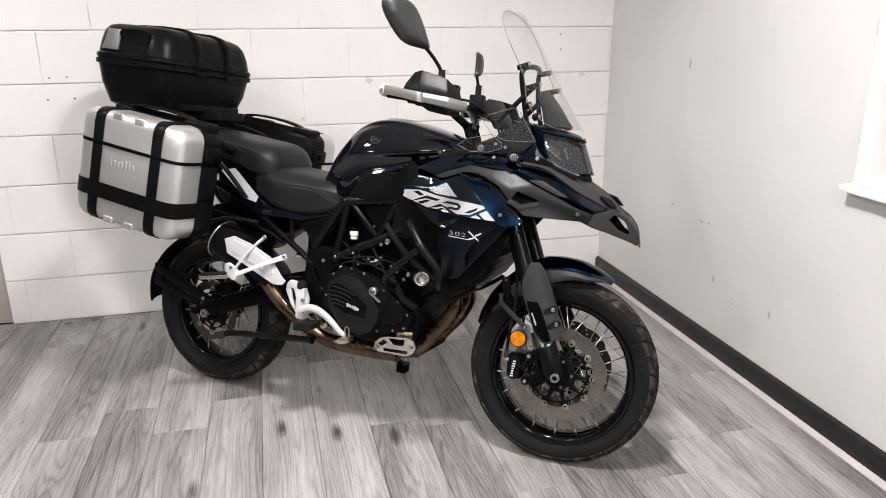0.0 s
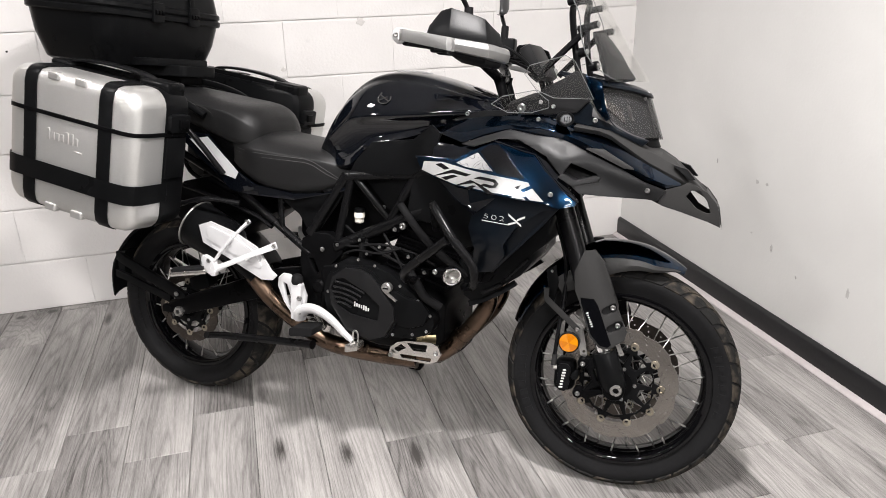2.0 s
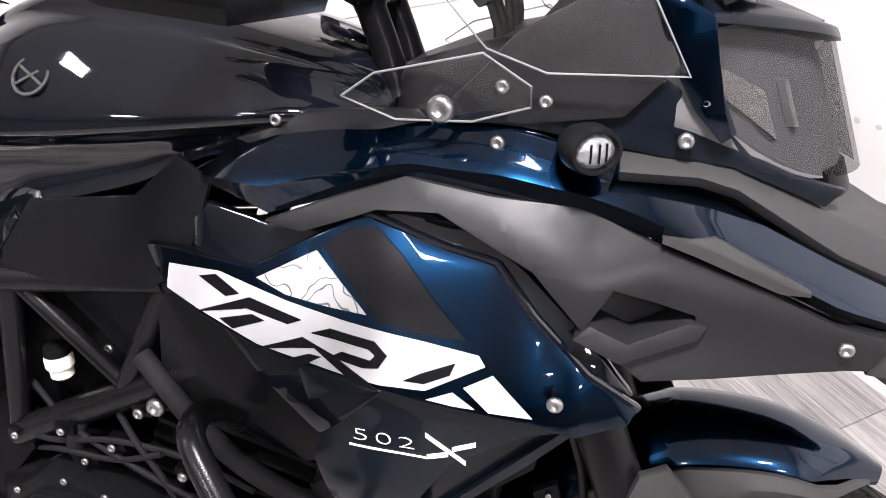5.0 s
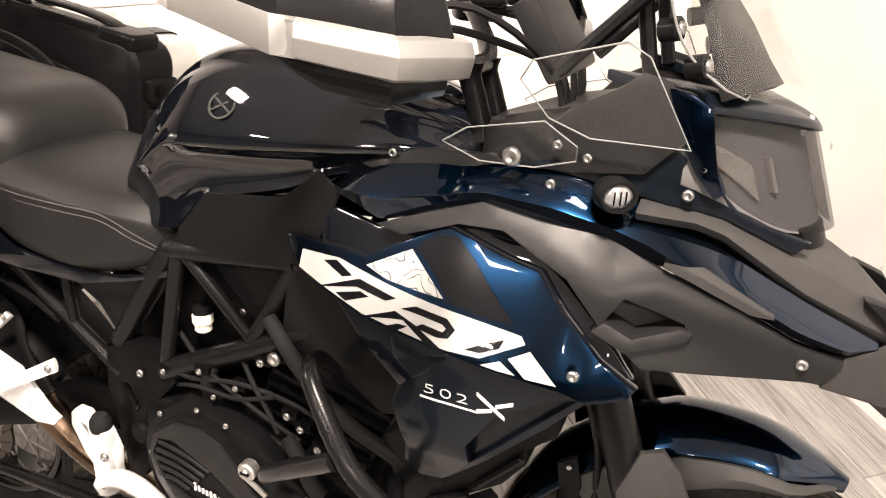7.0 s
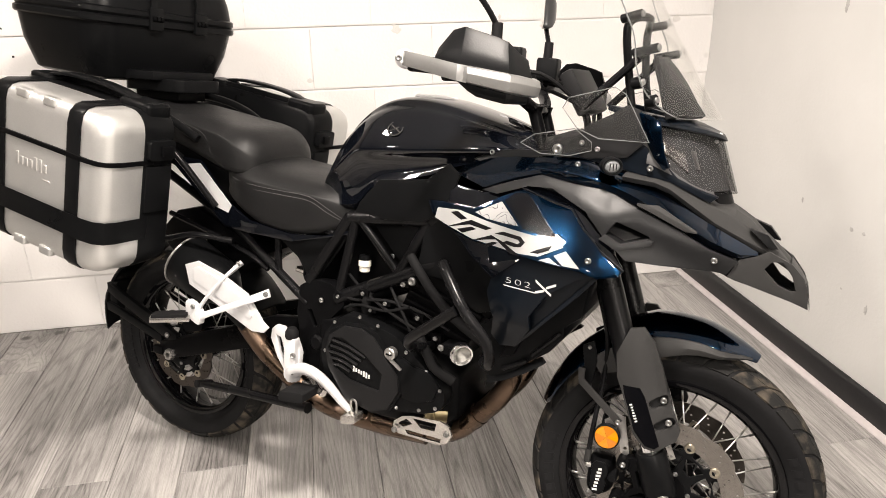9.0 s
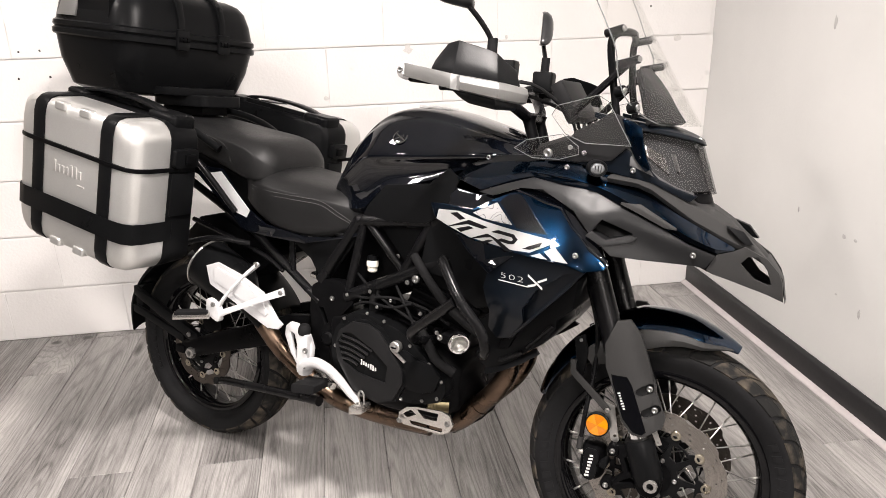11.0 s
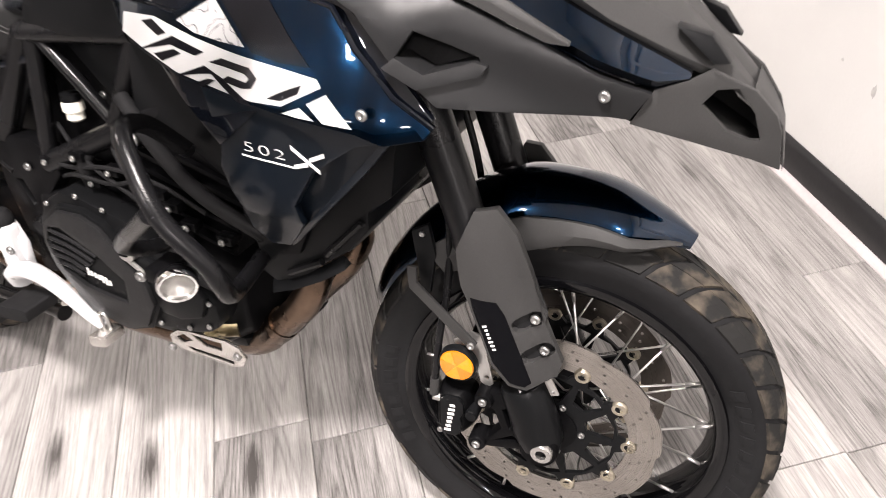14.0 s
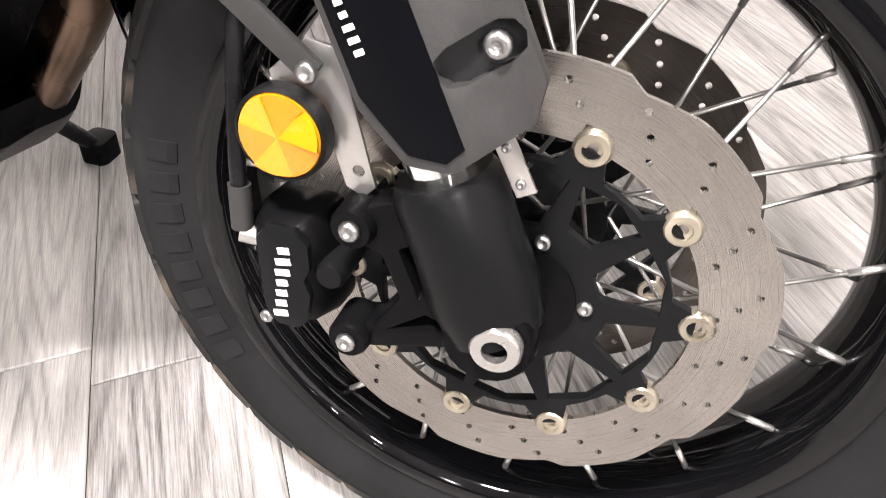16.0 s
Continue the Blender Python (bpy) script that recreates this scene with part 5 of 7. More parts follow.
    bm = bmesh.new()
    for k in range(7):
        bmesh.ops.create_cube(bm, size=1, matrix=Matrix.Translation((1.3665 + 0.0012 * k, s * 0.1178, 0.302 + 0.0088 * k)) @ Matrix.Rotation(radians(-8), 4, "Y") @ Matrix.Diagonal((0.011 if k in (0, 4, 5) else 0.0085, 0.001, 0.0048, 1)))
    part("print_bar", bm, WHITEINK, cal, m=m)
    part("slide_pin", lathe([(0.0001, -0.010), (0.009, -0.010), (0.011, -0.006), (0.011, 0.03)], 14, (1.402, s * 0.102, 0.336), closed=False), SATIN, cal, m=m)
    bolt(cal, 1.352, s * 0.112, 0.292, 0.9, m=m, turn=(0, 0, 0 if s < 0 else 180))
    part("hose_joint", rod((1.338, s * 0.108, 0.358), (1.366, s * 0.100, 0.350), 0.0075, 12), STEEL, cal, m=m)
    part("hose_sleeve", rod((1.3395, s * 0.108, 0.362), (1.341, s * 0.107, 0.394), 0.0078, 12), GREY, cal, m=m)
    part("brake_hose", tube([(1.340, s * 0.108, 0.370), (1.342, s * 0.106, 0.42), (1.345, s * 0.098, 0.48), (1.350, s * 0.082, 0.56), (1.345, s * 0.072, 0.66), (1.315, s * 0.075, 0.76), (1.275, s * 0.06, 0.86)], 0.0058, 10), TUBE, bike, "black rubber brake hose", m=m)
    # reflector on its polished bracket
    br = part("reflector_bracket", skin([(1.392, 0.492), (1.412, 0.488), (1.432, 0.402), (1.424, 0.394), (1.412, 0.400), (1.397, 0.455), (1.372, 0.448), (1.366, 0.470)], 0.098, 0.003, [circle(1.421, 0.412, 0.004, 8)], 9.0, 0, s), STEEL, bike, "polished steel reflector bracket", 0.0008, m=m)
    if s < 0:
        ref = part("reflector", lathe([(0.0001, -0.0135), (0.018, -0.013), (0.0265, -0.0115), (0.0285, -0.008), (0.0285, 0.0), (0.0001, 0.0)], 40, (1.378, -0.104, 0.436), closed=False), AMBER, br, "round amber reflector", m=m)
        part("reflector_rim", lathe([(0.0275, -0.0115), (0.030, -0.010), (0.0305, 0.002), (0.0275, 0.002)], 40, (1.378, -0.104, 0.436)), SATIN, br, m=m)
        # bright and dim prism sectors: their brightness is put into two ambers
        for k in range(6):
            a0, a1 = radians(60 * k + 12), radians(60 * k + 72)
            tilt = 0.0035 if k % 2 else 0.0
            rim = [(1.378 + 0.0262 * math.cos(a0 + (a1 - a0) * j / 5), 0.436 - 0.0262 * math.sin(a0 + (a1 - a0) * j / 5)) for j in range(6)]
            front = [(1.378, -0.1180, 0.436)] + [(x, -0.1168 - tilt * (j / 5 - 0.5), z) for j, (x, z) in enumerate(rim)]
            part("reflector_sector", loft([front, [(x, -0.114, z) for x, y, z in front]]), AMBER if k % 2 else AMBERDIM, br, m=m)
    # mudguard stay
    part("mudguard_stay", skin(flat_bar([(1.402, 0.475), (1.302, 0.553), (1.300, 0.585)], 0.0085), lambda x, z: 0.112 - 0.10 * (1.402 - x), 0.006, (), 9.0, 0, s), GREY, bike, "dark grey mudguard stay", 0.0015, m=m)
    part("brake_line_strip", skin(flat_bar([(1.509, 0.456), (1.528, 0.418)], 0.0065), 0.106, 0.003, (), 9.0, 0, s), STEEL, bike, "polished steel strip with two rivets", 0.0008, m=m)
    for x, z in ((1.514, 0.446), (1.524, 0.425)):
        bolt(bike, x, s * 0.106, z, 0.55, m=m, turn=(0, 0, 0 if s < 0 else 180))
    bolt(bike, 1.398, s * 0.111, 0.477, 1.2, m=m, turn=(0, 0, 0 if s < 0 else 180))


def arc(a, r, y):
    """A point about the front axle."""
    return Vector((FC.x + r * math.cos(radians(a)), y, FC.z + r * math.sin(radians(a))))


# mudguard: blue upper shell, grey skirts
def mudguard(a0, a1, n, r_of, w_of, drop_of, thick, inner=0.0):
    loops = []
    for i in range(n + 1):
        t = i / n
        a = a0 + (a1 - a0) * t
        r, w, d = r_of(t), w_of(t), drop_of(t)
        top = [arc(a, r - d * abs(u) ** 2.4 - inner, u * w) for u in np.linspace(-1, 1, 13)]
        loops.append(top + [p + (arc(a, r, 0) - FC).normalized() * -thick for p in reversed(top)])
    return loft(loops)


R_OF = lambda t: float(np.interp(t, [0, 0.2, 0.45, 0.62, 0.8, 1.0], [0.352, 0.372, 0.395, 0.412, 0.402, 0.376]))
part("front_mudguard", mudguard(158, 66, 26, R_OF, lambda t: float(np.interp(t, [0, 0.1, 0.5, 0.85, 1.0], [0.030, 0.064, 0.072, 0.062, 0.016])), lambda t: float(np.interp(t, [0, 0.4, 0.6, 0.85, 1], [0.02, 0.042, 0.048, 0.040, 0.014])), 0.004), BLUE, bike, "dark blue and grey front mudguard", m=STEER, angle=50)
for s in (-1, 1):
    loops = []
    for i in range(17):
        t = i / 16
        a = 126 - 58 * t
        r1 = R_OF(0.35 + 0.63 * t) - float(np.interp(t, [0, 0.4, 0.8, 1], [0.036, 0.044, 0.036, 0.014]))
        r0 = r1 - float(np.interp(t, [0, 0.25, 0.6, 1], [0.045, 0.066, 0.034, 0.004]))
        w = float(np.interp(t, [0, 0.5, 0.85, 1.0], [0.074, 0.0765, 0.066, 0.018]))
        loops.append([arc(a, r1, s * w), arc(a, (r0 + r1) / 2, s * (w + 0.008)), arc(a, r0, s * (w + 0.004)), arc(a, r0, s * (w - 0.002)), arc(a, (r0 + r1) / 2, s * (w + 0.002)), arc(a, r1, s * (w - 0.006))])
    part("mudguard_skirt", loft(loops), GREY, bike, "", 0.001, m=STEER, angle=40)
    part("mudguard_strut", skin([(1.292, 0.632), (1.318, 0.648), (1.330, 0.60), (1.322, 0.53), (1.308, 0.53), (1.300, 0.59)], 0.082, 0.01, (), 9.0, 0, s), SATIN, bike, "", 0.002, m=STEER)
    bolt(bike, 1.310, s * 0.084, 0.632, 0.8, m=STEER, turn=(0, 0, 0 if s < 0 else 180))
# yokes
for t, h in ((0.60, 0.03), (0.735, 0.028)):
    part("fork_yoke", loft([[leg(t + dz, u, v) for u, v in ((-0.135, 0.0), (-0.115, 0.035), (-0.04, -0.005), (0.04, -0.005), (0.115, 0.035), (0.135, 0.0), (0.115, -0.04), (0.04, -0.07), (-0.04, -0.07), (-0.115, -0.04))] for dz in (-h / 2, h / 2)]), DEEP, bike, "black fork yoke", 0.004, m=STEER)

# handlebar: tapered bar on risers, grips, levers, guards, mirrors
bar = part("handlebar", tube([(0.945, -0.395, 1.235), (0.99, -0.27, 1.235), (1.045, -0.17, 1.225), (1.09, -0.10, 1.185), (1.105, -0.05, 1.165), (1.108, 0, 1.163), (1.105, 0.05, 1.165), (1.09, 0.10, 1.185), (1.045, 0.17, 1.225), (0.99, 0.27, 1.235), (0.945, 0.395, 1.235)], [0.011, 0.011, 0.012, 0.014, 0.014, 0.014, 0.014, 0.014, 0.012, 0.011, 0.011], 14), TUBE, bike, "black tapered handlebar", m=STEER)
for y in (-0.042, 0.042):
    part("riser", tube([(1.132, y, 1.07), (1.124, y, 1.11), (1.110, y, 1.150), (1.107, y, 1.168)], [0.020, 0.015, 0.015, 0.021], 14, 3), DEEP, bike, "black handlebar riser", m=STEER)
for s in (-1, 1):
    m = STEER
    part("grip", rod((0.948, s * 0.388, 1.235), (0.992, s * 0.268, 1.235), 0.0165, 16), RUBBER, bike, "black rubber grip", m=m)
    part("switch_block", loft([[Vector((x, s * y, 1.233)) + Vector((u * r, s * u * -0.3 * r, v * r)) for u, v in rloop(1, 1, 0.5)] for x, y, r in ((1.0, 0.262, 0.018), (1.005, 0.25, 0.024), (1.025, 0.21, 0.024), (1.03, 0.20, 0.016))]), SATIN, bike, "black switch block", 0.002, m=m)
    part("clutch_lever" if s > 0 else "brake_lever", tube([(1.062, s * 0.185, 1.225), (1.07, s * 0.23, 1.222), (1.05, s * 0.30, 1.215), (1.015, s * 0.38, 1.212)], [0.008, 0.0075, 0.006, 0.007], 8), SATIN, bike, "black hand lever", m=m)
    res = part("fluid_reservoir", loft([[Vector((1.075, s * 0.155, z)) + Vector((u * r, v * r, 0)) for u, v in rloop(1.1, 0.85, 0.3)] for z, r in ((1.235, 0.020), (1.242, 0.025), (1.285, 0.026), (1.292, 0.024))]), SATIN, bike, "black brake fluid reservoir", 0.002, m=m)
    # hand guard: silver bar from the bar end, wrapping forward, with a black shield
    corners = [Vector(p) for p in ((0.928, s * 0.388, 1.243), (0.955, s * 0.425, 1.241), (1.084, s * 0.478, 1.219), (1.172, s * 0.455, 1.207), (1.198, s * 0.36, 1.203))]
    gpath = [a.lerp(b, k / 5) for a, b in zip(corners, corners[1:]) for k in range(5)] + [corners[-1]]
    loops = []
    for i, p in enumerate(gpath):
        d = (gpath[min(i + 1, len(gpath) - 1)] - gpath[max(i - 1, 0)]).normalized()
        out = Vector((0, 0, 1)).cross(d).normalized() * (-s)
        out = out if out.y * s > 0 or out.x > 0 else -out
        h = float(np.interp(i / (len(gpath) - 1), [0, 0.1, 0.5, 0.85, 1], [0.013, 0.014, 0.015, 0.019, 0.018]))
        loops.append([p + out * a + Vector((0, 0, b * h)) for a, b in ((-0.004, 1.0), (0.006, 0.75), (0.010, 0.1), (0.006, -0.85), (-0.004, -1.0))])
    hg = part("hand_guard", loft(loops), GUARDALU, bike, "silver hand guard bar with a black plastic shield", 0.001, m=m, angle=20)
    part("guard_end", lathe([(0.0001, -0.014), (0.010, -0.014), (0.017, -0.008), (0.019, 0.0), (0.019, 0.03), (0.0001, 0.03)], 16, closed=False), WHITEMETAL, hg, "silver bar end", m=m @ Matrix.Translation((0.936, s * 0.396, 1.242)) @ Matrix.Rotation(radians(-20 * s), 4, "Z") @ (Matrix() if s < 0 else LEFTSIDE))
    bolt(hg, 0.931, s * 0.411, 1.242, 1.2, m=m, turn=(0, 0, -20 * s if s < 0 else 160))

    def shield(pts, inward, thick=0.004):
        """A curved shield standing on the guard's line: (distance along 0..1, z, lean out)."""
        bm = bmesh.new()
        n = 10
        cols = []
        for k in range(n + 1):
            u = pts[0][0] + (pts[-1][0] - pts[0][0]) * k / n
            lo = float(np.interp(u, [p[0] for p in pts], [p[1] for p in pts]))
            hi = float(np.interp(u, [p[0] for p in pts], [p[2] for p in pts]))
            q = gpath[min(int(u * (len(gpath) - 1)), len(gpath) - 2)].lerp(gpath[min(int(u * (len(gpath) - 1)) + 1, len(gpath) - 1)], u * (len(gpath) - 1) % 1)
            mid = Vector((1.03, s * 0.20, q.z))
            dirn = (q - mid).normalized()
            col = [Vector((q.x, q.y, 0)) + dirn * (inward * abs(z - 1.215) + 0.004 * math.sin(j * 1.2)) + Vector((0, 0, z)) for j, z in enumerate(np.linspace(lo, hi, 5))]
            cols.append(col + [p - dirn * thick for p in reversed(col)])
        return loft(cols, True, bm)

    part("guard_shield", shield([(0.38, 1.236, 1.262), (0.42, 1.232, 1.294), (0.50, 1.228, 1.302), (0.72, 1.216, 1.284), (0.86, 1.211, 1.262), (0.95, 1.208, 1.252), (1.0, 1.206, 1.236)], -0.35), SATIN, hg, "black plastic shield", 0.002, m=m, angle=25)
    part("guard_shield_low", shield([(0.50, 1.203, 1.208), (0.58, 1.180, 1.206), (0.75, 1.170, 1.200), (1.0, 1.172, 1.195)], -0.35), SATIN, hg, "black plastic lower shield", 0.002, m=m, angle=25)
    # mirror on its stem
    far = 0.0 if s < 0 else 0.12
    part("mirror_clamp", rod((1.037, s * (0.150 + far), 1.238), (1.037, s * (0.151 + far), 1.252), 0.0165, 14), CASTALU, bike, "silver mirror clamp", m=m)
    part("lever_perch", loft([[Vector((x, s * (y + far), 1.228)) + Vector((u * r, s * u * -0.3 * r, v * r)) for u, v in rloop(1, 1, 0.5)] for x, y, r in ((1.020, 0.185, 0.014), (1.030, 0.165, 0.020), (1.046, 0.135, 0.020), (1.052, 0.120, 0.013))]), SATIN, bike, "black lever perch", 0.002, m=m)
    mir = part("mirror", tube([(1.037, s * (0.150 + far), 1.235), (1.037, s * (0.153 + far), 1.262), (1.037, s * (0.156 + far), 1.342)], [0.010, 0.0130, 0.0120], 14, 0), RUBBER, bike, "black rear-view mirror on a bent stem", m=m)
    part("mirror_stem", tube([(1.037, s * (0.154 + far), 1.305), (1.035, s * (0.158 + far), 1.335), (1.018, s * (0.185 + far), 1.372), (0.992 if s < 0 else 1.002, s * (0.215 + far), 1.408)], 0.0065, 10), TUBE, mir, m=m)
    n = Vector((0.74, s * 0.67, -0.04) if s < 0 else (0.93, 0.36, -0.04)).normalized()
    ux = Vector((-0.67, s * 0.74, 0.0) if s < 0 else (-0.36, 0.93, 0.0)).normalized()
    uz = Vector((0, 0, 1)) - n * n.z
    # the far mirror is tipped down, so that it stands lower on its stem
    kx, kz = (1.0, 1.0) if s < 0 else (0.9, 0.72)
    c = Vector((0.992 if s < 0 else 1.006, s * (0.212 + far), 1.404)) + ux * (0.085 if s < 0 else 0.034) + uz * (0.068 if s < 0 else 0.026)
    shape = spline([(-0.098, -0.068, 0), (-0.088, -0.032, 0), (-0.048, 0.042, 0), (-0.010, 0.074, 0), (0.060, 0.084, 0), (0.084, 0.066, 0), (0.078, 0.030, 0), (0.036, -0.026, 0), (-0.006, -0.060, 0), (-0.064, -0.070, 0)], 3, True)
    loops = [[c + ux * p.x * k * kx + uz * p.y * k * kz + n * h for p in shape] for h, k in ((-0.010, 0.97), (-0.006, 1.0), (0.004, 1.0), (0.016, 0.85), (0.024, 0.55), (0.027, 0.2))]
    part("mirror_shell", loft(loops), CARBON, mir, "black textured mirror shell", m=m, angle=50)
    part("mirror_glass", loft([[c + ux * p.x * 0.93 * kx + uz * p.y * 0.93 * kz + n * h for p in shape] for h in (-0.0115, -0.009)]), MIRROR, mir, m=m)
# instrument cluster and cables
part("instrument", box(1.20, 1.235, -0.075, 0.075, 1.16, 1.265), PLAIN, bike, "black instrument cluster", 0.008, m=Matrix.Translation((1.22, 0, 1.2)) @ Matrix.Rotation(radians(-32), 4, "Y") @ Matrix.Translation((-1.22, 0, -1.2)))
for k, (y0, y1, dz) in enumerate(((-0.20, -0.06, 0.02), (0.20, 0.06, 0.03), (-0.17, -0.03, -0.01), (0.17, 0.02, 0.0), (0.19, 0.075, -0.02))):
    part("cable", tube([(1.05, y0, 1.225), (1.16, y0 * 0.85, 1.225 + dz), (1.235, y1, 1.16), (1.225, y1 * 0.8, 1.06), (1.17, y1 * 0.7, 0.98)], 0.0045, 7), RUBBER, bike, "black control cable")
part("cowl_core", loft([half_section(x, [(0, zt), (w, zt - 0.01), (w, zb), (0, zb)]) for x, zt, zb, w in ((1.14, 1.10, 0.98, 0.05), (1.22, 1.125, 0.97, 0.10), (1.36, 1.15, 0.96, 0.105), (1.45, 1.09, 0.98, 0.085), (1.51, 1.04, 0.98, 0.06))]), PLAIN, bike, "dull black inner cowl", 0.004)
part("head_stock", rod((1.155, 0, 1.06), (1.24, 0, 0.86), 0.036, 16), DEEP, bike, "black steering head")


# ---- engine, frame, exhaust, footrests, rear ----
engine = part("engine", loft([half_section(x, [(0, zt), (w * 0.8, zt), (w, zt - 0.03), (w, zb + 0.04), (w * 0.8, zb), (0, zb)]) for x, zt, zb, w in ((0.56, 0.54, 0.40, 0.12), (0.60, 0.58, 0.36, 0.155), (0.80, 0.60, 0.335, 0.165), (0.95, 0.56, 0.34, 0.16), (1.01, 0.50, 0.37, 0.13))]), DEEP, bike, "black parallel-twin engine", 0.008)
cyl = part("cylinder_block", loft([[Vector((c[0], y, c[1])) for c in ((0.80, 0.58), (1.00, 0.53), (1.07, 0.70), (0.88, 0.77))] for y in (-0.125, -0.12, 0.12, 0.125)]), DEEP, bike, "", 0.008)
part("cylinder_head", loft([[Vector((c[0], y, c[1])) for c in ((0.86, 0.73), (1.08, 0.66), (1.12, 0.78), (0.92, 0.85))] for y in (-0.135, 0.135)]), DEEP, bike, "black cylinder head", 0.012)
bm = bmesh.new()
for k in range(6):
    t = k / 5
    a, b = Vector((0.815 + 0.055 * t, 0, 0.60 + 0.115 * t)), Vector((1.010 + 0.050 * t, 0, 0.55 + 0.115 * t))
    for s in (-1, 1):
        loft([[a + Vector((0, s * 0.125, 0)), b + Vector((0, s * 0.125, 0)), b + Vector((0, s * 0.142, 0)), a + Vector((0, s * 0.142, 0))], [a + Vector((0, s * 0.125, 0.007)), b + Vector((0, s * 0.125, 0.007)), b + Vector((0, s * 0.142, 0.007)), a + Vector((0, s * 0.142, 0.007))]], True, bm)
tagged(part("cooling_fin", bm, DEEP, engine), kind="stuff")
# clutch side cover: flat slotted cap on a stepped casting
part("clutch_case", skin([(0.79, 0.60), (0.85, 0.585), (0.90, 0.55), (0.955, 0.510), (0.995, 0.470), (0.990, 0.425), (0.945, 0.400), (0.86, 0.385), (0.74, 0.375), (0.66, 0.40), (0.625, 0.47), (0.635, 0.55), (0.70, 0.612)], 0.186, 0.05, (), 9.0, 2), SATIN, bike, "satin black clutch case", 0.005)


def cover_dome(x, z):
    return 0.207 - 0.45 * ((x - 0.763) ** 2 + (z - 0.485) ** 2)


COVER_EDGE = [(0.656, 0.558), (0.702, 0.593), (0.756, 0.597), (0.798, 0.582), (0.840, 0.536), (0.878, 0.486), (0.883, 0.444), (0.851, 0.386), (0.798, 0.365), (0.713, 0.387), (0.656, 0.465), (0.644, 0.514)]
RECESS = [(0.674, 0.549), (0.705, 0.556), (0.779, 0.525), (0.829, 0.486), (0.822, 0.436), (0.730, 0.446), (0.683, 0.468), (0.659, 0.517)]
cover = part("engine_cover", skin(COVER_EDGE, lambda x, z: cover_dome(x, z) - 0.004, 0.020, (), 0.03), SATIN, bike, "satin black slotted engine cover", 0.006)
part("engine_cover_rim", skin([(0.763 + (x - 0.763) * 0.94, 0.482 + (z - 0.482) * 0.94) for x, z in COVER_EDGE], lambda x, z: cover_dome(x, z) + 0.003, 0.010, [RECESS], 0.03), CAST, cover, "raised black rim of the cover", 0.002)
for k in range(5):
    x0, z0 = 0.672 - 0.006 * min(k, 2) + 0.004 * max(0, k - 2), 0.541 - 0.0165 * k
    x1, z1 = 0.776 - 0.011 * k, 0.518 - 0.0125 * k
    xm, zm = (x0 + x1) / 2, (z0 + z1) / 2 + 0.006
    pts = [(x0, -cover_dome(x0, z0), z0), (xm, -cover_dome(xm, zm), zm), (x1, -cover_dome(x1, z1), z1)]
    part("cover_rib", tube(pts, 0.0034, 8, 4), CAST, cover)
bm = bmesh.new()
for k in range(7):
    bmesh.ops.create_cube(bm, size=1, matrix=Matrix.Translation((0.744 + 0.0078 * k, -0.2070, 0.4800 - 0.0018 * k)) @ Matrix.Diagonal((0.0048, 0.001, 0.015 if k in (0, 4, 5) else 0.010, 1)))
part("print_bar", bm, WHITEINK, cover)
part("water_pump_cover", skin([(0.845, 0.532), (0.875, 0.536), (0.907, 0.522), (0.958, 0.515), (0.984, 0.486), (0.970, 0.445), (0.925, 0.428), (0.885, 0.430)], 0.197, 0.014, (), 9.0), SATIN, engine, "satin black pump cover", 0.005)
for x, z in ((0.655, 0.41), (0.64, 0.50), (0.668, 0.585), (0.745, 0.615), (0.80, 0.603), (0.885, 0.552), (0.945, 0.515), (0.985, 0.475), (0.975, 0.425), (0.93, 0.408), (0.865, 0.397), (0.80, 0.378), (0.735, 0.385)):
    bolt(engine, x, -0.188, z, 0.9)
part("oil_filler", lathe([(0.0001, -0.010), (0.004, -0.010), (0.006, -0.008), (0.013, -0.008), (0.016, -0.005), (0.016, 0.01)], 20, (0.848, -0.202, 0.545), closed=False), STEEL, engine, "silver oil filler plug")
part("filler_bracket", skin([(0.840, 0.530), (0.846, 0.538), (0.884, 0.512), (0.878, 0.506)], 0.206, 0.004, (), 9.0), STEEL, engine, "", 0.001)
part("oil_filler_slot", box(0.840, 0.856, -0.214, -0.209, 0.5430, 0.5470), DEEP, engine, "", 0.001)
part("water_pipe", tube([(0.90, -0.165, 0.60), (0.94, -0.185, 0.565), (0.965, -0.185, 0.53), (1.01, -0.17, 0.50)], 0.013, 10), RUBBER, bike, "black water hose")
part("water_pipe", tube([(0.86, -0.150, 0.79), (0.93, -0.165, 0.72), (1.00, -0.165, 0.66), (1.08, -0.14, 0.60)], 0.012, 10), RUBBER, bike, "black water hose")
part("throttle_body", rod((0.80, -0.10, 0.70), (0.88, -0.12, 0.735), 0.028, 14), DEEP, bike, "dull black throttle body")
part("spark_cap", tube([(0.735, -0.14, 0.61), (0.738, -0.15, 0.65), (0.75, -0.14, 0.68)], [0.014, 0.012, 0.009], 10), RUBBER, bike, "black rubber cap")
for k, pts in enumerate(([(0.62, -0.14, 0.66), (0.70, -0.155, 0.645), (0.80, -0.155, 0.662), (0.90, -0.15, 0.65), (0.98, -0.15, 0.62)], [(0.66, -0.12, 0.70), (0.74, -0.15, 0.665), (0.84, -0.16, 0.625), (0.92, -0.165, 0.60)], [(0.64, -0.13, 0.60), (0.72, -0.158, 0.635), (0.80, -0.158, 0.635), (0.87, -0.16, 0.66)], [(0.78, -0.13, 0.72), (0.83, -0.155, 0.67), (0.86, -0.16, 0.63), (0.88, -0.165, 0.60)])):
    part("wiring", tube(pts, 0.004, 7), RUBBER, bike, "black wiring loom")
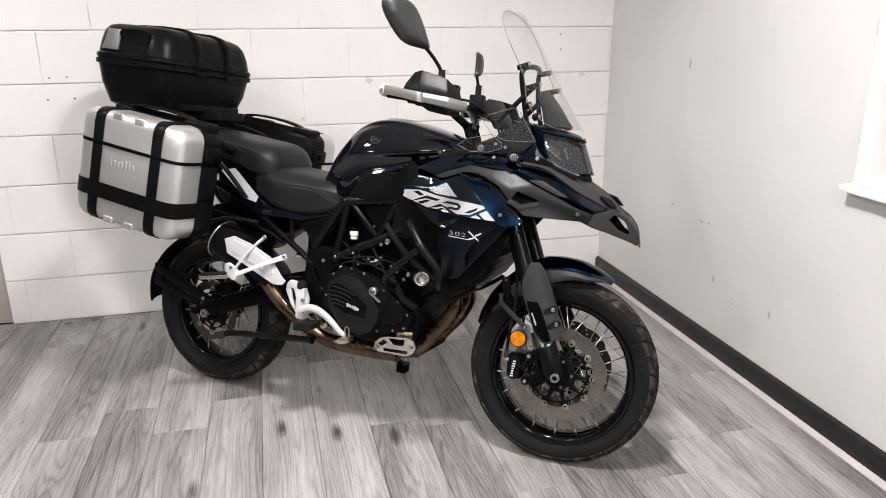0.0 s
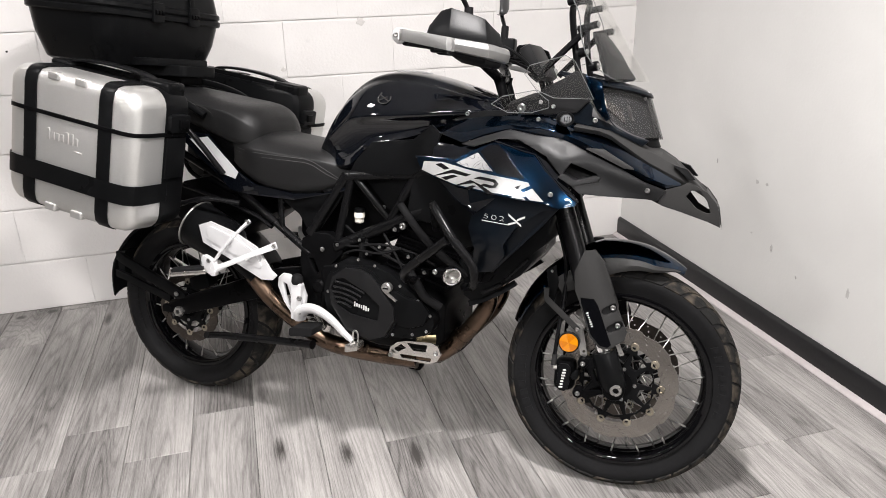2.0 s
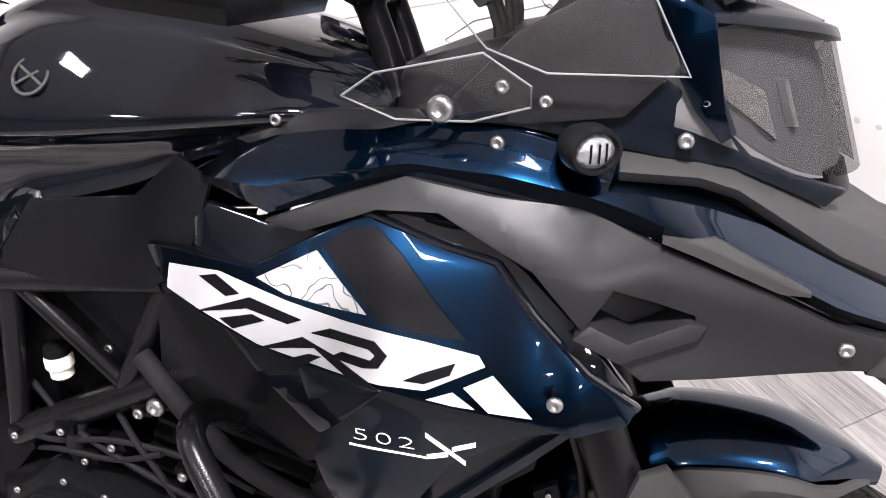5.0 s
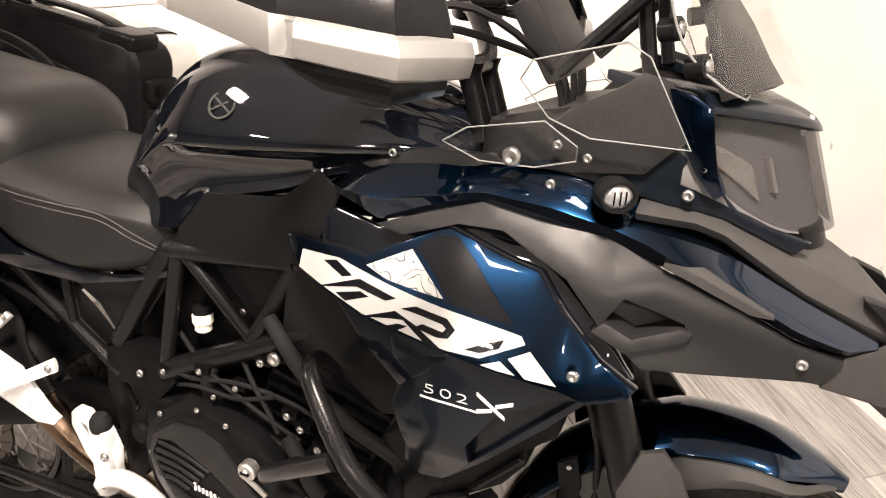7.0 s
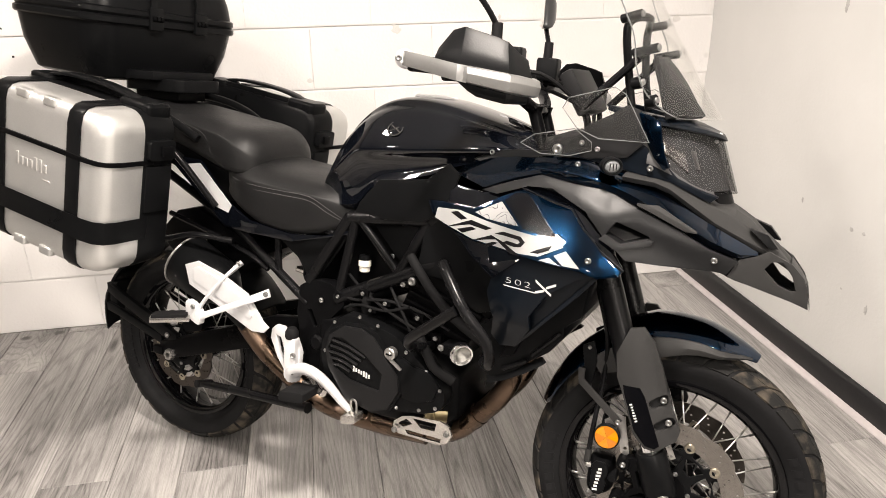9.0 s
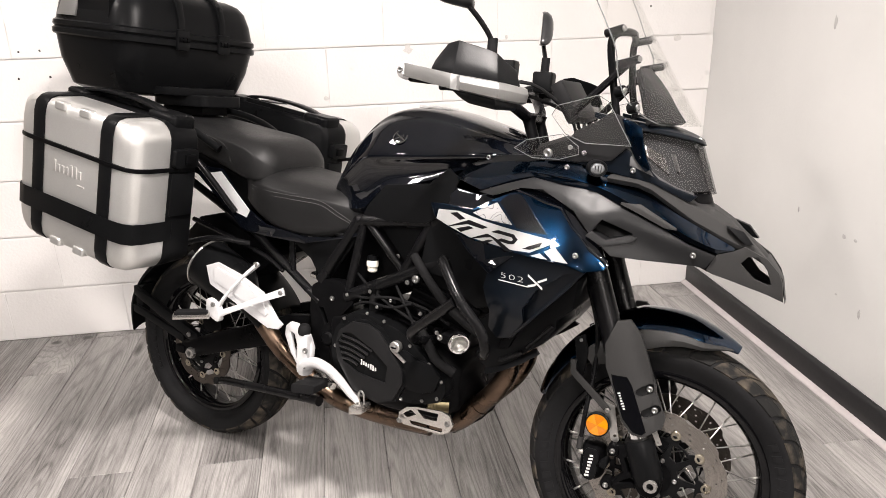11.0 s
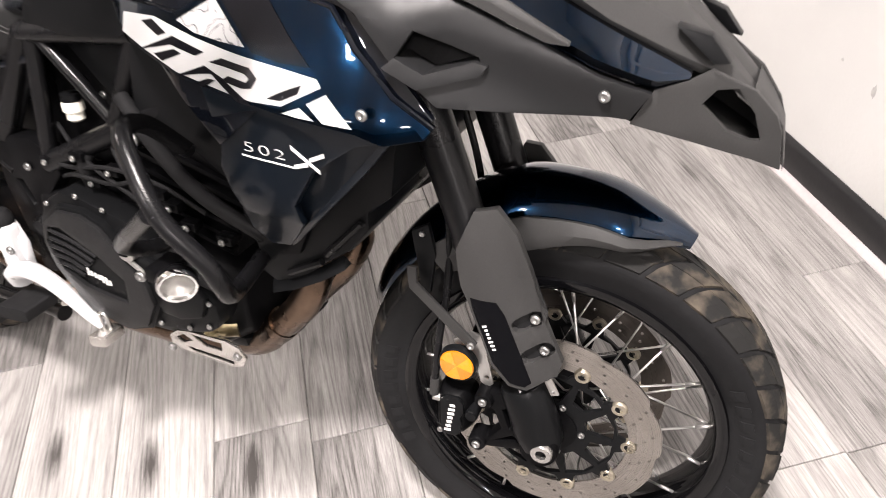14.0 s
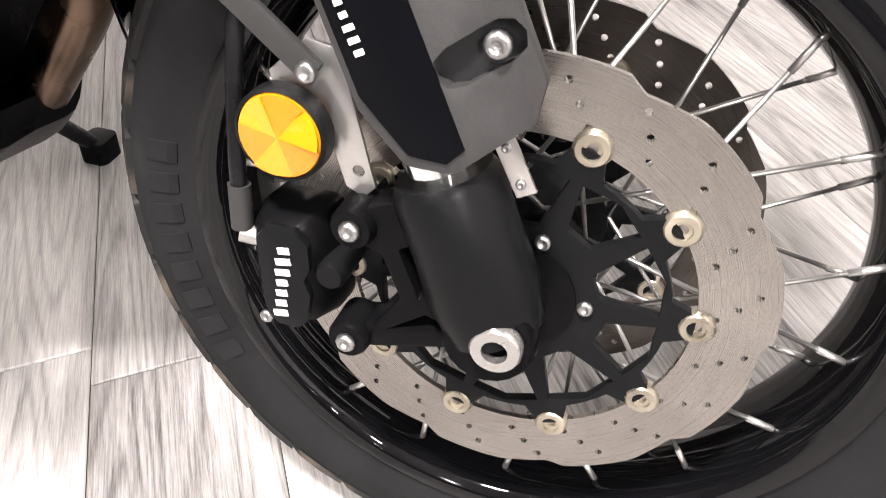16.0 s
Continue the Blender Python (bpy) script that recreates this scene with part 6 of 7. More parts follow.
for x, y, z, k in ((0.85, 0.160, 0.715, 1.2), (0.875, 0.158, 0.728, 2.0), (0.80, 0.160, 0.655, 1.0), (0.735, 0.165, 0.67, 1.0), (0.90, 0.168, 0.64, 1.1), (0.925, 0.17, 0.625, 1.1), (0.955, 0.172, 0.60, 1.1), (0.76, 0.165, 0.63, 0.9), (1.02, 0.17, 0.59, 1.0), (0.655, 0.16, 0.645, 1.0)):
    bolt(engine, x, -y, z, k)
    part("clip", box(x - 0.014, x + 0.014, -y + 0.004, -y + 0.022, z - 0.008, z + 0.008), DEEP, engine, "", 0.002)

# air box and battery tray between the frame tubes
part("air_box", loft([[(x, u * w, zc + v * h) for u, v in rloop(1, 1, 0.2)] for x, w, zc, h in ((0.47, 0.070, 0.70, 0.06), (0.50, 0.085, 0.71, 0.10), (0.72, 0.092, 0.735, 0.115), (0.93, 0.092, 0.80, 0.080), (0.96, 0.080, 0.81, 0.060))]), DEEP, bike, "dull black air box", 0.006)
# frame tubes
FR = 0.0135
for s in (-1, 1):
    y = s * 0.138
    for a, b, r in (((0.645, y, 0.842), (0.700, y, 0.862), 0), ((0.690, y, 0.858), (0.640, y, 0.632), FR), ((0.702, y, 0.856), (0.820, y, 0.738), 0.011), ((0.905, y, 0.882), (0.822, y, 0.735), FR), ((0.640, y, 0.632), (0.880, y, 0.752), 0.019), ((0.880, y, 0.752), (1.13, s * 0.11, 0.90), 0.018), ((0.672, y, 0.858), (0.905, y, 0.884), 0.017), ((0.905, y, 0.884), (1.17, s * 0.06, 0.98), 0.019), ((0.672, y, 0.858), (0.545, y, 0.665), 0.017)):
        if r:
            part("frame_tube", rod(a, b, r, 12), TUBE, bike, "black frame tube")
    part("frame_infill", skin([(0.725, 0.852), (0.872, 0.868), (0.820, 0.752)], 0.118, 0.004, (), 9.0, 0, s), SATIN, bike, "satin black frame infill", 0.002)
    bolt(bike, 0.795, s * 0.124, 0.772, 1.1, turn=(0, 0, 0 if s < 0 else 180))
    # pivot casting
    part("pivot_plate", skin([(0.512, 0.572), (0.520, 0.648), (0.560, 0.672), (0.615, 0.676), (0.668, 0.650), (0.668, 0.618), (0.615, 0.560), (0.600, 0.500), (0.595, 0.43), (0.57, 0.39), (0.535, 0.39), (0.53, 0.47)], 0.150, 0.035, [[(0.548, 0.585), (0.562, 0.588), (0.582, 0.545), (0.572, 0.538)]], 9.0, 0, s), DEEP, bike, "black pivot casting", 0.006)
    bolt(bike, 0.598, s * 0.153, 0.622, 1.3, turn=(0, 0, 0 if s < 0 else 180))
    part("pivot_cap", lathe([(0.0001, -0.006), (0.016, -0.006), (0.022, 0.0), (0.022, 0.03)], 18, (0.588, s * 0.158 if s < 0 else 0.158, 0.50), closed=False), DEEP, bike)
    # subframe
    for a, b, r in (((0.545, s * 0.14, 0.60), (0.262, s * 0.125, 0.778), 0.0125), ((0.438, s * 0.135, 0.665), (0.432, s * 0.135, 0.770), 0.0095), ((0.262, s * 0.125, 0.778), (-0.20, s * 0.11, 0.98), 0.0125), ((0.62, s * 0.12, 0.80), (-0.22, s * 0.10, 1.0), 0.013)):
        part("subframe_tube", rod(a, b, r, 12), TUBE, bike, "black subframe tube")
    # swingarm
    arm = part("swingarm", loft([[Vector((x, s * (y + dy), z + dz)) for dy, dz in ((-0.016, -h), (0.016, -h), (0.020, -h * 0.4), (0.020, h * 0.5), (0.014, h), (-0.016, h))] for x, y, z, h in ((-0.055, 0.105, 0.322, 0.022), (0.02, 0.105, 0.338, 0.034), (0.20, 0.105, 0.405, 0.038), (0.40, 0.100, 0.478, 0.045), (0.56, 0.095, 0.50, 0.05))]), DEEP, bike, "dull black swingarm", 0.006)
    part("axle_nut", lathe([(0.009, -0.016), (0.017, -0.016), (0.019, -0.012), (0.019, 0.0), (0.009, 0.0)], 6, (0.0, s * 0.126, 0.315)), STEEL, arm, "steel axle nut")
    part("chain_adjuster", box(-0.075, -0.035, s * 0.12 - 0.012, s * 0.12 + 0.008, 0.304, 0.330), DEEP, arm, "", 0.003)
    bolt(arm, -0.01, s * 0.130, 0.378, 1.5, turn=(0, 0, 0 if s < 0 else 180))
    # passenger footrest hanger
    hang = part("footrest_hanger", tube([(0.352, s * 0.190, 0.690), (0.325, s * 0.245, 0.642), (0.29, s * 0.272, 0.585), (0.268, s * 0.276, 0.545)], [0.0135, 0.0095, 0.0095, 0.012], 8, flat=0.55), WHITEMETAL, bike, "silver passenger footrest hanger")
    part("hanger_arm", tube([(0.464, s * 0.205, 0.628), (0.40, s * 0.250, 0.598), (0.33, s * 0.270, 0.565), (0.268, s * 0.276, 0.536)], [0.0145, 0.0105, 0.0105, 0.013], 8, flat=0.55), WHITEMETAL, hang)
    part("hanger_foot", loft([[(0.262 + u * 0.026, s * y, 0.552 + v * 0.026 - u * 0.012) for u, v in rloop(1, 1, 0.6)] for y in (0.266, 0.286)]), WHITEMETAL, hang, "", 0.003)
    for x, z in ((0.352, 0.690), (0.462, 0.627), (0.266, 0.570)):
        bolt(hang, x, s * (0.286 if x < 0.3 else 0.203 if x < 0.4 else 0.218), z, 1.3, turn=(0, 0, 0 if s < 0 else 180))
    peg = part("passenger_footrest", loft([[Vector((0.250, s * 0.283, 0.535)) + Vector((-0.092 * t + u * 0.004, s * 0.045 * t, v * 0.008 - 0.010 * t)) + Vector((u * 0.009, s * u * 0.016, 0)) for u, v in rloop(1, 1, 0.3)] for t in (0, 0.1, 1.0, 1.08)]), CASTALU, bike, "silver passenger footrest with a rubber top", 0.002)
    part("footrest_rubber", loft([[Vector((0.250, s * 0.283, 0.549)) + Vector((-0.092 * t, s * 0.045 * t, v * 0.005 - 0.004 - 0.010 * t)) + Vector((u * 0.010, s * u * 0.018, 0)) for u, v in rloop(1, 1, 0.3)] for t in (0.05, 0.1, 0.95, 1.0)]), RUBBER, peg, "", 0.002)
    # rider footrest plate, heel guard and brake pedal
    plate_ = part("footrest_plate", skin([(0.506, 0.515), (0.536, 0.515), (0.548, 0.49), (0.556, 0.47), (0.552, 0.43), (0.552, 0.398), (0.520, 0.392), (0.504, 0.402), (0.475, 0.44), (0.452, 0.492), (0.456, 0.520), (0.470, 0.533), (0.496, 0.532)], 0.186, 0.016, [[(0.472, 0.505), (0.488, 0.500), (0.506, 0.445), (0.500, 0.425), (0.480, 0.455)]], 9.0, 0, s), WHITEMETAL, bike, "silver footrest plate", 0.004)
    part("plate_column", loft([[(0.530 + u * 0.019, s * y, 0.452 + v * 0.06) for u, v in rloop(1, 1, 0.25)] for y in (0.178, 0.198, 0.202)]), WHITEMETAL, plate_, "", 0.003)
    part("rubber_ball", lathe([(0.0001, 0.032), (0.012, 0.030), (0.018, 0.020), (0.019, 0.008), (0.017, 0.0)], 18, (0.528, s * 0.188, 0.508), "z", False), RUBBER, plate_)
    for z in (0.466, 0.420):
        bolt(plate_, 0.545, s * 0.203, z, 1.5, turn=(0, 0, 0 if s < 0 else 180))
    fr = part("rider_footrest", loft([[Vector((0.590 + u * 0.040, s * y, 0.382 + v * 0.014 + u * 0.006)) for u, v in rloop(1, 1, 0.35)] for y in (0.20, 0.210, 0.262, 0.270)]), RUBBER, bike, "black rubber rider footrest", 0.004)
    part("footrest_hinge", box(0.575, 0.605, s * 0.19 - 0.014, s * 0.19 + 0.014, 0.365, 0.400), CASTALU, fr, "", 0.003)
ped = part("brake_pedal", tube([(0.548, -0.205, 0.400), (0.556, -0.212, 0.425), (0.590, -0.214, 0.443), (0.630, -0.212, 0.436), (0.672, -0.210, 0.412), (0.712, -0.208, 0.378), (0.738, -0.206, 0.360)], [0.020, 0.024, 0.023, 0.021, 0.018, 0.015, 0.013], 10, flat=0.7), WHITEMETAL, bike, "silver brake pedal")
part("pedal_pad", loft([[(0.748 + u * 0.022, -0.205 + y, 0.348 + v * 0.012 + u * 0.006) for u, v in rloop(1, 1, 0.3)] for y in (-0.030, 0.012)]), CASTALU, ped, "", 0.002)
part("pedal_loop", tube([(0.745, -0.212, 0.356), (0.742, -0.212, 0.388), (0.750, -0.212, 0.397), (0.759, -0.212, 0.388), (0.760, -0.212, 0.358)], 0.0028, 6), STEEL, ped)
part("pedal_link", tube([(0.600, -0.198, 0.425), (0.618, -0.198, 0.395), (0.640, -0.198, 0.378), (0.650, -0.198, 0.395)], [0.008, 0.007, 0.010, 0.008], 8), CASTALU, ped)
bolt(ped, 0.562, -0.226, 0.430, 1.3)
# rear brake reservoir
part("brake_reservoir", lathe([(0.0001, 0.024), (0.015, 0.024), (0.017, 0.021), (0.017, 0.008), (0.014, 0.006), (0.014, -0.006), (0.010, -0.010), (0.0001, -0.011)], 20, (0.707, -0.116, 0.722), "z", False), CREAM, bike, "cream brake fluid reservoir with a black cap")
part("reservoir_cap", lathe([(0.0001, 0.038), (0.015, 0.036), (0.016, 0.025), (0.0001, 0.023)], 20, (0.707, -0.116, 0.722), "z", False), SATIN, bike)
part("shock_spring", tube([(0.66 + 0.034 * math.cos(k * 0.9), -0.03 + 0.034 * math.sin(k * 0.9), 0.52 + 0.0042 * k) for k in range(54)], 0.0055, 7, 2), DEEP, bike, "black shock absorber spring")
# radiator and lower guard
part("radiator", loft([[(x, -0.16, z), (x, 0.16, z), (x - 0.035, 0.16, z - 0.012), (x - 0.035, -0.16, z - 0.012)] for x, z in ((1.155, 0.60), (1.285, 0.88))]), DEEP, bike, "black radiator", 0.004)
for s in (-1, 1):
    part("radiator_bracket", loft([[(x, s * (y - 0.02), z), (x + 0.012, s * y, z - 0.012), (x + 0.012, s * (y - 0.02), z - 0.012), (x, s * (y - 0.02), z)] for x, y, z in ((1.085, 0.165, 0.528), (1.13, 0.165, 0.548), (1.18, 0.165, 0.578), (1.222, 0.165, 0.610))]), SATIN, bike, "", 0.002)
# crash bar with a lamp
for s in (-1, 1):
    cb = part("crash_bar", tube([(0.985, s * 0.165, 0.735), (1.005, s * 0.24, 0.805), (1.022, s * 0.290, 0.826), (1.045, s * 0.315, 0.812), (1.105, s * 0.345, 0.750), (1.152, s * 0.335, 0.692), (1.162, s * 0.325, 0.655), (1.150, s * 0.300, 0.622), (1.11, s * 0.22, 0.590), (1.07, s * 0.14, 0.565)], 0.0125, 12, 4), TUBE, bike, "black tubular crash bar")
    part("crash_bar_brace", tube([(1.088, s * 0.342, 0.747), (0.960, s * 0.288, 0.645), (0.930, s * 0.262, 0.612), (0.925, s * 0.22, 0.585), (0.935, s * 0.15, 0.57)], 0.0125, 12, 4), TUBE, cb)
    fm = Matrix.Translation((1.108, s * 0.345, 0.650)) @ Matrix.Rotation(radians(180 + s * 46), 4, "Z") @ Matrix.Rotation(radians(-8), 4, "Y") @ Matrix.Scale(0.74, 4)
    lampf = part("fog_lamp", lathe([(0.026, 0.010), (0.030, 0.0), (0.034, 0.006), (0.034, 0.020), (0.024, 0.034), (0.010, 0.040)], 28, (0, 0, 0), "x", False), DEEP, bike, "round fog lamp with a chrome ring", m=fm)
    part("fog_ring", lathe([(0.025, 0.008), (0.028, -0.002), (0.032, -0.003), (0.0345, 0.001), (0.0345, 0.008)], 28, (0, 0, 0), "x", False), CHROME, lampf, "chrome lamp ring", m=fm)
    part("fog_reflector", lathe([(0.0001, 0.020), (0.010, 0.018), (0.020, 0.012), (0.028, 0.003)], 28, (0, 0, 0), "x", False), STEEL, lampf, m=fm)
    part("fog_glass", lathe([(0.0001, -0.004), (0.014, -0.003), (0.026, 0.001), (0.026, 0.004), (0.0001, 0.002)], 28, (0, 0, 0), "x", False), CLEAR, lampf, "clear lamp glass", m=fm).visible_shadow = False
    part("fog_bracket", box(1.055, 1.085, min(s * 0.30, s * 0.345), max(s * 0.30, s * 0.345), 0.643, 0.663), DEEP, lampf, "", 0.002)
    bolt(lampf, 1.062, s * 0.355, 0.660, 1.3, turn=(0, 0, 0 if s < 0 else 180))
# exhaust: two headers, collector, link pipe, silencer with a heat shield
for y in (-0.085, 0.03):
    part("exhaust_header", tube([(1.075, y, 0.60), (1.120, y * 1.1, 0.565), (1.135, y * 1.15, 0.52), (1.105, y * 1.2, 0.455), (1.055, y * 1.2, 0.395), (1.00, y * 1.1, 0.335), (0.94, y, 0.305), (0.86, y * 0.8, 0.292)], [0.022, 0.024, 0.026, 0.027, 0.027, 0.026, 0.025, 0.025], 16), EXHAUST, bike, "heat-stained exhaust header")
part("header_clamp", rod((1.058, -0.101, 0.40), (1.045, -0.100, 0.385), 0.030, 18), EXHAUST, bike)
part("oil_filter", lathe([(0.0001, 0.0), (0.020, 0.0), (0.024, 0.003), (0.024, 0.010), (0.026, 0.012), (0.026, 0.017), (0.024, 0.019), (0.024, 0.026), (0.026, 0.028), (0.026, 0.060), (0.0001, 0.060)], 26, closed=False), BRASS, bike, "gold metal oil filter canister", m=Matrix.Translation((0.925, -0.150, 0.388)) @ Matrix.Rotation(radians(-62), 4, "Z"))
part("link_pipe", tube([(0.90, -0.07, 0.293), (0.78, -0.085, 0.288), (0.66, -0.10, 0.290), (0.59, -0.115, 0.305), (0.52, -0.13, 0.345), (0.46, -0.145, 0.39), (0.40, -0.155, 0.44), (0.33, -0.165, 0.52)], [0.040, 0.036, 0.030, 0.028, 0.028, 0.028, 0.028, 0.028], 18), EXHAUST, bike, "brown stained exhaust link pipe")
sil = part("silencer", tube([(0.36, -0.165, 0.500), (0.315, -0.168, 0.540), (0.285, -0.170, 0.575), (0.262, -0.170, 0.598), (0.240, -0.170, 0.608), (0.130, -0.170, 0.652), (0.118, -0.170, 0.657), (0.116, -0.170, 0.658)], [0.028, 0.033, 0.044, 0.062, 0.074, 0.078, 0.072, 0.040], 28, 0), SATIN, bike, "black silencer with a silver heat shield", angle=50)
can = Vector((-0.926, 0, 0.378))
ring_pts = [Vector((0.126, -0.170, 0.654)) + 0.0795 * (math.cos(a) * Vector((0, 1, 0)) + math.sin(a) * can.cross(Vector((0, 1, 0)))) for a in np.linspace(0, 2 * math.pi, 33)[:-1]]
part("silencer_band", tube(ring_pts, 0.0032, 6, 0, True), STEEL, sil, "thin steel end band")
SHIELD = lambda x, z: 0.254 - (x - 0.16) * 0.10
part("heat_shield", skin([(0.201, 0.671), (0.241, 0.686), (0.322, 0.661), (0.405, 0.619), (0.450, 0.556), (0.455, 0.548), (0.473, 0.534), (0.459, 0.518), (0.422, 0.516), (0.291, 0.580), (0.214, 0.616)], SHIELD, 0.008, (), 0.02), WHITEMETAL, sil, "silver heat shield", 0.004)
part("heat_shield_ridge", skin([(0.230, 0.664), (0.246, 0.672), (0.318, 0.648), (0.392, 0.609), (0.425, 0.562), (0.418, 0.552), (0.300, 0.600), (0.232, 0.630)], lambda x, z: SHIELD(x, z) + 0.0035, 0.006, (), 0.02), WHITEMETAL, sil, "", 0.002)
# bash plate below the engine
BP = [(0.838, 0.318), (0.845, 0.345), (0.872, 0.368), (0.905, 0.378), (0.985, 0.387), (1.008, 0.378), (1.016, 0.350), (1.000, 0.322), (0.975, 0.308), (0.855, 0.306)]
part("bash_plate", skin(BP, lambda x, z: 0.160 + (z - 0.33) * 0.25, 0.008, [[(0.858, 0.342), (0.885, 0.362), (0.900, 0.352), (0.872, 0.334)], [(0.905, 0.370), (0.972, 0.374), (0.965, 0.350), (0.925, 0.347)], [(0.878, 0.326), (0.982, 0.330), (0.978, 0.318), (0.882, 0.315)]], 9.0), CASTALU, bike, "worn aluminium bash plate", 0.003)
for x, z in ((0.850, 0.322), (1.000, 0.352)):
    bolt(bike, x, -0.166, z, 1.4)
part("sump", loft([half_section(x, [(0, 0.36), (w, 0.36), (w, zb + 0.03), (w * 0.7, zb), (0, zb)]) for x, zb, w in ((0.66, 0.31, 0.08), (0.75, 0.285, 0.11), (0.98, 0.285, 0.11), (1.04, 0.33, 0.07))]), DEEP, bike, "dull black sump", 0.006)
# side stand on the left, and its rubber foot; link rod on the right
part("side_stand", tube([(0.60, 0.14, 0.36), (0.66, 0.24, 0.23), (0.71, 0.352, 0.090)], [0.017, 0.014, 0.013], 12, 3), TUBE, bike, "black side stand")
part("stand_foot", loft([[Vector((0.712 + u * 0.026, 0.362 + v * 0.024, z + 0.012 + 0.17 * v * 0.024)) for u, v in rloop(1, 1, 0.5)] for z in (0.048, 0.056, 0.080, 0.086)]), DEEP, bike, "", 0.003)
part("stand_link", tube([(0.13, -0.135, 0.250), (0.20, -0.138, 0.262), (0.52, -0.160, 0.298), (0.57, -0.165, 0.303)], [0.010, 0.0125, 0.0135, 0.016], 10, 2), TUBE, bike, "black stand arm")
part("stand_link_foot", rod((0.125, -0.145, 0.252), (0.14, -0.095, 0.24), 0.012, 10), RUBBER, bike)
# rear brake calliper, hugger, rear mudguard arm with a plate holder
part("rear_calliper", loft([[(0.075 + u * 0.040, y, 0.425 + v * 0.026) for u, v in rloop(1, 1, 0.4)] for y in (-0.108, -0.10, -0.065, -0.06)]), DEEP, bike, "dull black rear brake calliper", 0.003, m=Matrix.Translation((0.07, 0, 0.42)) @ Matrix.Rotation(radians(-20), 4, "Y") @ Matrix.Translation((-0.07, 0, -0.42)))
loops = []
for i in range(15):
    a = radians(100 - 68 * i / 14)
    r = 0.345
    col = [Vector((r * math.cos(a) - 0.0, u * 0.088, RC.z + r * math.sin(a) - 0.02 * abs(u) ** 3)) for u in np.linspace(-1, 1, 9)]
    loops.append(col + [p * 0.99 + Vector((0, 0, -0.001)) for p in reversed(col)])
part("hugger", loft(loops), SATIN, bike, "satin black rear hugger")
loops = []
for i in range(13):
    a = radians(178 - 66 * i / 12)
    r = 0.362
    w = float(np.interp(i / 12, [0, 0.3, 1], [0.075, 0.098, 0.092]))
    col = [Vector((r * math.cos(a), u * w, RC.z + r * math.sin(a) - 0.022 * abs(u) ** 3)) for u in np.linspace(-1, 1, 9)]
    loops.append(col + [p * 0.985 + Vector((0, 0, -0.001)) for p in reversed(col)])
part("rear_mudguard", loft(loops), SATIN, bike, "satin black rear mudguard")
for s in (-1, 1):
    part("mudguard_arm", loft([[Vector((x, s * (0.112 + dy), z + dz)) for dy, dz in ((-0.008, -h), (0.008, -h), (0.010, h), (-0.008, h))] for x, z, h in ((-0.292, 0.480, 0.016), (-0.25, 0.462, 0.018), (-0.16, 0.428, 0.020), (-0.08, 0.398, 0.021), (-0.02, 0.375, 0.022), (0.02, 0.36, 0.02))]), SATIN, bike, "satin black mudguard arm", 0.003)
    part("mudguard_arm_low", loft([[Vector((x, s * (0.112 + dy), z + dz)) for dy, dz in ((-0.006, -h), (0.006, -h), (0.008, h), (-0.006, h))] for x, z, h in ((-0.300, 0.412, 0.014), (-0.24, 0.400, 0.014), (-0.13, 0.370, 0.014), (-0.05, 0.350, 0.016))]), SATIN, bike, "", 0.003)
part("plate_holder", loft([[(x, u * 0.105, z + v * 0.05) for u, v in rloop(1, 1, 0.2)] for x, z in ((-0.268, 0.447), (-0.294, 0.443), (-0.300, 0.443))]), SATIN, bike, "black plate holder", 0.003)
part("under_tail", skin([(0.02, 0.78), (0.10, 0.80), (0.33, 0.712), (0.36, 0.70), (0.22, 0.60), (0.05, 0.60), (-0.06, 0.70)], 0.105, 0.21, (), 9.0), DEEP, bike, "dull black under-tail", 0.006)
part("under_tail_edge", tube([(0.02, -0.13, 0.775), (0.18, -0.135, 0.742), (0.33, -0.135, 0.700), (0.40, -0.135, 0.668)], 0.008, 8), TUBE, bike)
# chain, on the left
part("chain_guard", skin([(-0.06, 0.36), (0.0, 0.40), (0.3, 0.50), (0.5, 0.555), (0.5, 0.54), (0.3, 0.47), (0.0, 0.36)], 0.10, 0.02, (), 9.0, 0, 1), SATIN, bike, "satin black chain guard", 0.002)


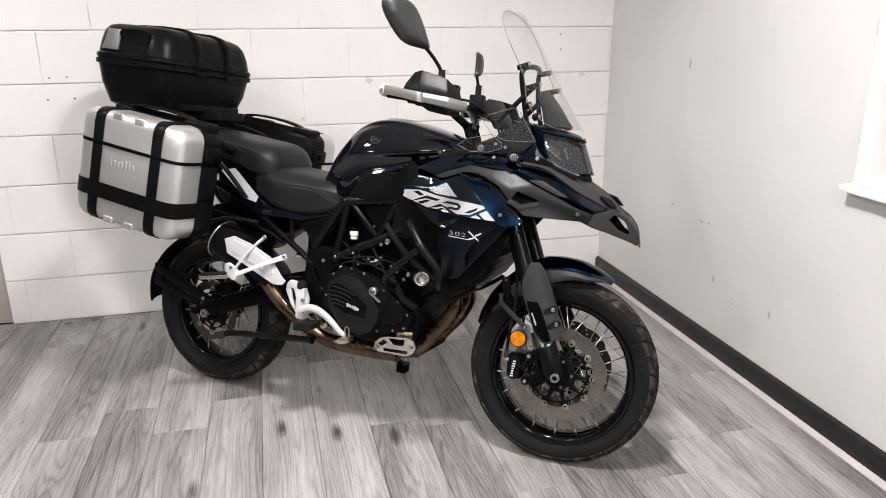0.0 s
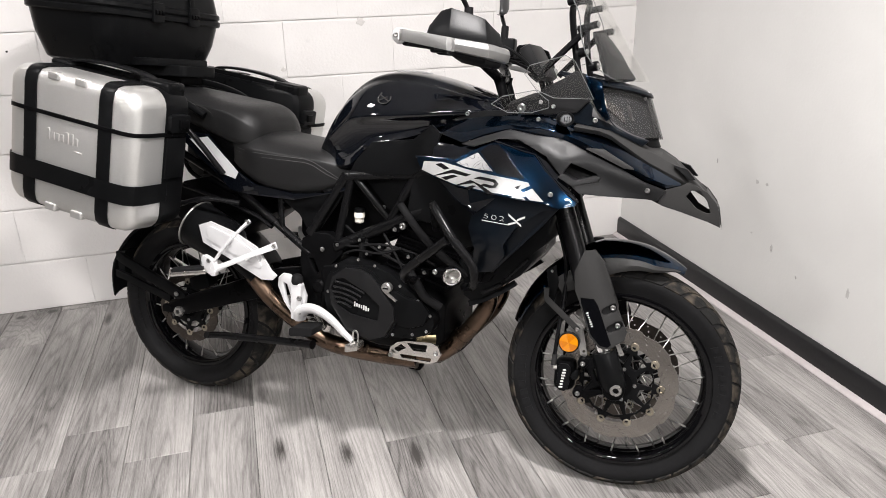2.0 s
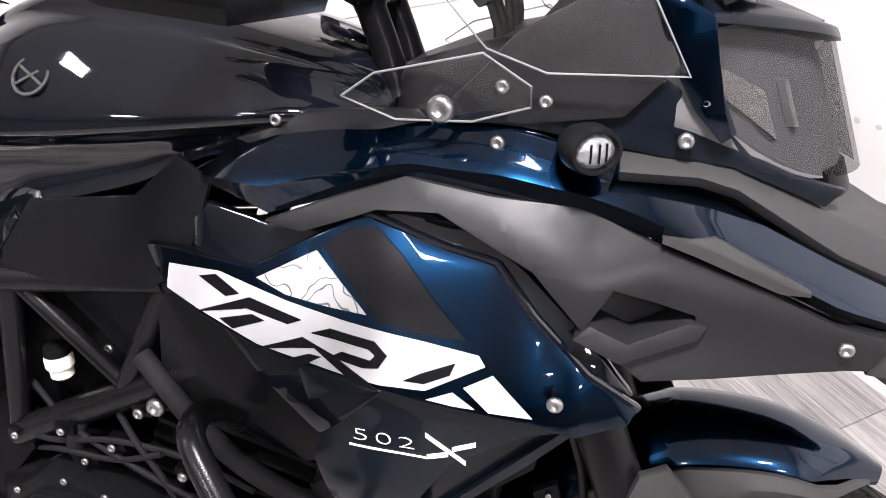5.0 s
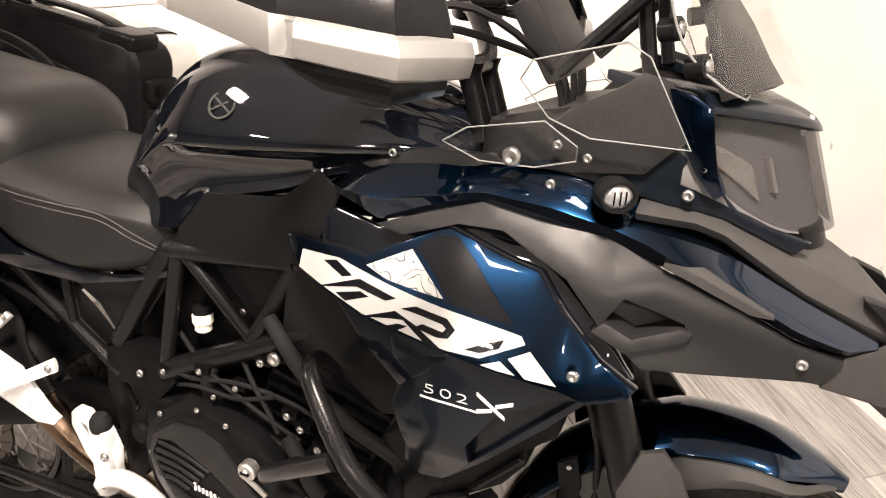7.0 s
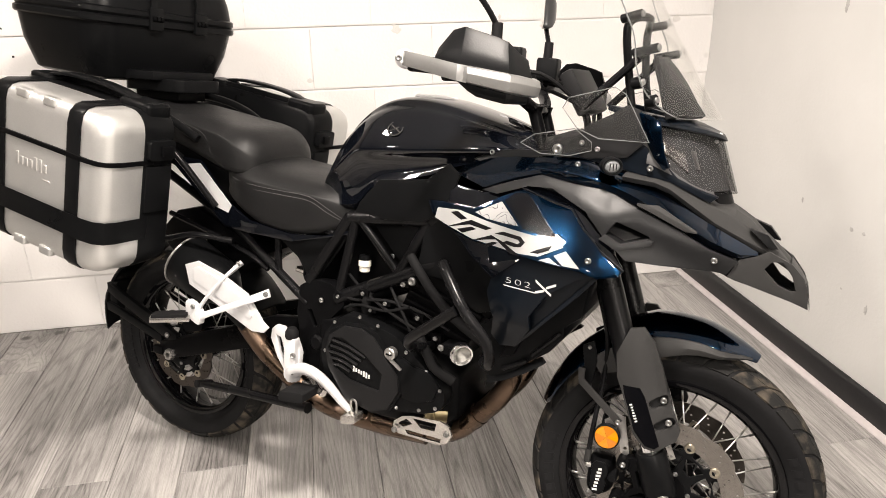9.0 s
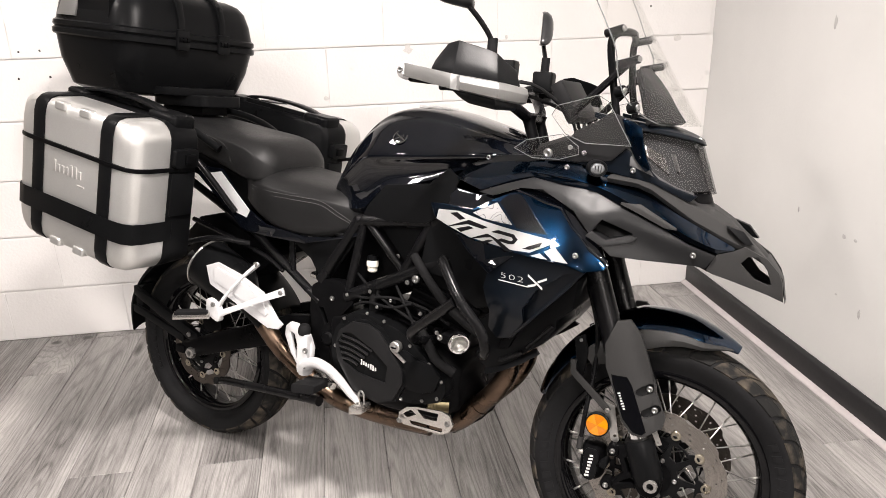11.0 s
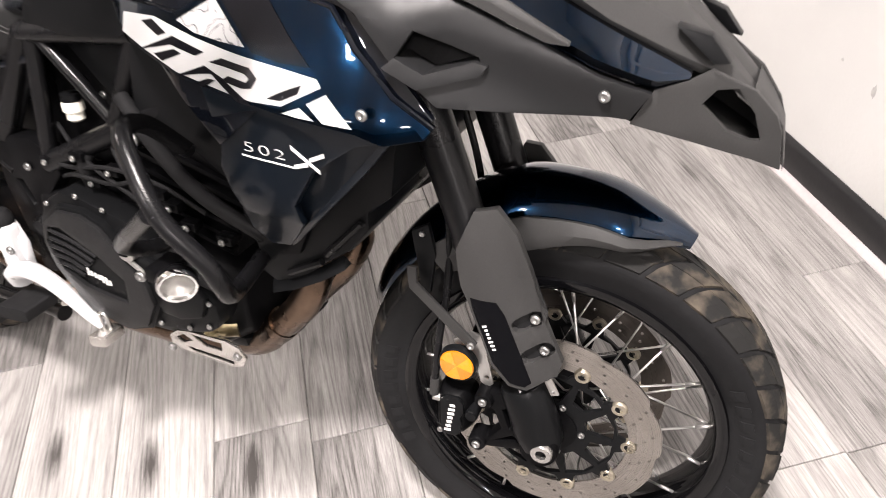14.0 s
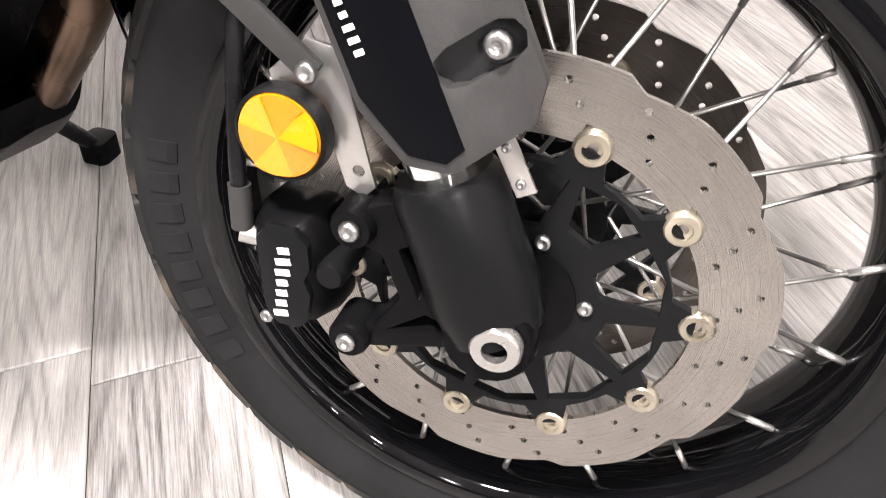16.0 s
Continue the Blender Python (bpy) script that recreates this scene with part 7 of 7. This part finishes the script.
# ---- luggage ----
def pannier_build(side):
    """An aluminium side case: straps, belt, black inner half, latches. Built about its own centre; outer face towards side."""
    case = new("pannier")
    hx, hz = 0.252, 0.215

    def shell(profile, lo=-1.0, hi=1.0, h=hz, r=0.055):
        """profile: (depth from inner to outer, grow)."""
        return loft([[(u * 1.0, side * y, v) for u, v in rloop(hx + g, h + g, r)] for y, g in profile])

    body_ = part("case_half", shell([(-0.105, -0.018), (-0.095, -0.004), (-0.01, 0.0), (0.0, -0.001)]), SATIN, case, "black plastic inner half", 0.002, angle=40)
    part("outer_shell", shell([(0.0, -0.002), (0.004, -0.001), (0.085, -0.004), (0.104, -0.010), (0.115, -0.024), (0.119, -0.045)]), ALU, case, "brushed aluminium outer shell", 0.0, angle=60)
    for x in (-0.145, 0.145):
        pts = [(0.002, hz + 0.003), (0.085, hz + 0.001), (0.104, hz - 0.006), (0.118, hz - 0.022), (0.1235, hz - 0.05), (0.1235, -hz + 0.05), (0.118, -hz + 0.022), (0.104, -hz + 0.006), (0.085, -hz - 0.001), (0.002, -hz - 0.003)]
        loops = [[(x + d, side * y, z) for d in (-0.024, 0.024)] + [(x + d, side * (y - 0.004), z * 0.985) for d in (0.024, -0.024)] for y, z in pts]
        part("strap", loft(loops), SATIN, case, "black plastic corner strap", 0.0015)
    ring = []
    for k, (x, y) in enumerate(((hx + 0.003, -0.02), (hx + 0.003, 0.075), (hx - 0.004, 0.104), (hx - 0.025, 0.122), (hx - 0.06, 0.128), (-hx + 0.06, 0.128), (-hx + 0.025, 0.122), (-hx + 0.004, 0.104), (-hx - 0.003, 0.075), (-hx - 0.003, -0.02))):
        ring.append((x, y))
    loops = [[(x, side * y, -0.092 + d) for d in (-0.030, -0.024, 0.024, 0.030)] + [(x * 0.985, side * (y - 0.005), -0.092 + d) for d in (0.026, -0.026)] for x, y in ring]
    part("belt", loft(loops), SATIN, case, "black plastic belt", 0.002)
    # seal between lid and body
    loops = [[(x * 1.001, side * (y - 0.003), 0.085 + d) for d in (-0.006, 0.006)] + [(x * 0.985, side * (y - 0.012), 0.085 + d) for d in (0.006, -0.006)] for x, y in ring]
    part("lid_seal", loft(loops), DEEP, case, "black rubber lid seal", 0.001)
    for x in (-0.06, 0.045):
        for z, t in ((hz - 0.018, 1), (-hz + 0.018, -1)):
            part("pressed_lug", box(x - 0.022, x + 0.022, min(side * 0.098, side * 0.121), max(side * 0.098, side * 0.121), z - 0.012, z + 0.012), ALU, case, "", 0.006, segs=3)
    bm = bmesh.new()
    for k in range(7):
        bmesh.ops.create_cube(bm, size=1, matrix=Matrix.Translation((-0.072 + 0.0185 * k, side * 0.1195, 0.022 + (0.004 if k in (0, 4, 5) else 0))) @ Matrix.Diagonal((0.011, 0.003, 0.034 if k in (0, 4, 5) else 0.022, 1)))
    bmesh.ops.create_cube(bm, size=1, matrix=Matrix.Translation((0.045, side * 0.1195, -0.008)) @ Matrix.Diagonal((0.028, 0.003, 0.004, 1)))
    part("embossed_bar", bm, ALU, case, "", 0.0012)
    for sx in (-1, 1):
        # latch on the end faces
        part("latch", loft([[(sx * x, side * (-0.045 + u * 0.040), 0.118 + v * 0.026) for u, v in rloop(1, 1, 0.3)] for x in (hx - 0.004, hx + 0.010, hx + 0.016)]), SATIN, case, "black plastic latch", 0.002)
        part("latch_tab", box(min(sx * (hx + 0.016), sx * (hx + 0.026)), max(sx * (hx + 0.016), sx * (hx + 0.026)), min(side * -0.07, side * -0.035), max(side * -0.07, side * -0.035), 0.105, 0.131), DEEP, case, "", 0.003)
        part("end_rib", box(min(sx * (hx - 0.006), sx * (hx + 0.006)), max(sx * (hx - 0.006), sx * (hx + 0.006)), min(side * -0.085, side * -0.006), max(side * -0.085, side * -0.006), -0.05, 0.075), SATIN, case, "", 0.004)
    # carrying handle and recessed top of the inner half
    arch = [(-0.185, hz - 0.006), (-0.165, hz + 0.012), (-0.08, hz + 0.025), (0.04, hz + 0.027), (0.13, hz + 0.018), (0.185, hz - 0.004)]
    part("handle", loft([[(x, side * (-0.052 + a), z + b) for a, b in ((-0.020, -0.004), (-0.020, 0.003), (-0.014, 0.006), (0.014, 0.006), (0.020, 0.003), (0.020, -0.004))] for x, z in [(p.x, p.y) for p in spline([(x, z, 0) for x, z in arch], 3)]]), SATIN, case, "black carrying handle", 0.0015)
    for x0, x1, dz in ((-0.235, -0.150, 0.010), (0.120, 0.232, 0.016)):
        part("shoulder", loft([[((x0 + x1) / 2 + u * (x1 - x0) / 2 * k, side * (-0.058 + v * 0.042 * k), z) for u, v in rloop(1, 1, 0.35)] for z, k in ((hz - 0.02, 1.0), (hz + dz * 0.5, 1.0), (hz + dz, 0.88))]), SATIN, case, "raised black shoulder", 0.003)
    for z in (-0.12, -0.02, 0.08):
        part("inner_rib", box(-0.20, 0.20, min(side * -0.112, side * -0.100), max(side * -0.112, side * -0.100), z - 0.012, z + 0.012), SATIN, case, "", 0.004)
    part("top_ridge", box(-0.17, 0.17, min(side * -0.09, side * -0.075), max(side * -0.09, side * -0.075), hz - 0.015, hz + 0.012), SATIN, case, "", 0.004)
    return case


right = pannier_build(-1)
right.matrix_world = BIKE @ pose(-0.068, -0.372, 0.915, 0, 8.5, 0)
tagged(right, "aluminium side case with black straps and belt", "pannier", "luggage cases")
left = pannier_build(1)
left.matrix_world = BIKE @ pose(-0.030, 0.372, 0.915, 0, 8.5, 0)
tagged(left, "aluminium side case, its black inner half showing", "pannier", "luggage cases")


def top_case():
    case = new("top_case")

    def ring(z, hx, hy, r, dx=0.0):
        return [(u + dx, v, z) for u, v in rloop(hx, hy, r, 6)]

    part("base_shell", loft([ring(-0.135, 0.150, 0.215, 0.06), ring(-0.128, 0.165, 0.232, 0.07), ring(-0.06, 0.188, 0.262, 0.08), ring(0.0, 0.198, 0.275, 0.085), ring(0.012, 0.199, 0.276, 0.085)]), SATIN, case, "black plastic lower shell", 0.003, angle=40)
    part("rim", loft([ring(0.000, 0.204, 0.281, 0.09), ring(0.004, 0.208, 0.285, 0.09), ring(0.016, 0.208, 0.285, 0.09), ring(0.020, 0.202, 0.28, 0.09), ring(0.026, 0.207, 0.284, 0.09), ring(0.036, 0.206, 0.283, 0.09), ring(0.040, 0.200, 0.278, 0.09)]), SATIN, case, "black rim between lid and shell", angle=25)
    part("lid", loft([ring(0.038, 0.199, 0.276, 0.085), ring(0.080, 0.193, 0.268, 0.085, -0.003), ring(0.115, 0.182, 0.255, 0.08, -0.008), ring(0.133, 0.165, 0.238, 0.07, -0.012), ring(0.142, 0.140, 0.21, 0.06, -0.015), ring(0.146, 0.09, 0.15, 0.05, -0.015)]), SATIN, case, "black plastic lid with raised ribs", angle=28)
    for y in (-0.085, 0.085):
        pts = [(0.205, 0.030), (0.203, 0.075), (0.188, 0.118), (0.160, 0.142), (0.11, 0.153), (0.0, 0.156), (-0.12, 0.153), (-0.178, 0.140), (-0.200, 0.11), (-0.206, 0.05)]
        part("lid_rib", loft([[(x, y + d, z) for d in (-0.012, 0.012)] + [(x * 0.96, y + d, z - 0.010) for d in (0.012, -0.012)] for x, z in pts]), SATIN, case, "", 0.003)
        part("hinge", box(0.204, 0.216, y - 0.024, y + 0.024, -0.006, 0.048), SATIN, case, "black lid hinge", 0.004)
        for d in (-0.014, 0, 0.014):
            part("hinge_knuckle", rod((0.216, y + d - 0.005, 0.022), (0.216, y + d + 0.005, 0.022), 0.007, 10), DEEP, case)
    for s in (-1, 1):
        part("corner_panel", loft([[(x, s * (0.270 - k * 0.018 + t), z) for x, z in rl] for k, (rl) in enumerate([[(0.035 + u * 0.075, 0.085 + v * 0.035) for u, v in rloop(1, 1, 0.35)], [(0.035 + u * 0.068, 0.090 + v * 0.029) for u, v in rloop(1, 1, 0.35)]]) for t in (0.0, 0.004)][:3]), SATIN, case, "", 0.003)
        part("reflector", loft([[(x, s * y, z) for x, z, y in ((-0.125 + dx, 0.050, 0.2775 + t), (-0.040 + dx, 0.050, 0.2775 + t), (-0.036 + dx, 0.118, 0.262 + t), (-0.112 + dx, 0.120, 0.260 + t))] for dx, t in ((0, -0.004), (0, 0.0035))]), GUARDALU, case, "silver reflective patch", 0.001)
    return case


tc = top_case()
tc.matrix_world = BIKE @ pose(-0.328, 0.040, 1.325, 0, 4.0, 0) @ Matrix.Diagonal((1.03, 1.04, 1.20, 1))
tagged(tc, "black plastic top case with a silver reflective patch", "top case", "luggage cases")
# racks on the bike
part("rack_plate", loft([[(x + u, v + 0.0, z) for u, v in rloop(0.125, 0.085, 0.03)] for x, z in ((-0.10, 1.128), (-0.10, 1.134), (-0.10, 1.158), (-0.10, 1.164))]), SATIN, bike, "black top case mounting plate", 0.003)
part("rack_spacer", box(-0.20, -0.02, -0.055, 0.055, 1.10, 1.13), DEEP, bike, "", 0.004)
part("case_lock", box(-0.30, -0.05, -0.12, 0.12, 1.160, 1.186), SATIN, bike, "", 0.004)
for s in (-1, 1):
    part("grab_rail", tube([(0.16, s * 0.155, 1.010), (0.06, s * 0.175, 1.065), (-0.05, s * 0.178, 1.098), (-0.16, s * 0.165, 1.112), (-0.26, s * 0.12, 1.112), (-0.30, s * 0.05, 1.110)], 0.012, 10), SATIN, bike, "black grab rail")
    part("pannier_rail", tube([(0.24, s * 0.170, 0.83), (0.16, s * 0.225, 0.96), (0.06, s * 0.235, 1.03), (-0.20, s * 0.235, 1.05), (-0.28, s * 0.235, 0.98), (-0.27, s * 0.235, 0.80), (-0.18, s * 0.235, 0.73), (0.06, s * 0.232, 0.72), (0.20, s * 0.215, 0.75), (0.30, s * 0.17, 0.74)], 0.009, 10), TUBE, bike, "black pannier rail")
    part("rail_bridge", rod((-0.24, s * 0.235, 1.02), (-0.24, s * 0.09, 1.03), 0.008, 8), TUBE, bike)
    part("rail_bridge", rod((0.10, s * 0.235, 1.01), (0.08, s * 0.14, 0.95), 0.008, 8), TUBE, bike)
    for x in (-0.19, 0.10):
        part("rail_pad", rod((x, s * 0.232, 0.98), (x, s * 0.258, 0.98), 0.014, 12), RUBBER, bike)
        part("rail_pad", rod((x, s * 0.232, 0.76), (x, s * 0.262, 0.76), 0.014, 12), RUBBER, bike)


# ---- numerals on the lower fairing ----
def numerals(text, size, side):
    """Printed figures that follow the lower fairing."""
    cu = bpy.data.curves.new("numeral", "FONT")
    cu.body, cu.size, cu.extrude, cu.align_x = text, size, 0.0004, "CENTER"
    cu.space_character, cu.offset = 1.2, -0.0005
    tmp = bpy.data.objects.new("numeral", cu)
    scene.collection.objects.link(tmp)
    me = bpy.data.meshes.new_from_object(tmp.evaluated_get(bpy.context.evaluated_depsgraph_get()))
    bpy.data.objects.remove(tmp)
    for v in me.vertices:
        x, z, up = v.co.x * 1.9, v.co.y - v.co.x * 1.9 * 0.07, v.co.z
        x = 1.176 + (x if side < 0 else -x)
        v.co = (x, side * (LOWER(x, 0.792 + z) + 0.0008 + up), 0.792 + z)
    if side > 0:
        me.flip_normals()
    me.materials.append(WHITEINK)
    ob = new("numeral", me)
    ob.parent = bike
    return ob


for s in (-1, 1):
    numerals("502", 0.019, s)
    for a, b in (((1.216, 0.810), (1.252, 0.782)), ((1.216, 0.783), (1.236, 0.790)), ((1.240, 0.797), (1.262, 0.808)), ((1.143, 0.788), (1.216, 0.7815))):
        w = 0.0028 if b[1] > 0.789 or a[1] > 0.809 else 0.0010
        strip_ = []
        for k in range(6):
            x, z = a[0] + (b[0] - a[0]) * k / 5, a[1] + (b[1] - a[1]) * k / 5
            strip_.append([(x, s * (LOWER(x, z + d) + h), z + d) for d, h in ((-w, 0.0002), (w, 0.0002), (w, 0.0012), (-w, 0.0012))])
        part("numeral_stroke", loft(strip_), WHITEINK, bike)

# ---- pieces of the floor and the block wall ----
def piece(name, mesh, parent, m):
    ob = new(name, mesh)
    ob.parent = parent
    ob.matrix_basis = m
    return ob


PLANK_W, PLANK_L = 0.2064, 1.22
bm = box(-PLANK_W / 2 + 0.0006, PLANK_W / 2 - 0.0006, -PLANK_L / 2 + 0.0006, PLANK_L / 2 - 0.0006, -0.009, 0)
bmesh.ops.bevel(bm, geom=[e for e in bm.edges if all(v.co.z > -0.001 for v in e.verts)], offset=0.0020, segments=1, affect="EDGES")
plank_mesh = bpy.data.meshes.new("plank")
bm.to_mesh(plank_mesh)
bm.free()
plank_mesh.materials.append(WOOD)
rng = random.Random(4)
for c in range(-32, 11):
    x = -0.598 + PLANK_W * (c + 0.5)
    if x + PLANK_W / 2 > WALL_X + 0.1 or x < LEFT_X:
        continue
    start = {-1: 2.97, -3: 2.98, -5: 3.716, 7: 2.24, 8: 2.236, 2: 2.62, 4: 3.3}.get(c, rng.uniform(2.2, 3.4))
    y = start + PLANK_L / 2 - PLANK_L * 5
    while y - PLANK_L / 2 < WALL_Y:
        if y + PLANK_L / 2 > BACK_Y:
            lo, hi = max(y - PLANK_L / 2, BACK_Y), min(y + PLANK_L / 2, WALL_Y + 0.01)
            piece("plank", plank_mesh, floor, Matrix.LocRotScale((x, (lo + hi) / 2, 0), None, (1, (hi - lo) / PLANK_L, 1)))
        y += PLANK_L

BLOCK_W, BLOCK_H, JOINT = 0.497, 0.2487, 0.005
block_meshes = []
for k in range(4):
    r2 = random.Random(k)
    bm = bmesh.new()
    w, h = (BLOCK_W - 0.0015) / 2, (BLOCK_H - JOINT) / 2
    rings = []
    for inset, y in ((0.0, 0.0016), (0.0020, 0.0006), (0.008, 0.0)):
        ring = []
        for sx, sz, ex, ez in ((-1, -1, 1, 0), (1, -1, 0, 1), (1, 1, -1, 0), (-1, 1, 0, -1)):
            for i in range(6):
                q = i / 6
                x, z = sx * (w - inset * 0.3) + ex * q * 2 * (w - inset * 0.3), sz * (h - inset) + ez * q * 2 * (h - inset)
                ring.append(bm.verts.new((x + r2.uniform(-0.0012, 0.0012), y, z + r2.uniform(-0.0012, 0.0012))))
        rings.append(ring)
    for a, b in zip(rings, rings[1:]):
        for i in range(24):
            bm.faces.new((a[i], a[(i + 1) % 24], b[(i + 1) % 24], b[i]))
    bm.faces.new(rings[-1])
    me = bpy.data.meshes.new("block")
    bm.to_mesh(me)
    bm.free()
    me.materials.append(BLOCKWHITE)
    block_meshes.append(me)
for row in range(11):
    zc = -0.0125 + BLOCK_H * (row + 0.5)
    x = WALL_X - 0.02 - (0.0 if row % 2 else BLOCK_W / 2)
    while x > BLOCK_END:
        lo, hi = max(x - BLOCK_W, BLOCK_END), x
        if hi - lo > 0.04:
            z0, z1 = max(zc - BLOCK_H / 2, 0), min(zc + BLOCK_H / 2, CEIL)
            piece("block", rng.choice(block_meshes), wall_north, Matrix.LocRotScale(((lo + hi) / 2, WALL_Y, (z0 + z1) / 2), None, ((hi - lo) / BLOCK_W, 1, (z1 - z0) / BLOCK_H)))
        x -= BLOCK_W
    if row % 2 == 0:
        lo, hi = WALL_X - 0.02 - BLOCK_W / 2, WALL_X + 0.003
        z0, z1 = max(zc - BLOCK_H / 2, 0), min(zc + BLOCK_H / 2, CEIL)
        piece("block", block_meshes[0], wall_north, Matrix.LocRotScale(((lo + hi) / 2, WALL_Y, (z0 + z1) / 2), None, ((hi - lo) / BLOCK_W, 1, (z1 - z0) / BLOCK_H)))
